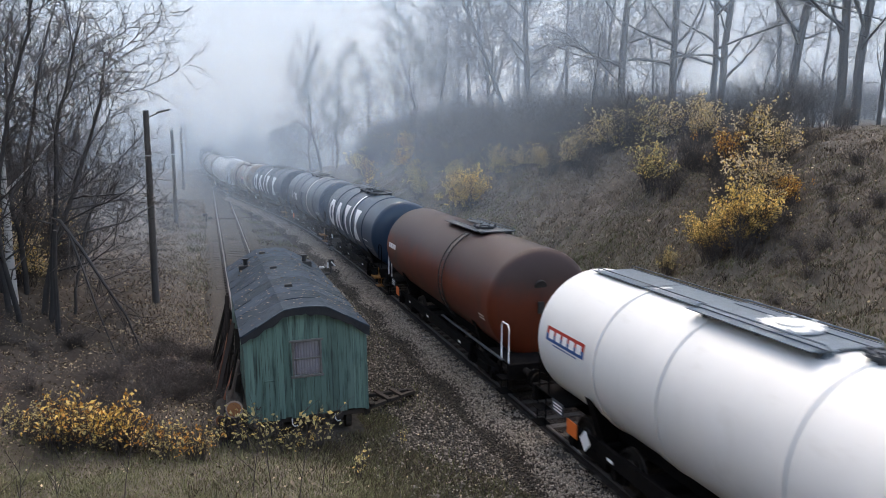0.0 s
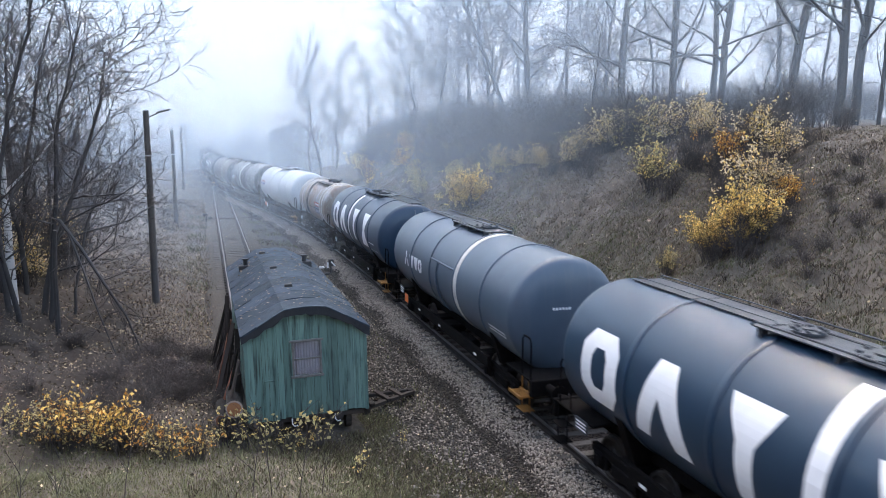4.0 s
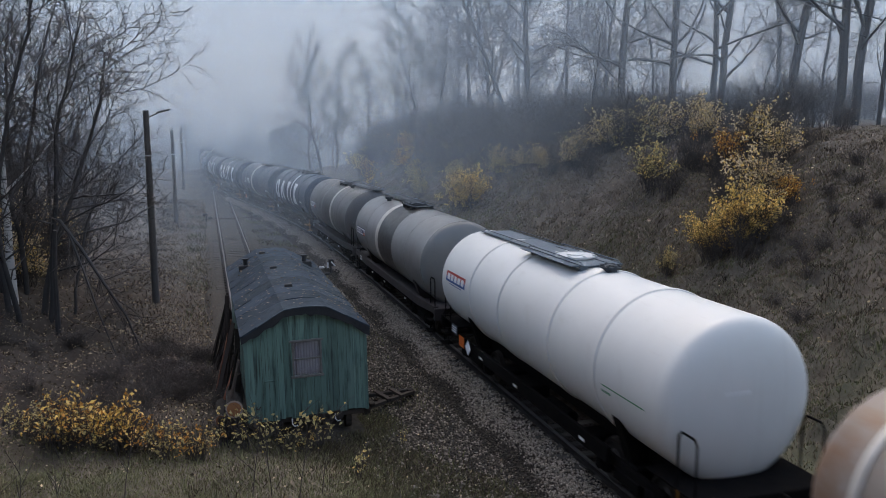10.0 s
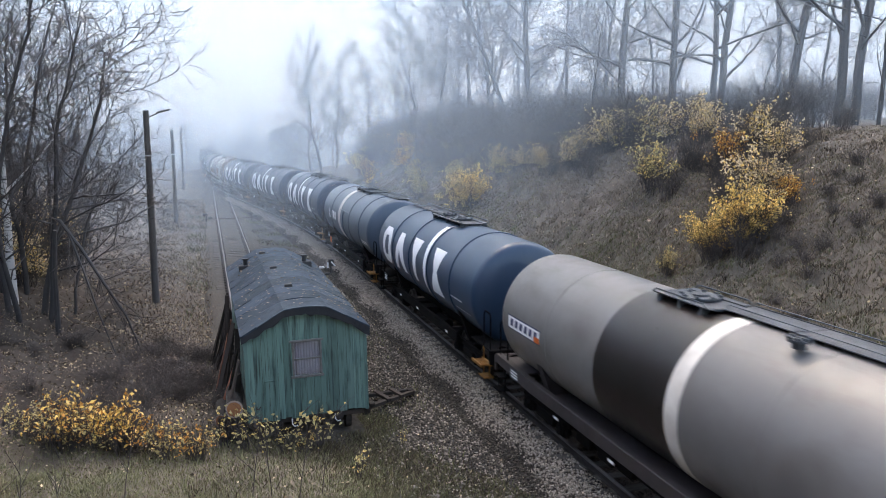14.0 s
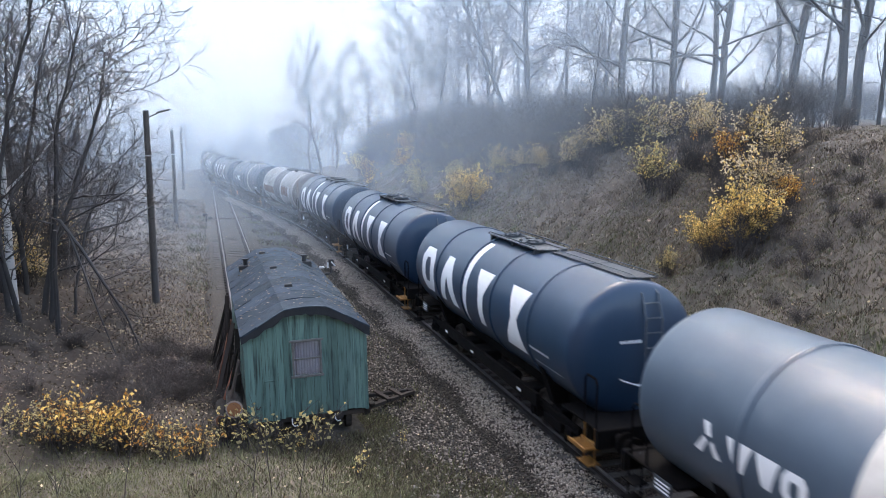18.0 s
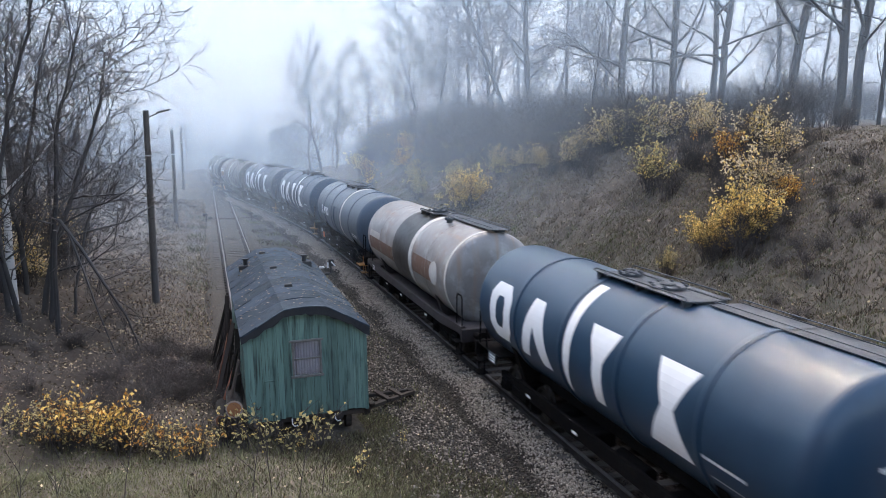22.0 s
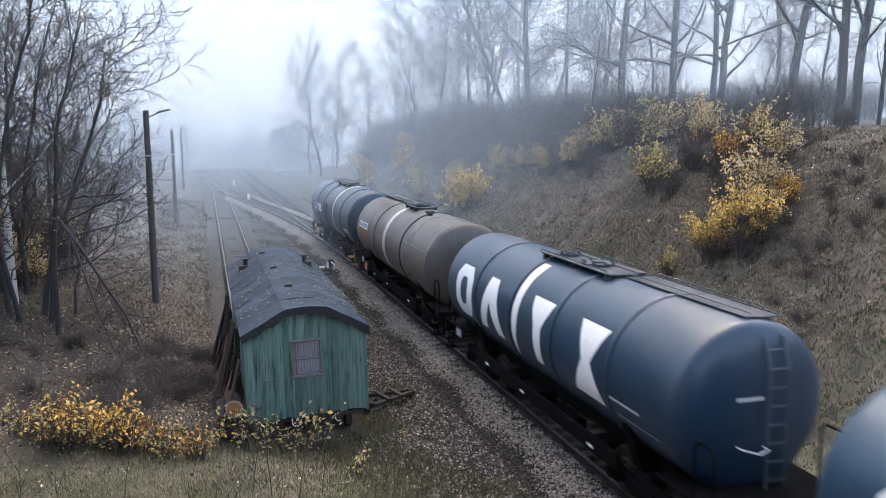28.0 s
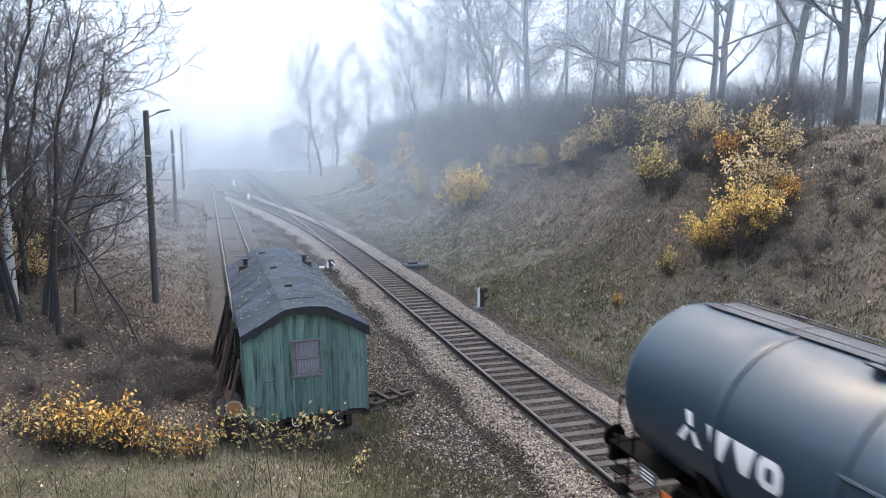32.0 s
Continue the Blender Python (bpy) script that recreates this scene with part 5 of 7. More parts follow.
def scrap_pile():
    """Planks, poles and logs leaning on the hut's side."""
    rng = random.Random(23)
    for i in range(44):
        y = rng.uniform(18.2, 26.0)
        ln = rng.uniform(1.4, 2.7)
        foot = rng.uniform(0.30, 0.86)
        z0 = h(foot, y)
        top = Vector((0.94 - rng.uniform(0, 0.10), y + rng.uniform(-0.7, 0.7), 0))
        rise = math.sqrt(max(ln**2 - (top.x - foot) ** 2, 0.3))
        top.z = z0 + rise * rng.uniform(0.82, 1.0)
        w, t = rng.uniform(0.05, 0.16), rng.uniform(0.02, 0.05)
        a = Vector((foot, y, z0 - 0.02))
        d = top - a
        m = Matrix.Translation(a) @ d.to_track_quat("Z", "Y").to_matrix().to_4x4() @ pose(0, 0, 0, 0, 0, rng.uniform(-30, 30))
        red = rng.random() < 0.16
        ob = part("plank", Mesh().box(-w / 2, -t / 2, 0, w / 2, t / 2, d.length, 0.006), M["red_wood"] if red else M["old_wood"], at=m)
        tagged(ob, "reddish scrap plank leaning on the hut" if red else "dark weathered scrap plank leaning on the hut", "plank", "scrap timber by the hut")
    # a sawn log that shows its end
    for x, y, z, r, ln in ((0.70, 18.12, 0.64, 0.20, 1.3), (0.42, 18.9, 0.10, 0.16, 1.2), (0.70, 18.8, 0.18, 0.13, 1.6)):
        lg = thing("log", "sawn log with an orange-brown cut end", "log", "scrap timber by the hut", at=pose(x, y, z, 0, 0, rng.uniform(-6, -2)))
        g = Mesh()
        n = 22
        ring_ = [(r * (1 + 0.05 * math.sin(3 * a_ + x)) * math.cos(a_), r * 1.12 * (1 + 0.04 * math.cos(2 * a_)) * math.sin(a_)) for a_ in [2 * math.pi * i / n for i in range(n)]]
        for yy in (0, ln):
            g.v += [(p, yy, q) for p, q in ring_]
        g.f = [(i, (i + 1) % n, n + (i + 1) % n, n + i) for i in range(n)] + [tuple(range(n)), tuple(reversed(range(n, 2 * n)))]
        g.k = [0] * len(g.f)
        part("bark", g, M["old_wood"], lg)
        e = Mesh()
        e.v = [(p * 0.80, -0.008, q * 0.80) for p, q in ring_]
        e.f, e.k = [tuple(range(n))], [0]
        e.add([(p * 0.80, 0.01, q * 0.80) for p, q in ring_], [tuple(reversed(range(n)))])
        part("cut_end", e, M["log_end"], lg)
        rim = Mesh()
        rim.v = [(p * f, -0.006, q * f) for f in (1.0, 0.80) for p, q in ring_]
        rim.f = [(i, (i + 1) % n, n + (i + 1) % n, n + i) for i in range(n)]
        rim.k = [0] * n
        part("bark_rim", rim, M["log_bark"], lg, "pale ring of bark")
    # dark beams added under the hut to deepen the shade there
    for i in range(12):
        x, y = 1.35 + (i % 6) * 0.40 + rng.uniform(-0.05, 0.05), 19.6 + rng.uniform(-0.25, 0.25)
        z = h(x, y) if i < 6 else h(x, y) + 0.20
        tagged(part("beam", Mesh().box(-0.17, 0, -0.05, 0.17, rng.uniform(3.0, 4.2), 0.20, 0.02), M["fascia"], at=pose(x, y, z, 0, 0, rng.uniform(-2, 2))), "dark beam added under the hut to deepen its shade", "beam", "beams under the hut")
    # props that hold the logs up
    for x, y in ((0.68, 18.4), (0.55, 19.0)):
        tagged(part("wood_block", Mesh().box(x - 0.2, y - 0.15, h(x, y) - 0.05, x + 0.2, y + 0.15, 0.38 if y < 18.5 else 0.2, 0.02), M["old_wood"]), "dark chopped wood block under a log", "wood block", "scrap timber by the hut")


scrap_pile()


def drawbar():
    """A wooden frame of beams beside the hut."""
    d = thing("timber_frame", "low rotten timber frame lying beside the hut", "timber frame", at=pose(4.1, 19.5, h(4.9, 20.0) + 0.05, 0, 0, 16))
    for a, b in (((0, 0, 0.16), (1.35, 0.45, 0.10)), ((0.1, 0.65, 0.18), (1.35, 0.55, 0.10)), ((0.15, -0.05, 0.22), (0.15, 0.75, 0.22)), ((0.6, 0.1, 0.18), (0.6, 0.7, 0.18)), ((0.95, 0.2, 0.16), (0.95, 0.68, 0.16))):
        A, B = Vector(a), Vector(b)
        part("beam", Mesh().box(-0.045, -0.035, 0, 0.045, 0.035, (B - A).length, 0.01), M["old_wood"], d, at=Matrix.Translation(A) @ (B - A).to_track_quat("Z", "Y").to_matrix().to_4x4())
    for a in ((0.05, 0.05), (1.3, 0.5), (0.15, 0.72)):
        part("foot", Mesh().box(a[0] - 0.06, a[1] - 0.06, -0.12, a[0] + 0.06, a[1] + 0.06, 0.16, 0.01), M["old_wood"], d)
    d.scale = (1.4, 1.4, 1.2)


drawbar()


# ================= poles, signals and the far house =================
def lamp_pole(x, y, top, arm):
    z = h(x, y)
    p = thing("street_lamp", "weathered wooden pole with a lamp on a short arm", "lamp pole", "lamp poles along the siding", at=pose(x, y, z))
    hh = top - z
    part("pole", Mesh().tube([(0, 0, -0.3), (0, 0, hh * 0.5), (0, 0, hh)], [0.165, 0.14, 0.115], 12), M["pole_wood"], p, smooth=True)
    if arm:
        part("arm", Mesh().tube([(0, 0, hh - 0.36), (0.28, 0, hh - 0.20), (0.55, 0, hh - 0.08)], 0.024, 6), M["iron"], p)
        g = Mesh().box(-0.08, -0.10, -0.035, 0.50, 0.10, 0.045, 0.03)
        part("lamp_head", g, M["concrete"], p, at=pose(0.50, 0, hh - 0.08, 0, -15, 0))
    part("band", Mesh().tube([(0, 0, hh - 1.95), (0, 0, hh - 1.90)], 0.145, 12), M["white_paint"], p)


for x, y, top, arm in ((-1.74, 36.2, 7.95, 1), (-1.35, 67.5, 7.15, 1), (-1.05, 107, 7.6, 1), (-0.70, 150, 8.3, 1), (-0.30, 188, 8.0, 1)):
    lamp_pole(x, y, top, arm)


def point_lever(x, y):
    """The weighted hand lever of the turnout."""
    z = -0.42
    p = thing("point_lever", "low turnout lever with white weight beside the rails", "point lever", at=pose(x, y, z))
    part("base", Mesh().box(-0.35, -0.12, -0.02, 0.75, 0.12, 0.14, 0.02), M["black_paint"], p)
    part("post", Mesh().tube([(0, 0, 0.1), (0, 0, 0.75)], 0.05, 8), M["black_paint"], p)
    part("lantern", Mesh().box(-0.12, -0.10, 0.50, 0.14, 0.10, 0.86, 0.03), M["black_paint"], p)
    part("panel", Mesh().box(-0.22, -0.13, 0.42, -0.14, -0.11, 0.72, 0.004), M["white_paint"], p)
    part("panel", Mesh().box(-0.04, -0.016, -0.16, 0.04, 0.016, 0.16, 0.006), M["white_paint"], p, at=pose(0.10, -0.13, 0.64, 0, -40, 0))
    part("weight", Mesh().box(-0.62, -0.08, 0.40, -0.34, 0.08, 0.50, 0.03), M["white_paint"], p)
    part("lever_rod", Mesh().tube([(-0.45, 0, 0.45), (0.1, 0, 0.22)], 0.022, 6), M["black_paint"], p)
    part("drive_rod", Mesh().tube([(0.3, 0.06, 0.12), (1.55, 0.08, 0.20)], 0.025, 6).tube([(0.3, -0.16, 0.12), (1.55, -0.12, 0.20)], 0.025, 6), M["iron"], p)


point_lever(6.75, 40.2)


def point_motor(x, y):
    p = thing("point_motor", "flat dark metal point machine on timber baulks", "point machine", at=pose(x, y, -0.40))
    part("baulk", Mesh().box(-0.9, -0.32, -0.1, 0.5, -0.10, 0.12, 0.02), M["sleeper"], p)
    part("baulk", Mesh().box(-0.9, 0.22, -0.1, 0.5, 0.42, 0.12, 0.02), M["sleeper"], p)
    each("casing", Mesh().box(-0.35, -0.35, 0.12, 0.95, 0.30, 0.32, 0.05), M["dark_walkway"], p)
    part("cover", Mesh().box(-0.15, -0.22, 0.32, 0.40, 0.20, 0.46, 0.05), M["dark_walkway"], p)


point_motor(11.15, 40.6)


def dwarf_signal(x, y):
    z = h(x, y)
    p = thing("dwarf_signal", "short black signal post with a white board", "signal", at=pose(x, y, z))
    part("foot", Mesh().box(-0.18, -0.15, -0.05, 0.18, 0.15, 0.15, 0.02), M["concrete"], p)
    part("post", Mesh().box(-0.02, -0.06, 0.1, 0.18, 0.10, 1.0, 0.02), M["black_paint"], p)
    part("board", Mesh().box(-0.14, -0.09, 0.16, -0.03, -0.06, 1.0, 0.006), M["white_paint"], p)
    part("lamp_hood", Mesh().box(-0.02, -0.16, 0.78, 0.26, 0.12, 1.02, 0.05), M["black_paint"], p)
    part("lamp_hood", Mesh().box(0.12, -0.14, 0.46, 0.30, 0.10, 0.62, 0.04), M["black_paint"], p)


dwarf_signal(11.35, 30.2)


def siding_stops():
    """The two small derailer stands and the rod between them."""
    for x, y in ((1.05, 67.6), (4.75, 67.9)):
        p = thing("derailer_stand", "small dark derailer lever stand beside the siding", "derailer", "derailer stands", at=pose(x, y, -0.42))
        part("post", Mesh().tube([(0, 0, -0.05), (0, 0, 0.62)], 0.05, 8), M["black_paint"], p)
        part("weight", Mesh().box(-0.30, -0.12, 0.52, 0.10, 0.12, 0.72, 0.05), M["black_paint"], p)
        part("weight", Mesh().box(0.12, -0.12, 0.25, 0.42, 0.12, 0.50, 0.06), M["concrete"], p)
    tagged(part("drive_rod", Mesh().tube([(0.9, 67.75, -0.17), (4.8, 67.75, -0.17)], 0.045, 6)
                .tube([(1.05, 67.75, -0.5), (1.05, 67.75, -0.15)], 0.03, 6).tube([(4.7, 67.75, -0.5), (4.7, 67.75, -0.15)], 0.03, 6), M["iron"]), "iron rod lying across the siding", "rod")
    for x, y, hgt in ((5.6, 112, 0.9), (5.75, 86, 0.8)):
        tagged(part("marker_post", Mesh().box(x - 0.12, y - 0.08, -0.6, x + 0.12, y + 0.08, hgt - 0.4, 0.03), M["white_paint"]), "short white fouling marker post between the lines", "marker post", "marker posts")


siding_stops()


HOUSE = (18.9, 150.0)


def far_house():
    M["house_wall"] = mat("pale_house_render", (0.48, 0.465, 0.45), (0.42, 0.41, 0.40), rough=0.9, scale=0.6, bump=0.2, bscale=15)
    M["house_roof"] = mat("dull_roof_tile", (0.62, 0.60, 0.59), (0.55, 0.53, 0.52), rough=0.85, scale=1.5, bump=0.4, bscale=6)
    x, y = HOUSE
    hs = thing("house", "plain two-storey house with pale walls in the fog", "house", at=pose(x, y, h(x, y) - 0.2, 0, 0, -8))
    W, D, H_, R = 9.6, 8.0, 7.8, 1.2
    wall = Mesh()
    vs = [(-W / 2, 0, 0), (W / 2, 0, 0), (W / 2, 0, H_), (0, 0, H_ + R), (-W / 2, 0, H_)]
    wall.add(vs + [(a, D, c_) for a, b, c_ in vs], [(0, 1, 2, 3, 4), (9, 8, 7, 6, 5), (0, 4, 9, 5), (1, 6, 7, 2), (0, 5, 6, 1)])
    part("wall", wall, M["house_wall"], hs)
    for s in (-1, 1):
        rf = Mesh()
        a, b = (0, H_ + R + 0.12), (s * (W / 2 + 0.45), H_ - 0.35)
        q = [(a[0], -0.4, a[1]), (b[0], -0.4, b[1]), (b[0], D + 0.4, b[1]), (a[0], D + 0.4, a[1])]
        rf.add(q + [(u, v, z - 0.14) for u, v, z in q], [(0, 1, 2, 3), (7, 6, 5, 4), (0, 4, 5, 1), (1, 5, 6, 2), (2, 6, 7, 3), (3, 7, 4, 0)])
        part("roof", rf, M["house_roof"], hs)
    part("chimney", Mesh().box(-0.4, 4, H_ + 0.6, 0.4, 4.8, H_ + R + 0.6, 0.03), M["house_wall"], hs)
    for wx in (-3.9, -0.1):
        for wz in (5.9,):
            wi = new("window")
            wi.parent = hs
            wi.empty_display_size = 0.2
            wi.matrix_basis = pose(wx, 0, wz)
            each("casing", Mesh().box(-0.72, -0.06, -0.1, -0.55, 0.05, 1.55, 0.01).box(0.55, -0.06, -0.1, 0.72, 0.05, 1.55, 0.01).box(-0.72, -0.06, 1.40, 0.72, 0.05, 1.55, 0.01).box(-0.78, -0.10, -0.16, 0.78, 0.05, -0.03, 0.01).box(-0.07, -0.055, 0, 0.07, 0.04, 1.45), M["white_paint"], wi)
            part("pane", Mesh().box(-0.56, -0.03, -0.03, 0.56, -0.01, 1.42), M["curtain"], wi)


far_house()


# ================= trees, bushes and grass =================
def raw(name, verts, faces_n, material, groups=None):
    """Mesh data from arrays: verts (n, 3), in runs of faces_n corners to a face."""
    me = bpy.data.meshes.new(name)
    verts = np.asarray(verts, np.float32).reshape(-1, 3)
    nf = len(verts) // faces_n
    me.vertices.add(len(verts))
    me.vertices.foreach_set("co", verts.ravel())
    me.loops.add(len(verts))
    me.loops.foreach_set("vertex_index", np.arange(len(verts), dtype=np.int32))
    me.polygons.add(nf)
    me.polygons.foreach_set("loop_start", np.arange(0, nf * faces_n, faces_n, dtype=np.int32))
    for m in material if isinstance(material, (list, tuple)) else [material]:
        me.materials.append(m)
    if groups is not None:
        me.polygons.foreach_set("material_index", np.asarray(groups, np.int32))
    me.update(calc_edges=True)
    me.validate()
    return me


def leaf_cloud(centres, size, rs, flat=0.0):
    """Four-cornered folded leaves at the given places, each turned its own way."""
    n = len(centres)
    a = rs.normal(size=(n, 3))
    a[:, 2] *= 1 - flat
    a /= np.linalg.norm(a, axis=1)[:, None]
    b = rs.normal(size=(n, 3))
    b[:, 2] *= 1 - flat
    b -= (a * b).sum(1)[:, None] * a
    b /= np.linalg.norm(b, axis=1)[:, None]
    s = size * rs.uniform(0.6, 1.35, (n, 1))
    c = np.asarray(centres)
    return np.stack([c - a * s * 0.6, c + b * s * 0.36 + a * s * 0.05, c + a * s * 0.65, c - b * s * 0.36 + a * s * 0.05], 1).reshape(-1, 3)


def blades(x, y, z, hgt, wid, rs, lean=0.35):
    """Single-blade grass: thin upright slips."""
    n = len(x)
    ang = rs.uniform(0, 2 * np.pi, n)
    dx, dy = np.cos(ang) * wid, np.sin(ang) * wid
    la, lm = rs.uniform(0, 2 * np.pi, n), np.abs(rs.normal(0, lean, n)) * hgt
    p0 = np.stack([x - dx, y - dy, z - 0.02], 1)
    p1 = np.stack([x + dx, y + dy, z - 0.02], 1)
    p2 = np.stack([x + lm * np.cos(la), y + lm * np.sin(la), z + hgt], 1)
    return np.stack([p0, p1, p2], 1).reshape(-1, 3)


class Wood:
    """Limbs and twigs of one tree."""

    def __init__(self, seed, fine=1.0):
        self.rng, self.fine = random.Random(seed), fine
        self.trunk, self.crown, self.tips, self.tops = Mesh(), Mesh(), [], []

    def limb(self, p, d, length, r, level, top, wig=0.16, rise=0.05, kids=(9, 6, 4), spread=(38, 68), start=0.28, thin=0.22):
        rng = self.rng
        n = max(3, int(length / (0.75 if level == 0 else 0.5 if level == 1 else 0.32)))
        n = min(n, 16)
        pts, rad, dirs = [Vector(p)], [r], [d.copy()]
        q, e = Vector(p), d.normalized()
        for i in range(n):
            e = (e + Vector((rng.gauss(0, wig), rng.gauss(0, wig), rng.gauss(0, wig) + rise))).normalized()
            q = q + e * (length / n)
            pts.append(q.copy())
            rad.append(r * (1 - (1 - thin) * (i + 1) / n))
            dirs.append(e.copy())
        if level == 0:
            self.tops = pts
        sides = (10, 6, 4, 3, 3)[level]
        (self.trunk if level < 2 else self.crown).tube(pts, rad, sides, caps=level < 2)
        if level >= top:
            self.tips += pts[1:]
            return
        cnt = kids[level]
        for c in range(cnt):
            f = start + (0.97 - start) * (c + rng.random()) / cnt
            k = min(int(f * n), n - 1)
            o = pts[k].lerp(pts[k + 1], f * n - k)
            b = dirs[k]
            side = b.orthogonal().normalized()
            side.rotate(Matrix.Rotation(rng.uniform(0, 2 * math.pi), 3, b))
            ang = radians(rng.uniform(*spread))
            nd = (b * math.cos(ang) + side * math.sin(ang)).normalized()
            rr = max((r * (1 - (1 - thin) * f)) * rng.uniform(0.30, 0.48), (0, 0.02, 0.013, 0.0085)[min(level + 1, 3)] * self.fine)
            ln = length * (rng.uniform(0.24, 0.46) if level == 0 else rng.uniform(0.34, 0.60)) * (1.12 - 0.40 * f)
            self.limb(o, nd, ln, rr, level + 1, top, wig * 1.3, rise, kids, spread, 0.18, 0.25)


def tree_data(seed, hgt, r, kids, start=0.25, wig=0.07, spread=(35, 65), rise=0.04, top=3, fine=1.0):
    w = Wood(seed, fine)
    w.limb((0, 0, -0.4), Vector((0, 0, 1)), hgt, r, 0, top, wig, rise, kids, spread, start)
    return w.trunk.data("trunk", M["bark"], True), w.crown.data("crown", M["twig"])


def stand_tree(data, x, y, label, lean=0.0, toward=0.0, turn=0.0, size=1.0, category="tree", group="bare trees on the bank"):
    z = h(x, y)
    m = Matrix.Translation((x, y, z)) @ Matrix.Rotation(radians(lean), 4, Vector((math.cos(radians(toward)), math.sin(radians(toward)), 0)).cross(Vector((0, 0, 1))) * -1) @ Matrix.Rotation(radians(turn), 4, "Z")
    t = thing("tree", label, category, group, at=m)
    t.scale = (size, size, size)
    part("trunk", data[0], None, t)
    part("crown", data[1], None, t)
    return t


def at_bearing(deg, d):
    return d * math.sin(radians(deg)), d * math.cos(radians(deg))


TALL = [tree_data(100 + i, 15 + i % 3, (0.21, 0.19, 0.16, 0.14, 0.12)[i], ((12, 8, 6), (11, 8, 6), (13, 7, 6), (12, 7, 6), (12, 7, 6))[i], (0.17, 0.15, 0.12, 0.14, 0.12)[i], 0.065, (24, 55), 0.05, fine=1.0) for i in range(5)]
SLIM = [tree_data(140 + i, 10 + i, 0.08, (14, 7, 4), 0.12, 0.09, (25, 55), 0.06, fine=1.1) for i in range(3)]
BUSHY = [tree_data(160 + i, 13 + i, 0.17, (16, 9, 7), 0.12, 0.09, (26, 58), 0.05, fine=2.3) for i in range(3)]

BACK = 1.3


def bank_tree(seed, bearing, d, r, hgt, lean, limbs, kids=(12, 9, 7), start=0.22, fine=0.95, wig=0.035, label="tall bare grey tree with spreading limbs"):
    """A tall tree at the bank's top. limbs: height, way in degrees (0 is along x), rise in degrees, length and sag of each great limb."""
    x, y = at_bearing(bearing, d * BACK)
    w = Wood(seed, fine)
    w.limb((0, 0, -0.5), Vector((math.tan(radians(lean)), 0, 1)).normalized(), hgt, r * 0.88, 0, 3, wig, 0.012, kids, (38, 75), start, 0.45)
    spine = w.tops
    for z, way, rise, length, sag in limbs:
        k = min(range(len(spine)), key=lambda i: abs(spine[i].z - z))
        dr = Vector((math.cos(radians(way)) * math.cos(radians(rise)), math.sin(radians(way)) * math.cos(radians(rise)), math.sin(radians(rise))))
        w.limb(spine[k], dr, length, r * 0.34, 1, 3, 0.11, sag, (0, 12, 8), (30, 65), 0.25, 0.3)
    t = thing("tree", label, "tree", "bare trees on the bank", at=pose(x, y, h(x, y)))
    t.scale = (BACK, BACK, BACK)
    part("trunk", w.trunk, M["bark"], t, smooth=True)
    part("crown", w.crown, M["twig"], t)


LEANING = "leaning bare grey tree on the bank"
bank_tree(601, 30.7, 54, 0.30, 18, -5, ((3.6, 172, 32, 7.5, -0.10), (3.0, 150, 48, 7.0, -0.03), (4.6, 10, 40, 5.0, 0.02)))
bank_tree(602, 34.1, 50, 0.27, 17, -1, ((5.2, 20, 48, 5.0, 0.05), (4.0, 178, 20, 4.0, -0.12), (2.8, 0, 45, 5.0, 0.04)))
bank_tree(603, 37.1, 48, 0.26, 17, 1, ((2.6, 4, 40, 6.0, 0.05), (3.3, 178, 42, 4.2, -0.16)))
bank_tree(604, 36.6, 48.6, 0.22, 17, -3, ((4.5, 160, 45, 4.0, 0.03),))
bank_tree(605, 40.6, 62, 0.24, 17, 2, (), label="slim bare tree standing back in the haze")
bank_tree(606, 41.0, 44, 0.27, 17, 13, ((5.0, 150, 35, 3.5, 0.04),), label=LEANING)
bank_tree(607, 44.2, 42, 0.26, 16, 5, ((4.6, 175, 30, 3.5, 0.0),), label=LEANING)
bank_tree(608, 45.2, 41, 0.26, 16, 8, ((4.2, 170, 62, 3.5, 0.05),), label=LEANING)
bank_tree(609, 46.7, 41, 0.12, 14, 0, (), (13, 7, 5), 0.12, label="slender bare tree on the bank")
bank_tree(610, 24.1, 62, 0.28, 17, -2, ((4.0, 20, 45, 6.0, 0.03), (5.0, 165, 50, 6.0, 0.03)), fine=2.0)
bank_tree(611, 22.8, 64, 0.22, 16, -10, ((3.5, 160, 50, 6.0, 0.03),), fine=2.0, label=LEANING)
bank_tree(612, 26.8, 66, 0.16, 15, -3, (), (14, 8, 6), 0.12, 2.0, label="slim bare tree standing back in the haze")
bank_tree(613, 32.6, 62, 0.14, 14, 2, (), (14, 8, 6), 0.12, 2.0, label="slim bare tree standing back in the haze")
bank_tree(614, 29.2, 60, 0.15, 15, 4, (), (14, 8, 6), 0.12, 2.0, label="slim bare tree standing back in the haze")
bank_tree(615, 43.4, 58, 0.13, 14, -2, (), (14, 8, 6), 0.12, 2.0, label="slim bare tree standing back in the haze")
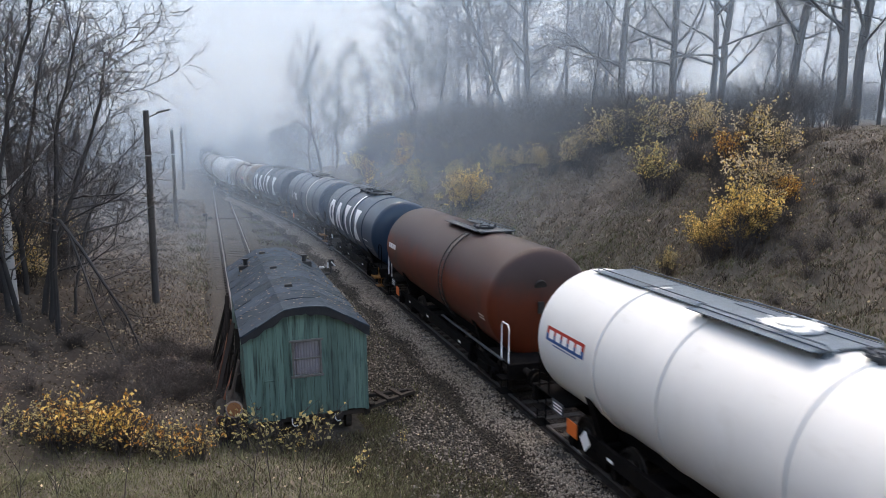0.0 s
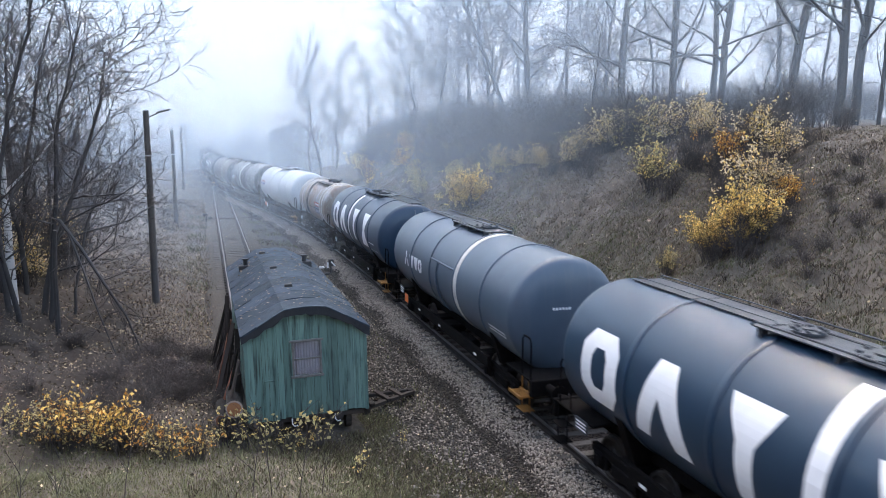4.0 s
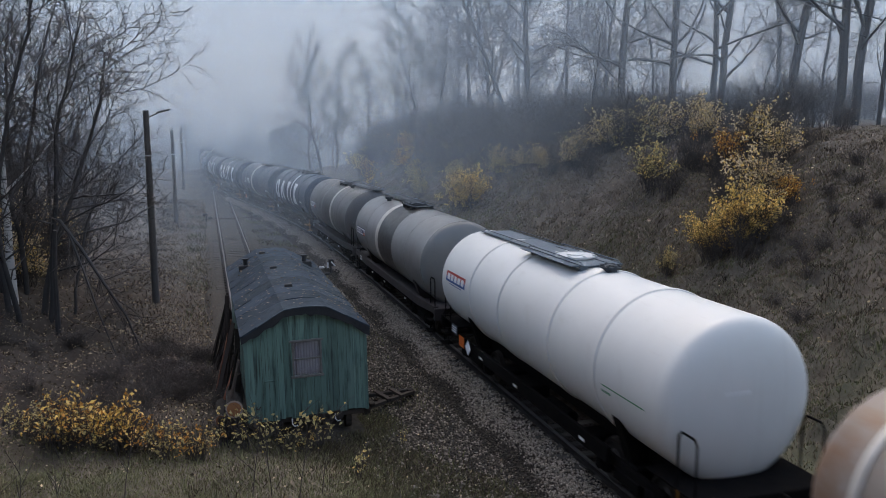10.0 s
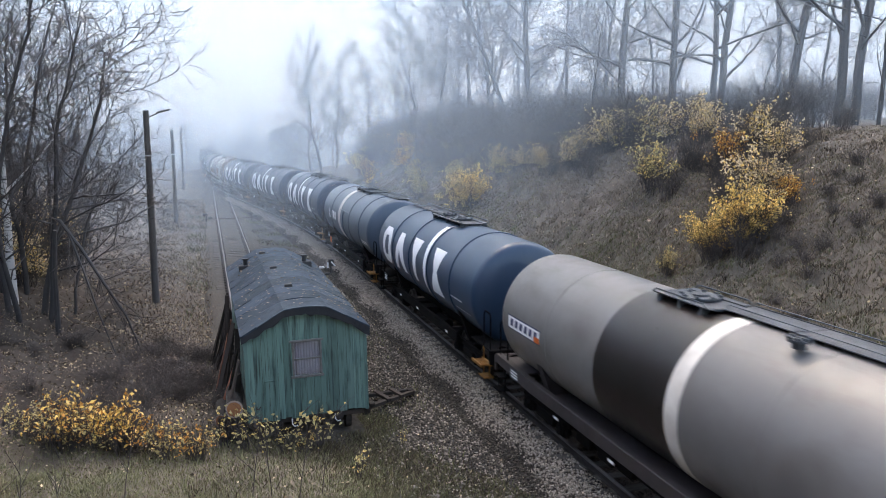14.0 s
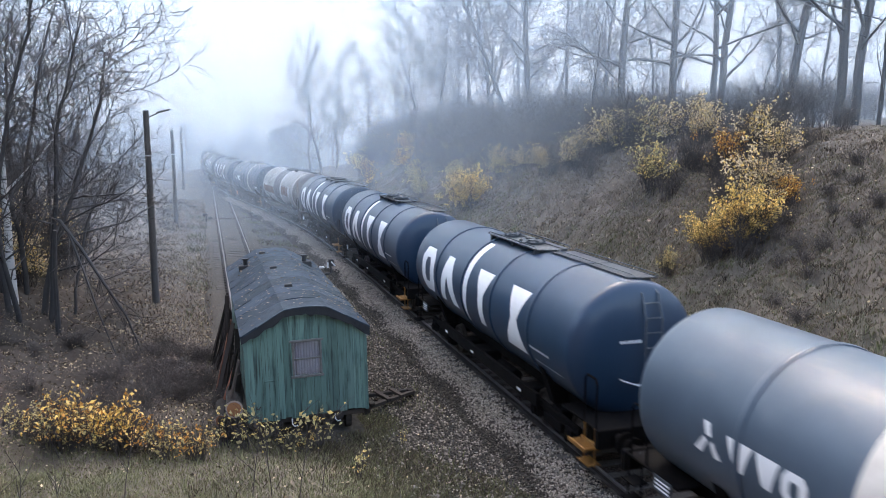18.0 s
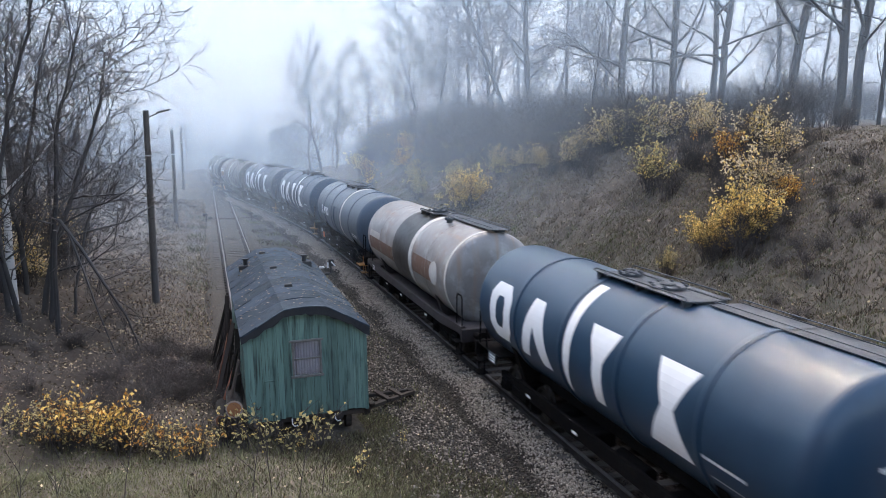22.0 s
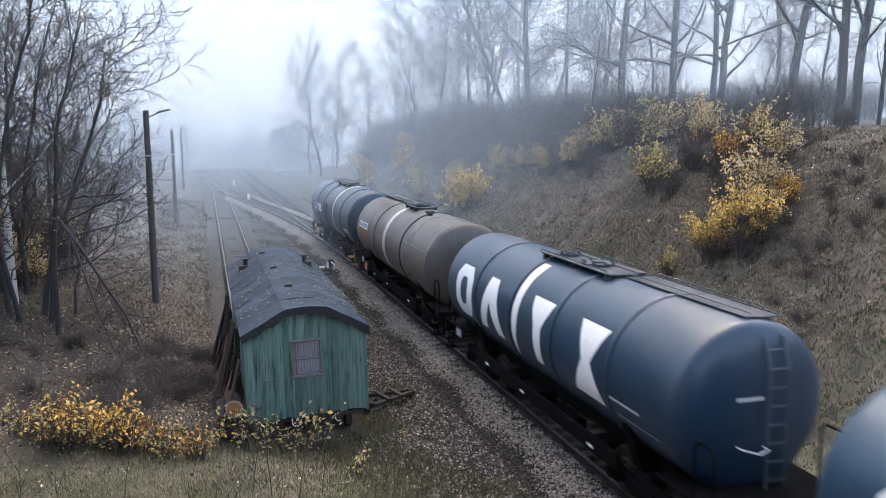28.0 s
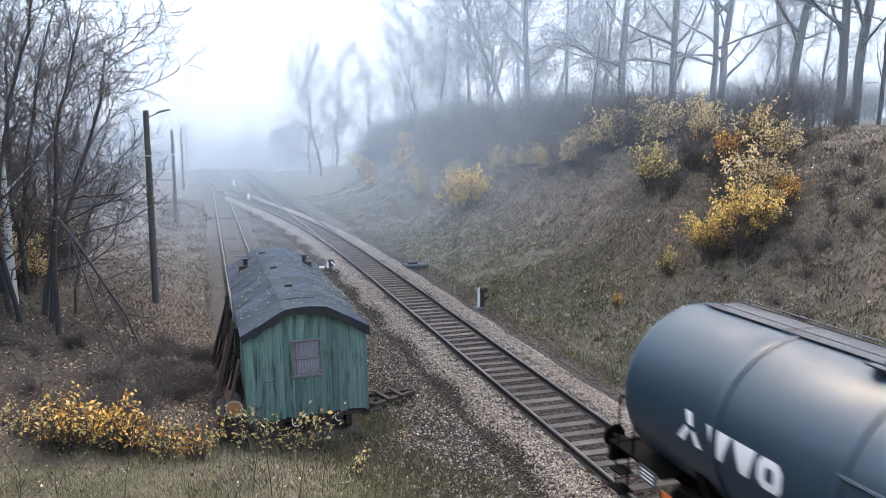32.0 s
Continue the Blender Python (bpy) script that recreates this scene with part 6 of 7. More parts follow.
# bearing, distance, which tree, lean, turn, size
FOGGY_TREES = [(21.3, 66.0, 0, -3, 210, 1.1), (19.6, 68.0, 1, 2, 330, 1.15), (20.6, 72.0, 2, 0, 20, 1.15), (17.9, 72.0, 0, -4, 60, 1.05), (16.6, 76.0, 2, -3, 140, 1.0), (18.6, 80.0, 1, 0, 75, 1.15), (23.4, 76.0, 1, 2, 255, 1.15), (25.4, 74.0, 2, 0, 30, 1.1), (28.5, 72.0, 0, 3, 10, 1.0), (14.6, 92.0, 0, 1, 310, 0.95), (12.3, 102.0, 1, 0, 130, 0.9), (9.0, 120.0, 2, 0, 240, 1.3), (10.1, 124.0, 0, 0, 20, 1.35), (8.2, 130.0, 1, 0, 190, 1.2), (33.0, 80.0, 1, 0, 200, 0.9), (41.5, 80.0, 1, 0, 300, 0.9), (15.6, 84.0, 2, 2, 85, 0.95)]
for bearing, d, k, lean, turn, size in FOGGY_TREES:
    far = 1.45 if d < 100 else 1.0
    x, y = at_bearing(bearing, d * far)
    stand_tree(BUSHY[k], x, y, "broad bare tree with dense twigs in the haze", lean, 0, turn, size * far)
rng = random.Random(77)
for i in range(10):
    bearing = rng.uniform(13, 46.5)
    d = rng.uniform(46, 92)
    x, y = at_bearing(bearing, d)
    if x < 21:
        continue
    stand_tree(SLIM[i % 3], x, y, "slender bare sapling among the trees", rng.uniform(-5, 5), 0, rng.uniform(0, 360), rng.uniform(0.7, 1.1), group="saplings on the bank")

# beyond the bend of the line, in the fog
for i, (x, y) in enumerate(((-8, 120), (-11, 95), (-9, 140), (-14, 160), (-5, 175), (26, 150), (30, 135), (34, 120), (22, 190), (8, 260), (-2, 250), (16, 240), (-12, 210))):
    stand_tree(TALL[i % 5], x, y, "bare tree far off in the fog", 0, 0, i * 67, 0.62 + 0.1 * (i % 3), group="trees in the fog")

# the wood that closes the cutting, far off
rng = random.Random(23)
for i in range(16):
    x, y = -30 + i * 5 + rng.uniform(-2, 2), rng.uniform(182, 198)
    stand_tree(BUSHY[i % 3], x, y, "bare tree of the far wood in fog", 0, 0, i * 53, rng.uniform(0.55, 0.85), group="trees of the far wood")

# the clump of trees by the poles
CLUMP = [tree_data(200 + i, (11.5, 10.5, 9.5, 12)[i], (0.115, 0.10, 0.085, 0.105)[i], (17, 10, 7), 0.18, 0.10, (30, 66), 0.045, fine=1.0) for i in range(4)]
for x, y, k, lean, toward, turn, size in ((-5.6, 32.0, 0, 7, -10, 0, 1.1), (-5.2, 31.5, 1, 8, -10, 90, 1.1), (-6.4, 31.0, 3, 4, 0, 200, 1.1), (-6.0, 30.4, 2, 3, 0, 320, 1.2), (-7.2, 33.5, 2, -6, 0, 30, 1.0), (-6.6, 35.0, 0, 5, -40, 130, 1.0), (-9.0, 43.0, 3, 4, 0, 310, 1.0), (-9.5, 30.0, 3, 0, 0, 150, 0.9), (-8.6, 58.0, 0, 3, 0, 15, 1.0), (-9.6, 78.0, 3, 2, 0, 215, 1.0), (-4.6, 33.2, 2, 18, -5, 240, 0.8), (-8.2, 34.0, 1, 6, 0, 60, 1.15), (-7.6, 37.5, 3, 9, 0, 285, 1.05), (-10.5, 38.0, 0, 4, 0, 100, 1.1), (-6.9, 41.0, 1, 10, 0, 20, 0.95)):
    stand_tree(CLUMP[k], x, y, "dense bare tree with many fine twigs", lean, toward, turn, size, group="trees by the poles")


def birch(x, y):
    M["birch_bark"] = mat("white_birch_bark", (0.62, 0.60, 0.57), (0.48, 0.46, 0.44), rough=0.8, scale=2, bump=0.3, bscale=20, streak=((0.05, 0.045, 0.04), (2.5, 2.5, 9.0), 0.56, 0.64))
    w = Wood(301)
    w.limb((0, 0, -0.4), Vector((0, 0, 1)), 13, 0.17, 0, 3, 0.014, 0.05, (14, 8, 5), (30, 55), 0.35)
    t = thing("birch_tree", "slender white-barked birch at the wood's edge", "tree", at=pose(x, y, h(x, y)))
    part("trunk", w.trunk, M["birch_bark"], t, smooth=True)
    part("crown", w.crown, M["twig"], t)


birch(-6.62, 32.6)


def fallen_tree():
    """A broken trunk that hangs down from the clump to the ground."""
    t = thing("fallen_tree", "broken dead branch hanging down to the ground", "fallen tree")
    w = Wood(311)
    a = Vector((-4.35, 29.2, 4.05))
    b = Vector((-1.9, 28.2, h(-1.9, 28.2)))
    mid = a.lerp(b, 0.5) + Vector((0.05, 0, 0.22))
    w.trunk.tube([a + Vector((-0.35, 0.2, 0.10)), a, a.lerp(mid, 0.5) + Vector((0, 0, 0.10)), mid, mid.lerp(b, 0.5) + Vector((0.12, 0, 0.05)), b], [0.035, 0.062, 0.055, 0.05, 0.04, 0.022], 8)
    w.trunk.tube([a.lerp(mid, 0.2), a.lerp(b, 0.35) + Vector((-0.15, -0.3, 0.0)), a.lerp(b, 0.6) + Vector((-0.35, -0.4, -0.25)), b + Vector((-0.75, -0.5, 0.0))], [0.045, 0.04, 0.032, 0.018], 6)
    for i in range(30):
        f = w.rng.uniform(0.1, 0.95)
        o = a.lerp(mid, f * 2) if f < 0.5 else mid.lerp(b, f * 2 - 1)
        w.limb(o, Vector((w.rng.uniform(-0.5, 0.5), w.rng.uniform(-0.6, 0.3), w.rng.uniform(-1, 0.1))).normalized(), w.rng.uniform(0.6, 1.7), 0.022, 2, 3, 0.2, -0.04, (4, 4, 4), (30, 60), 0.2)
    w.trunk.tube([(-4.8, 30.2, h(-4.8, 30.2) - 0.2), (-4.75, 30.0, 2.0), (-4.55, 29.4, 3.7)], [0.10, 0.085, 0.065], 8)
    part("trunk", w.trunk, M["bark"], t, smooth=True)
    part("crown", w.crown, M["twig"], t)


fallen_tree()


# ---- shrubs ----
def shrub_data(seed, hgt, width, stems, leaves, leaf_size, mats, twiggy=True):
    """A many-stemmed shrub, with its leaves as a second mesh."""
    w = Wood(seed)
    rng = w.rng
    for i in range(stems):
        a = rng.uniform(0, 2 * math.pi)
        lean = rng.uniform(0.05, 1.0) * width / hgt * 0.55
        d = Vector((math.cos(a) * lean, math.sin(a) * lean, 1)).normalized()
        w.limb((rng.gauss(0, width * 0.10), rng.gauss(0, width * 0.10), -0.15), d, hgt * rng.uniform(0.6, 1.05), 0.016, 2, 3, 0.13, 0.02, (0, 0, 8), (22, 55), 0.22)
    crown = w.crown.data("branch_frame", M["twig"])
    leaf = None
    if leaves:
        rs = np.random.RandomState(seed)
        tips = np.array([tuple(p) for p in w.tips if p.z > hgt * 0.22])
        hub = tips[rs.randint(0, len(tips), max(6, leaves // 45))]
        near = np.min(np.linalg.norm(tips[:, None] - hub[None], axis=2), axis=1)
        tips = tips[near < np.quantile(near, 0.55)]
        pick = tips[rs.randint(0, len(tips), leaves)] + rs.normal(0, 0.06, (leaves, 3))
        leaf = raw("foliage", leaf_cloud(pick, leaf_size, rs), 4, mats, (rs.uniform(0, 1, leaves) < 0.25).astype(int) if isinstance(mats, (list, tuple)) else None)
    return crown, leaf


def stand_shrub(data, x, y, label, turn=0.0, size=1.0, group="", name="shrub", sink=0.0):
    t = thing(name, label, "shrub", group, at=pose(x, y, h(x, y) - sink, 0, 0, turn))
    t.scale = (size, size, size)
    part("branch_frame", data[0], None, t)
    if data[1]:
        part("foliage", data[1], None, t)
    return t


def joined_shrubs(spots, label, category):
    """Many leafless shrubs nobody could count, as one object. spots: which shrub, x, y, turn, size."""
    co, fa, base = [], [], 0
    for data, x, y, turn, size in spots:
        me = data[0]
        v = np.empty(len(me.vertices) * 3)
        me.vertices.foreach_get("co", v)
        v = v.reshape(-1, 3) * size
        c, s = math.cos(radians(turn)), math.sin(radians(turn))
        co.append(np.stack([v[:, 0] * c - v[:, 1] * s + x, v[:, 0] * s + v[:, 1] * c + y, v[:, 2] + h(x, y)], 1))
        q = np.empty(len(me.loops), np.int32)
        me.loops.foreach_get("vertex_index", q)
        fa.append(q + base)
        base += len(me.vertices)
    me = bpy.data.meshes.new("thicket")
    fa = np.concatenate(fa)
    me.vertices.add(base)
    me.vertices.foreach_set("co", np.concatenate(co).astype(np.float32).ravel())
    me.loops.add(len(fa))
    me.loops.foreach_set("vertex_index", fa)
    me.polygons.add(len(fa) // 4)
    me.polygons.foreach_set("loop_start", np.arange(0, len(fa), 4, dtype=np.int32))
    me.materials.append(M["twig"])
    me.update(calc_edges=True)
    tagged(part("thicket", me, None), label, category, kind="stuff")


BARE = [shrub_data(430 + i, 3.2, 3.6, 46, 50, 0.09, M["leaf_fallen"]) for i in range(3)]
YEL = [shrub_data(400 + i, 2.5, 2.9, 44, 2900, 0.09, [M["leaf_yellow"], M["leaf_pale"]]) for i in range(2)]
PAL = [shrub_data(410 + i, 2.5, 2.9, 44, 1300, 0.09, [M["leaf_pale"], M["leaf_yellow"]]) for i in range(2)]
GOLD = [shrub_data(405, 2.6, 3.0, 40, 2200, 0.092, [M["leaf_cream"], M["leaf_yellow"]])]
ORA = [shrub_data(420, 2.2, 2.0, 28, 950, 0.088, [M["leaf_orange"], M["leaf_yellow"]])]
for data, x, y, turn, size, label in (
        (YEL[0], 18.95, 23.45, 0, 1.0, "broad shrub with bright yellow autumn leaves"), (YEL[1], 18.35, 24.05, 130, 0.8, "broad shrub with bright yellow autumn leaves"), (GOLD[0], 20.80, 25.2, 80, 1.0, "shrub with pale golden autumn leaves"), (GOLD[0], 20.1, 24.2, 210, 0.7, "shrub with pale golden autumn leaves"), (BARE[0], 18.4, 22.7, 80, 0.55, "brown leafless shrub among yellow ones"), (BARE[2], 17.7, 23.4, 10, 0.5, "brown leafless shrub among yellow ones"), (YEL[0], 19.30, 22.95, 210, 0.75, "broad shrub with bright yellow autumn leaves"), (ORA[0], 21.30, 24.0, 300, 0.45, "shrub with golden yellow autumn leaves"), (BARE[1], 19.10, 22.95, 10, 0.6, "brown leafless shrub among yellow ones"), (BARE[2], 20.80, 24.75, 80, 0.75, "brown leafless shrub among yellow ones"),
        (ORA[0], 22.6, 29.4, 30, 1.0, "shrub with orange-tinged autumn leaves"), (ORA[0], 21.0, 23.4, 170, 0.62, "small shrub with orange-yellow leaves"),
        (PAL[0], 21.2, 32.6, 0, 1.05, "shrub with pale yellow-green leaves"), (PAL[1], 24.0, 41.6, 50, 1.05, "thin shrub with pale yellow leaves"),
        (PAL[0], 22.6, 44.0, 120, 0.85, "thin shrub with pale yellow leaves"), (YEL[0], 17.6, 48.8, 200, 1.2, "rounded shrub with dull yellow leaves"), (YEL[1], 17.2, 49.4, 40, 1.15, "rounded shrub with dull yellow leaves"),
        (PAL[0], 24.9, 38.6, 300, 1.05, "shrub with pale yellow leaves at the bank's top"),
        (PAL[1], 20.2, 50.2, 90, 0.75, "thin shrub with a few pale leaves"), (PAL[0], 17.1, 25.3, 220, 0.42, "low shrub with pale green leaves"),
        (ORA[0], 14.9, 25.2, 40, 0.30, "tiny sapling with yellow leaves"), (PAL[1], 18.3, 53.0, 20, 0.7, "thin shrub with dull leaves"), (ORA[0], 18.4, 85.0, 20, 1.2, "shrub with dull orange leaves in the haze"), (YEL[1], 19.4, 92.0, 120, 1.3, "shrub with dull yellow leaves in the haze"), (ORA[0], 17.4, 78.0, 220, 0.8, "shrub with dull orange leaves in the haze"), (ORA[0], 22.0, 70.0, 60, 1.1, "shrub with dull orange leaves in the haze"), (YEL[0], 24.5, 78.0, 60, 0.9, "shrub with dull yellow leaves in the haze"), (ORA[0], 25.0, 88.0, 160, 1.3, "shrub with dull orange leaves in the haze"), (ORA[0], 20.0, 74.0, 200, 1.3, "shrub with dull orange leaves in the haze"), (PAL[0], 18.5, 66.0, 100, 1.0, "shrub with dull green leaves in the haze"), (PAL[1], 19.6, 58.0, 10, 0.9, "shrub with dull green leaves in the haze"), (PAL[1], 17.8, 61.5, 190, 0.8, "shrub with dull green leaves in the haze"), (ORA[0], 21.5, 80.0, 20, 1.5, "shrub with dull orange leaves in the haze")):
    stand_shrub(data, x, y, label, turn, size, "leafy shrubs on the bank")
SPARSE = [shrub_data(470 + i, 2.5, 3.0, 44, 1250, 0.095, [M["leaf_cream"], M["leaf_yellow"]]) for i in range(2)]
for i, (x, y, size) in enumerate(((23.6, 41.6, 1.1), (25.0, 38.0, 1.05), (24.7, 30.2, 1.0), (25.4, 34.6, 0.9), (21.2, 45.0, 0.8), (22.0, 43.0, 0.85), (22.7, 43.4, 0.9), (24.5, 41.0, 1.0), (21.4, 48.6, 0.7), (23.6, 27.2, 0.8), (26.1, 36.4, 1.0), (21.3, 53.0, 0.75), (22.4, 66.0, 0.9), (22.8, 74.0, 0.9))):
    stand_shrub(SPARSE[i % 2], x, y, "straggly shrub with cream and pale yellow leaves", i * 77, size, "leafy shrubs on the bank")
for i, (x, y, size) in enumerate(((-7.6, 41, 0.8), (-9.2, 46, 1.0), (-6.8, 47, 0.7), (-8.8, 37, 0.8), (-7.8, 53, 0.9), (-10.4, 42, 1.0), (-6.3, 38.5, 0.55), (-8.0, 36.5, 1.2), (-9.4, 37.5, 1.3), (-6.9, 36.2, 1.0), (-7.4, 44.0, 1.2))):
    stand_shrub(SPARSE[i % 2], x, y, "straggly shrub with few yellow leaves by the poles", i * 61, size, "leafy shrubs by the poles")
rng = random.Random(52)
for i in range(36):
    x, y = rng.uniform(20.5, 27.5), rng.uniform(26, 56)
    stand_shrub(BARE[i % 3], x, y, "low brown leafless thicket on the bank", rng.uniform(0, 360), rng.uniform(0.4, 0.75), "thickets on the bank")
for i in range(30):
    b = stand_shrub(BARE[i % 3], rng.uniform(16.5, 24), rng.uniform(16.5, 23.5), "low dark bramble on the bank", rng.uniform(0, 360), rng.uniform(0.18, 0.36), "brambles on the bank")
    b.scale.z *= 0.6
rng = random.Random(9)
for i in range(60):
    x, y = at_bearing(rng.uniform(13, 43), rng.uniform(46, 68))
    if x < 22.5:
        x = rng.uniform(23, 30)
    stand_shrub(BARE[i % 3], x, y, "leafless brown shrub in the undergrowth", rng.uniform(0, 360), rng.uniform(0.75, 1.15), "bare shrubs on the bank")
joined_shrubs([(BARE[i % 3], rng.uniform(20.5, 30), rng.uniform(58, 108), rng.uniform(0, 360), rng.uniform(1.0, 1.6)) for i in range(54)], "leafless undergrowth of the bank in the haze", "undergrowth")
for i in range(18):
    x, y = rng.uniform(-14, -5.8), rng.uniform(37, 60)
    stand_shrub(BARE[i % 3], x, y, "leafless brown shrub under the trees", rng.uniform(0, 360), rng.uniform(0.6, 1.15), "bare shrubs by the poles")
joined_shrubs([(BARE[i % 3], *at_bearing(25 + 0.5 * i + rng.uniform(-1, 1), rng.uniform(72, 98)), rng.uniform(0, 360), rng.uniform(1.0, 1.6)) for i in range(54)], "leafless brush on the plateau behind the trees", "undergrowth")
joined_shrubs([(BARE[i % 3], rng.uniform(-16, -6.5), rng.uniform(60, 110), rng.uniform(0, 360), rng.uniform(0.6, 1.15)) for i in range(22)], "leafless undergrowth behind the lamp poles", "undergrowth")
joined_shrubs([(BARE[i % 3], -34 + i * 2.5 + rng.uniform(-1, 1), rng.uniform(178, 192), rng.uniform(0, 360), rng.uniform(1.7, 2.8)) for i in range(34)], "dense leafless bushes of the far wood in fog", "undergrowth")

# big-leaved plants in front
FRONT = [shrub_data(450, 1.5, 1.15, 10, 88, 0.095, [M["leaf_orange"], M["leaf_yellow"]]), shrub_data(451, 1.5, 1.15, 10, 78, 0.095, [M["leaf_yellow"], M["leaf_orange"]]), shrub_data(455, 1.15, 0.9, 7, 70, 0.095, [M["leaf_pale"], M["leaf_yellow"]])]
rng = random.Random(31)
for i in range(50):
    f = 0.11 + rng.choice((0.13, 0.2, 0.26, 0.27, 0.33, 0.36, 0.42, 0.5, 0.58, 0.68, 0.8)) + rng.gauss(0, 0.035)
    x = -4.95 + 5.2 * f + rng.gauss(0, 0.12)
    y = 16.9 - 0.70 * x + rng.uniform(-0.3, 2.6) * (1.05 - f)
    full = 1 - 0.75 * min(1, abs(f - 0.40) / 0.55)
    k = 2 if rng.random() < 0.32 + 0.4 * (f > 0.7) else 0 if rng.random() < 0.85 - 0.35 * f else 1
    stand_shrub(FRONT[k], x, y, "low plant with large yellow autumn leaves" if k < 2 else "low plant with pale yellow-green leaves", rng.uniform(0, 360), rng.uniform(0.45, 0.75) + 0.42 * full * rng.random(), "yellow-leaved plants")
for x, y, s in ((-4.3, 20.0, 0.6), (-4.7, 20.9, 0.7), (-4.1, 21.2, 0.5), (-4.6, 19.7, 0.4), (0.9, 17.5, 0.9), (1.3, 17.3, 1.0), (1.7, 17.0, 0.85), (2.45, 17.2, 1.15), (2.1, 16.9, 0.7), (0.4, 17.9, 0.9), (2.95, 14.9, 0.7), (4.6, 17.3, 0.35)):
    stand_shrub(FRONT[2], x, y, "thin young plant with pale yellow-green leaves", x * 90, s, "young plants in front")


def bare_stalks():
    """Leafless saplings close to the camera."""
    for i, (x, y, hh) in enumerate(((-3.4, 14.2, 1.5), (-3.0, 13.9, 1.3), (-1.35, 13.6, 2.0), (0.75, 13.2, 1.6), (1.1, 13.3, 1.7), (1.55, 13.1, 1.25), (2.0, 13.4, 1.0), (-2.5, 14.4, 0.9))):
        w = Wood(500 + i)
        w.limb((0, 0, -0.1), Vector((0.06, 0, 1)), hh, 0.010, 2, 3, 0.06, 0.03, (0, 0, 4), (20, 45), 0.3, 0.3)
        t = tagged(part("sapling", w.crown, M["twig"], at=pose(x, y, h(x, y))), "thin leafless dark sapling in the grass", "sapling", "bare saplings")


bare_stalks()
rng = random.Random(41)
for i in range(60):
    x, y = rng.uniform(-7.5, 0.2), rng.uniform(21.0, 31)
    if i > 20:
        x, y = rng.gauss(-1.2, 0.7), rng.gauss(24, 1.8)
    b = stand_shrub(BARE[i % 3], x, y, "tangle of dark leafless brambles on the slope", rng.uniform(0, 360), rng.uniform(0.25, 0.5), "brambles by the hut")
    b.scale.z *= rng.uniform(0.30, 0.6)


# ---- grass, fallen leaves, stones ----
def scatter(n, x0, x1, y0, y1, rs, keep):
    x, y = rs.uniform(x0, x1, n), rs.uniform(y0, y1, n)
    ok = keep(x, y, rs.uniform(0, 1, n))
    return x[ok], y[ok]


def patch(x, y, sc=0.35, ph=0.0):
    return 0.5 + 0.25 * (np.sin(x * sc * 2.1 + ph) * np.sin(y * sc * 1.7 + 2 * ph) + np.sin((x + y) * sc * 1.1 + 3 + ph))


def clear_of_rails(x, y, m=2.3):
    return (np.abs(x - route_x(y)) > m) & (np.abs(x - main_x(y)) > m) & ~((np.abs(x - siding_x(y)) < 1.4) & (y > 14))


def not_hut(x, y):
    return ~((x > 1.05) & (x < 3.9) & (y > 18.3) & (y < 27.3))


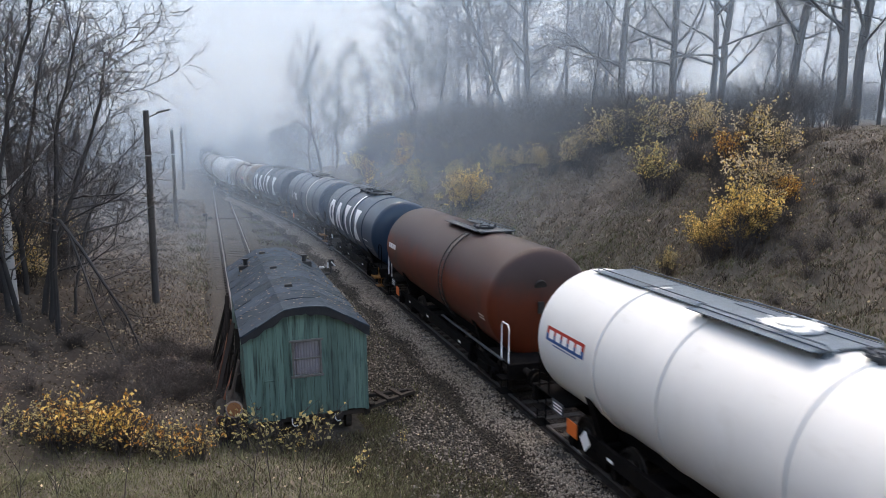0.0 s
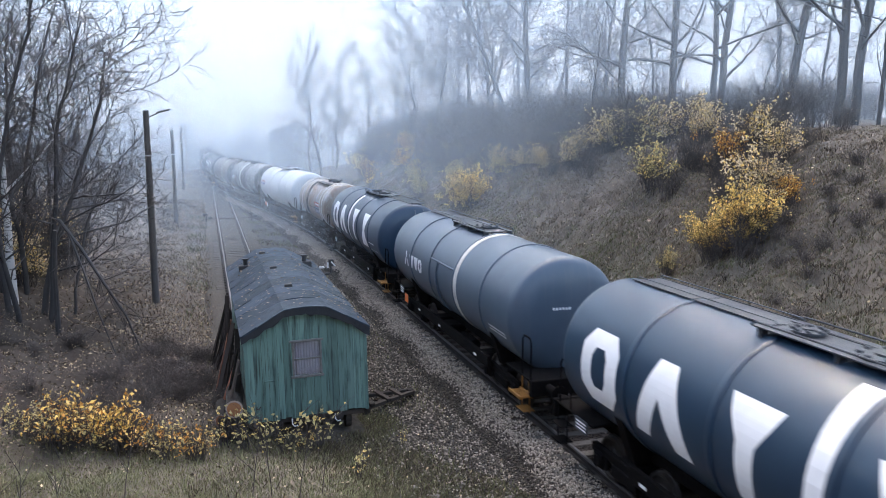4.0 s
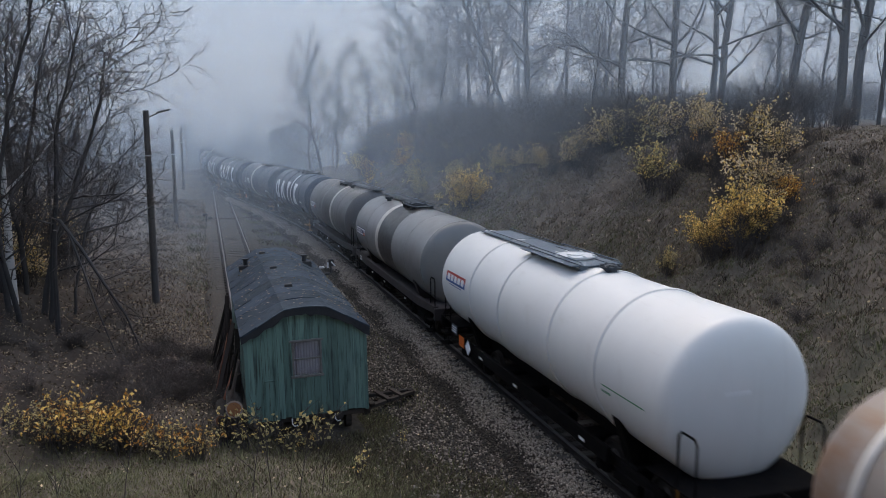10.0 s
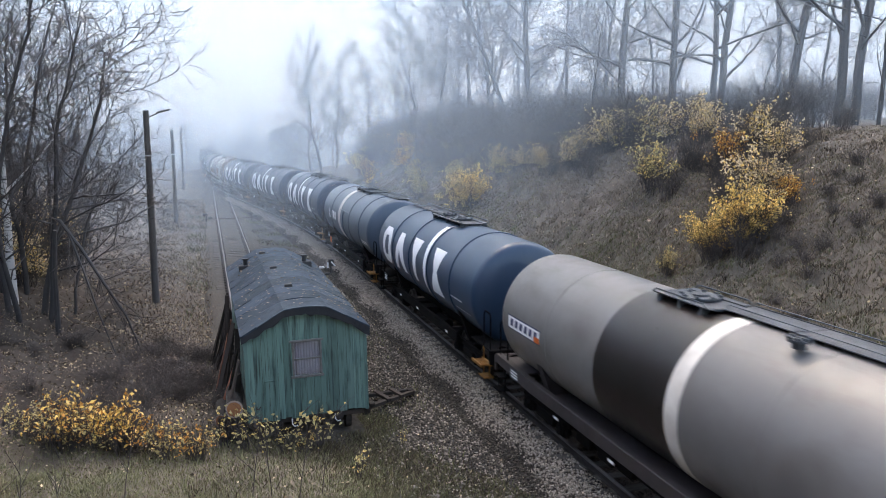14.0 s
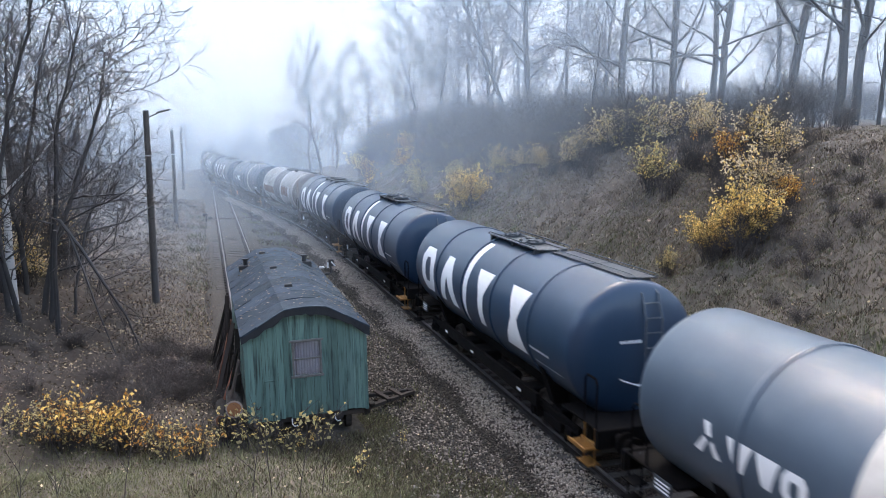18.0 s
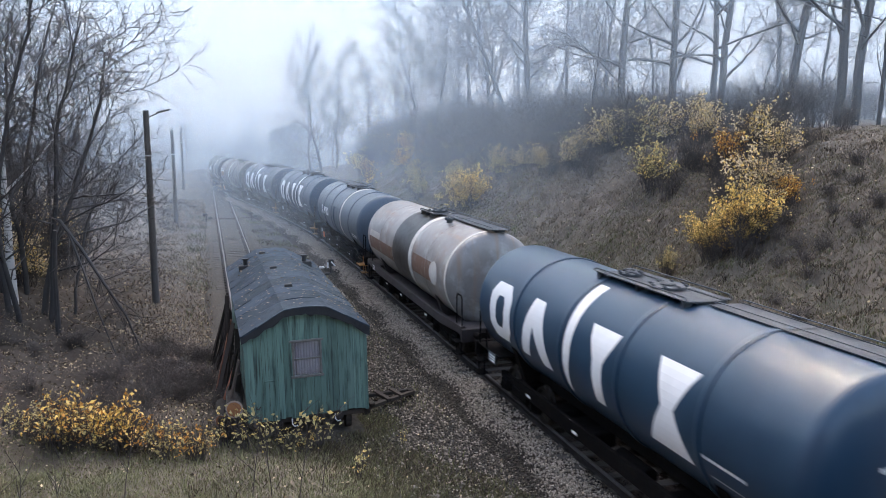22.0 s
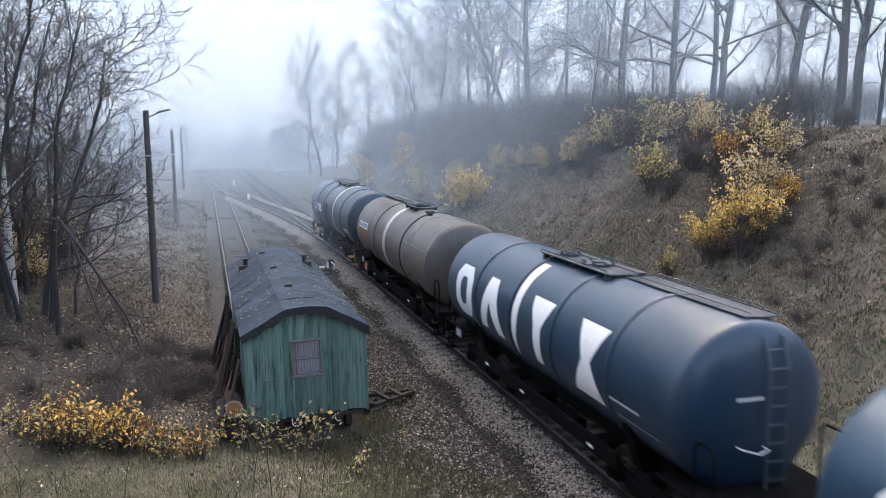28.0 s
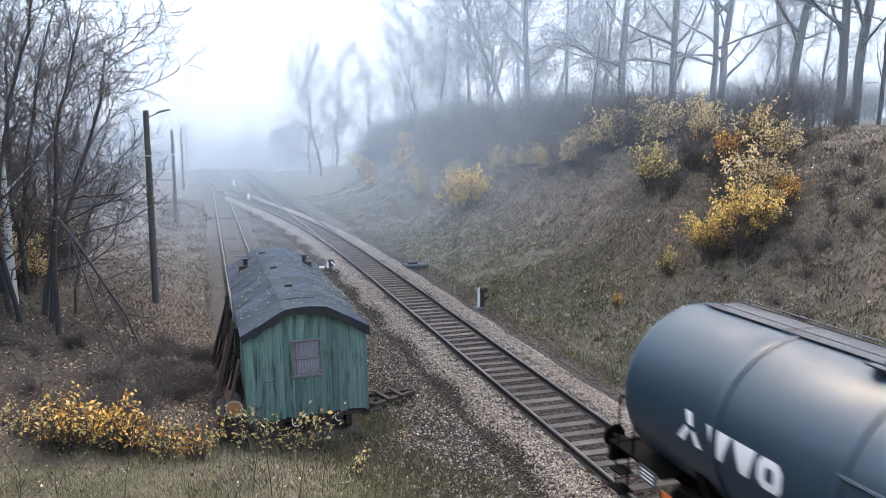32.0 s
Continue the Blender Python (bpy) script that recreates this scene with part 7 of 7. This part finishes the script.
def grasses():
    rs = np.random.RandomState(8)
    # far bank
    x, y = scatter(190000, 11.4, 30, 14, 90, rs, lambda x, y, r: (x > 11.6 + 0.35 * r) & (r < 0.25 + 0.9 * patch(x, y)))
    z = height(x, y)
    hg = rs.uniform(0.04, 0.13, len(x)) * (0.4 + 1.1 * patch(x, y, 0.8, 1))
    ob = part("bank_grass", raw("bank_grass", blades(x, y, z, hg, 0.017 + 0.0004 * y, rs, 0.95), 3, [M["grass"], M["grass_green"]], np.where(patch(x, y, 0.3, 2) * np.maximum(ease(22, 12.5, x), 0.8 * ease(38, 52, y)) > rs.uniform(0.05, 0.6, len(x)), 1, 0)), None)
    tagged(ob, "long withered grass on the bank", "grass", kind="stuff")
    # short turf low on the bank
    x, y = scatter(150000, 11.6, 24, 13, 34, rs, lambda x, y, r: r < 0.35 + 0.7 * patch(x, y, 1.1, 2))
    ob = part("bank_turf", raw("bank_turf", blades(x, y, height(x, y), rs.uniform(0.04, 0.13, len(x)), 0.016, rs, 0.9), 3, [M["grass"], M["mound_grass"], M["grass_green"]], rs.choice(3, len(x), p=[0.55, 0.15, 0.30])), None)
    tagged(ob, "short matted turf low on the bank", "grass", kind="stuff")
    # taller tufts
    cx, cy = scatter(5200, 11.8, 28, 15, 75, rs, lambda x, y, r: r < 0.2 + 0.9 * patch(x, y, 0.6, 5))
    k = 24
    x, y = (np.repeat(cx, k) + rs.normal(0, 0.16, len(cx) * k)), (np.repeat(cy, k) + rs.normal(0, 0.16, len(cx) * k))
    hg = np.repeat(rs.uniform(0.08, 0.24, len(cx)), k) * rs.uniform(0.5, 1.1, len(x))
    ob = part("grass_tufts", raw("grass_tufts", blades(x, y, height(x, y), hg, 0.017 + 0.0004 * y, rs, 0.9), 3, [M["grass"], M["weed"], M["grass_green"]], np.repeat(np.where(rs.uniform(0, 1, len(cx)) < 0.55 * ease(20, 13, cx), 2, (rs.uniform(0, 1, len(cx)) < 0.12).astype(int)), k)), None)
    tagged(ob, "tall dry grass tufts on the bank", "grass", kind="stuff")
    # by the poles
    x, y = scatter(85000, -16, 1.2, 19.5, 90, rs, lambda x, y, r: (r < (0.3 + 0.8 * patch(x, y, 0.5)) * (0.3 + 0.7 * ease(-4, -1.5, x)) * (0.25 + 0.75 * ease(25, 34, y))) & clear_of_rails(x, y, 1.6) & not_hut(x, y))
    ob = part("verge_grass", raw("verge_grass", blades(x, y, height(x, y), rs.uniform(0.04, 0.20, len(x)), 0.016 + 0.0003 * y, rs, 1.1), 3, [M["grass"], M["weed"]], (patch(x, y, 0.5, 2) * ease(-0.5, -3, x) > rs.uniform(0.0, 0.45, len(x))).astype(int)), None)
    tagged(ob, "withered grass and weeds along the siding", "grass", kind="stuff")
    # in front
    x, y = scatter(110000, -7, 5.2, 9, 20, rs, lambda x, y, r: (x < 5.0 - 0.9 * r) & (r < 0.45 + 0.7 * patch(x, y, 0.8)) & not_hut(x, y) & (h_fade(x, y) > r))
    ob = part("mound_grass", raw("mound_grass", blades(x, y, height(x, y), rs.uniform(0.04, 0.15, len(x)), 0.008, rs, 1.5), 3, [M["mound_grass"], M["grass_green"], M["weed"]], np.where(patch(x, y, 0.6, 1) > rs.uniform(0.1, 0.8, len(x)), 1, np.where(ease(-0.5, 3.0, x) * 0.85 > rs.uniform(0, 1, len(x)), 2, 0))), None)
    tagged(ob, "short withered grass on the mound in front", "grass", kind="stuff")
    # weeds that creep over the cinders before the hut
    x, y = scatter(44000, 1.6, 6.4, 12.5, 19.5, rs, lambda x, y, r: (x < 5.9 - 0.42 * (y - 13.5) * (y > 13.5) + 1.6 * (patch(x, y, 1.3, 2) - 0.5) - 0.5 * r + 0.9) & (r < ease(1.6, 4.2, x)) & not_hut(x, y))
    ob = part("cinder_weeds", raw("cinder_weeds", blades(x, y, height(x, y) + 0.01, rs.uniform(0.03, 0.12, len(x)), 0.011, rs, 1.1), 3, [M["grass_green"], M["weed"], M["mound_grass"]], rs.choice(3, len(x), p=[0.40, 0.42, 0.18])), None)
    tagged(ob, "moss and low weeds creeping over the cinders", "weeds", kind="stuff")
    # weeds between the lines
    x, y = scatter(26000, -0.5, 6.4, 13, 75, rs, lambda x, y, r: (patch(x, y, 0.9, 4) > 0.42 + 0.4 * r) & (np.abs(x - route_x(y)) > 2.4) & not_hut(x, y))
    ob = part("weeds", raw("weeds", blades(x, y, height(x, y) + 0.03, rs.uniform(0.05, 0.20, len(x)), 0.010 + 0.0003 * y, rs, 0.8), 3, [M["grass_green"], M["weed"]], (rs.uniform(0, 1, len(x)) < 0.4).astype(int)), None)
    tagged(ob, "sparse weeds between the railway lines", "weeds", kind="stuff")


def h_fade(x, y):
    return 0.35 + 0.65 * ease(20.5, 17.5, y)


grasses()


def fallen_leaves():
    rs = np.random.RandomState(12)
    for n, x0, x1, y0, y1, size, keep in ((24000, -9, 1, 19.5, 33, 0.055, lambda x, y, r: r < 0.25 + 0.8 * patch(x, y, 0.6, 4)), (34000, -12, 2, 12, 50, 0.062, lambda x, y, r: (r < (0.2 + 0.9 * patch(x, y, 0.9, 1)) * (0.2 + 0.8 * ease(16.5, 19.5, y)))), (15000, 11.8, 28, 16, 60, 0.075, lambda x, y, r: r < 0.15 + 0.75 * patch(x, y, 0.7, 3)), (5000, 2, 8, 11, 40, 0.055, lambda x, y, r: r < 0.8 * patch(x, y, 1.1, 5))):
        x, y = scatter(n, x0, x1, y0, y1, rs, lambda a, b, r: keep(a, b, r) & not_hut(a, b))
        c = np.stack([x, y, height(x, y) + rs.uniform(0.03, 0.12, len(x))], 1)
        tagged(part("fallen_leaves", raw("fallen_leaves", leaf_cloud(c, size, rs, 0.5), 4, [M["leaf_fallen"], M["leaf_cream"], M["weed"]], rs.choice(3, len(x), p=[0.42, 0.14, 0.44])), None), "scattered fallen autumn leaves", "fallen leaves", kind="stuff")
    # leaves on the hut's roof
    n = 420
    x, y = rs.uniform(-1.5, 1.5, n), rs.uniform(0, 9.0, n)
    z = 2.34 + 0.56 * np.where(np.abs(x) < 0.58, 1 - 0.10 * (x / 0.58) ** 2, 0.90 * (1.46 - np.abs(x)) / 0.88) + 0.118
    tagged(part("fallen_leaves", raw("roof_leaves", leaf_cloud(np.stack([x + 2.43, y + 18.25, z + x * 0.019], 1), 0.06, rs, 0.9), 4, M["leaf_fallen"]), None), "pale fallen leaves on the felt roof", "fallen leaves", kind="stuff")


fallen_leaves()


def stones(name, x, y, z, size, rs, material, label):
    """Broken stone: squashed uneven eight-cornered lumps."""
    n = len(x)
    base = np.array([(a, b, c) for c in (-1, 1) for a, b in ((-1, -1), (1, -1), (1, 1), (-1, 1))], float)
    v = base[None] * rs.uniform(0.45, 1.0, (n, 8, 3))
    ang = rs.uniform(0, 2 * np.pi, n)
    tl = rs.normal(0, 0.5, n)
    c, s = np.cos(ang)[:, None], np.sin(ang)[:, None]
    vx, vy, vz = v[..., 0] * c - v[..., 1] * s, v[..., 0] * s + v[..., 1] * c, v[..., 2] * 0.75
    vz2 = vz * np.cos(tl)[:, None] + vx * np.sin(tl)[:, None]
    vx = vx * np.cos(tl)[:, None] - vz * np.sin(tl)[:, None]
    v = np.stack([vx, vy, vz2], -1) * size[:, None, None] + np.stack([x, y, z], -1)[:, None]
    quads = np.array([(3, 2, 1, 0), (4, 5, 6, 7), (0, 1, 5, 4), (1, 2, 6, 5), (2, 3, 7, 6), (3, 0, 4, 7)])
    me = bpy.data.meshes.new(name)
    me.vertices.add(n * 8)
    me.vertices.foreach_set("co", v.astype(np.float32).ravel())
    idx = (quads[None] + (np.arange(n) * 8)[:, None, None]).astype(np.int32).ravel()
    me.loops.add(len(idx))
    me.loops.foreach_set("vertex_index", idx)
    me.polygons.add(n * 6)
    me.polygons.foreach_set("loop_start", np.arange(0, n * 24, 4, dtype=np.int32))
    me.materials.append(material)
    me.update(calc_edges=True)
    tagged(part(name, me, None), label, "ballast", kind="stuff")


def broken_stone():
    rs = np.random.RandomState(4)
    # on the bed of the line
    n = 150000
    y = 9 + 80 * rs.uniform(0, 1, n) ** 1.75
    u = rs.uniform(-2.5, 2.5, n)
    z = np.where(np.abs(u) < 1.75, np.where(np.abs(u) > 0.9, -0.145, -0.19), -0.16 - (np.abs(u) - 1.75) * 0.42)
    on_sleeper = (np.abs((y + 60) % 0.6 - 0.3) > 0.16) & (np.abs(u) < 1.3)
    keep = (np.abs(np.abs(u) - 0.7535) > 0.10) & ~(on_sleeper & (rs.uniform(0, 1, n) < 0.75))
    y, u, z = y[keep], u[keep], z[keep]
    size = rs.uniform(0.012, 0.026, len(y)) * (1 + (y - 9) / 45)
    edge = np.abs(u) + rs.normal(0, 0.10, len(u)) + 0.12 * np.sin(y * 1.3)
    pale = (edge > 0.88) & (edge < 1.95)
    for sel, m, label in ((pale, M["ballast"], "loose pale broken stone beside the rails"), (edge <= 0.88, M["ballast_brown"], "brown-stained broken stone between the rails"), (edge >= 1.95, M["ballast_dark"], "dark broken stone at the foot of the bed")):
        stones("ballast_stones", route_x(y[sel]) + u[sel], y[sel], z[sel], size[sel], rs, m, label)
    # darker stone towards the hut
    n = 44000
    y = 10 + 40 * rs.uniform(0, 1, n) ** 1.3
    x = rs.uniform(3.2, 6.9, n)
    keep = (rs.uniform(0, 1, n) < ease(3.2, 4.8, x + 0.6 * np.sin(y * 0.9))) & not_hut(x, y)
    x, y = x[keep], y[keep]
    stones("cinder_stones", x, y, height(x, y) + 0.01, rs.uniform(0.014, 0.036, len(y)), rs, M["ballast_dark"], "dark old broken stone beside the line")
    # the trodden strip at the foot of the far bank
    n = 16000
    yy = 13 + 45 * rs.uniform(0, 1, n) ** 1.3
    xx = route_x(yy) + rs.uniform(2.0, 3.6, n)
    stones("cinder_stones", xx, yy, height(xx, yy) + 0.005, rs.uniform(0.012, 0.030, n), rs, M["ballast_brown"], "brown stone strewn at the foot of the bank")
    keep = rs.uniform(0, 1, len(x)) < 0.30
    x, y = x[keep] + 0.1, y[keep] + 0.07
    stones("strewn_stones", x, y, height(x, y) + 0.02, rs.uniform(0.014, 0.034, len(y)), rs, M["ballast"], "pale stones strewn beside the line")
    # larger pale lumps at the foot of the mound
    rng = random.Random(2)
    for i in range(16):
        x, y = 4.2 + rng.gauss(0, 0.55) + i * 0.06, 13.9 + rng.gauss(0, 0.45)
        s = rng.uniform(0.07, 0.17)
        bm = bmesh.new()
        for j in range(16):
            bm.verts.new((rng.uniform(-1, 1) * s, rng.uniform(-0.7, 0.7) * s, rng.uniform(-0.3, 0.4) * s))
        bmesh.ops.convex_hull(bm, input=bm.verts)
        bmesh.ops.delete(bm, geom=[v for v in bm.verts if not v.link_faces], context="VERTS")
        g = bpy.data.meshes.new("rubble_stone")
        bm.to_mesh(g)
        bm.free()
        g.materials.append(M["rubble"])
        tagged(part("rubble_stone", g, None, at=pose(x, y, h(x, y), rng.uniform(-12, 12), rng.uniform(-12, 12), rng.uniform(0, 360))), "pale flat lump of concrete rubble", "stone", "rubble stones")


broken_stone()


def travelled(t):
    """How far the train has come by t."""
    u = (t - 16) / 16
    return 8.6707 * t + 9.323 * u ** 2 + 0.2266 * u ** 3 - 3.217


def motions():
    """The train rolls out of the fog and past the hut."""
    for w, mid in TRAIN:
        rows = []
        for i in range(65):
            t = i * 0.5
            s = mid - travelled(t)
            a, b = route(s - 4.2), route(s + 4.2)
            d = b - a
            rows.append((t, Matrix.Translation((a + b) / 2) @ Matrix.Rotation(math.atan2(d.y, d.x), 4, "Z")))
        walk(w, rows)


motions()
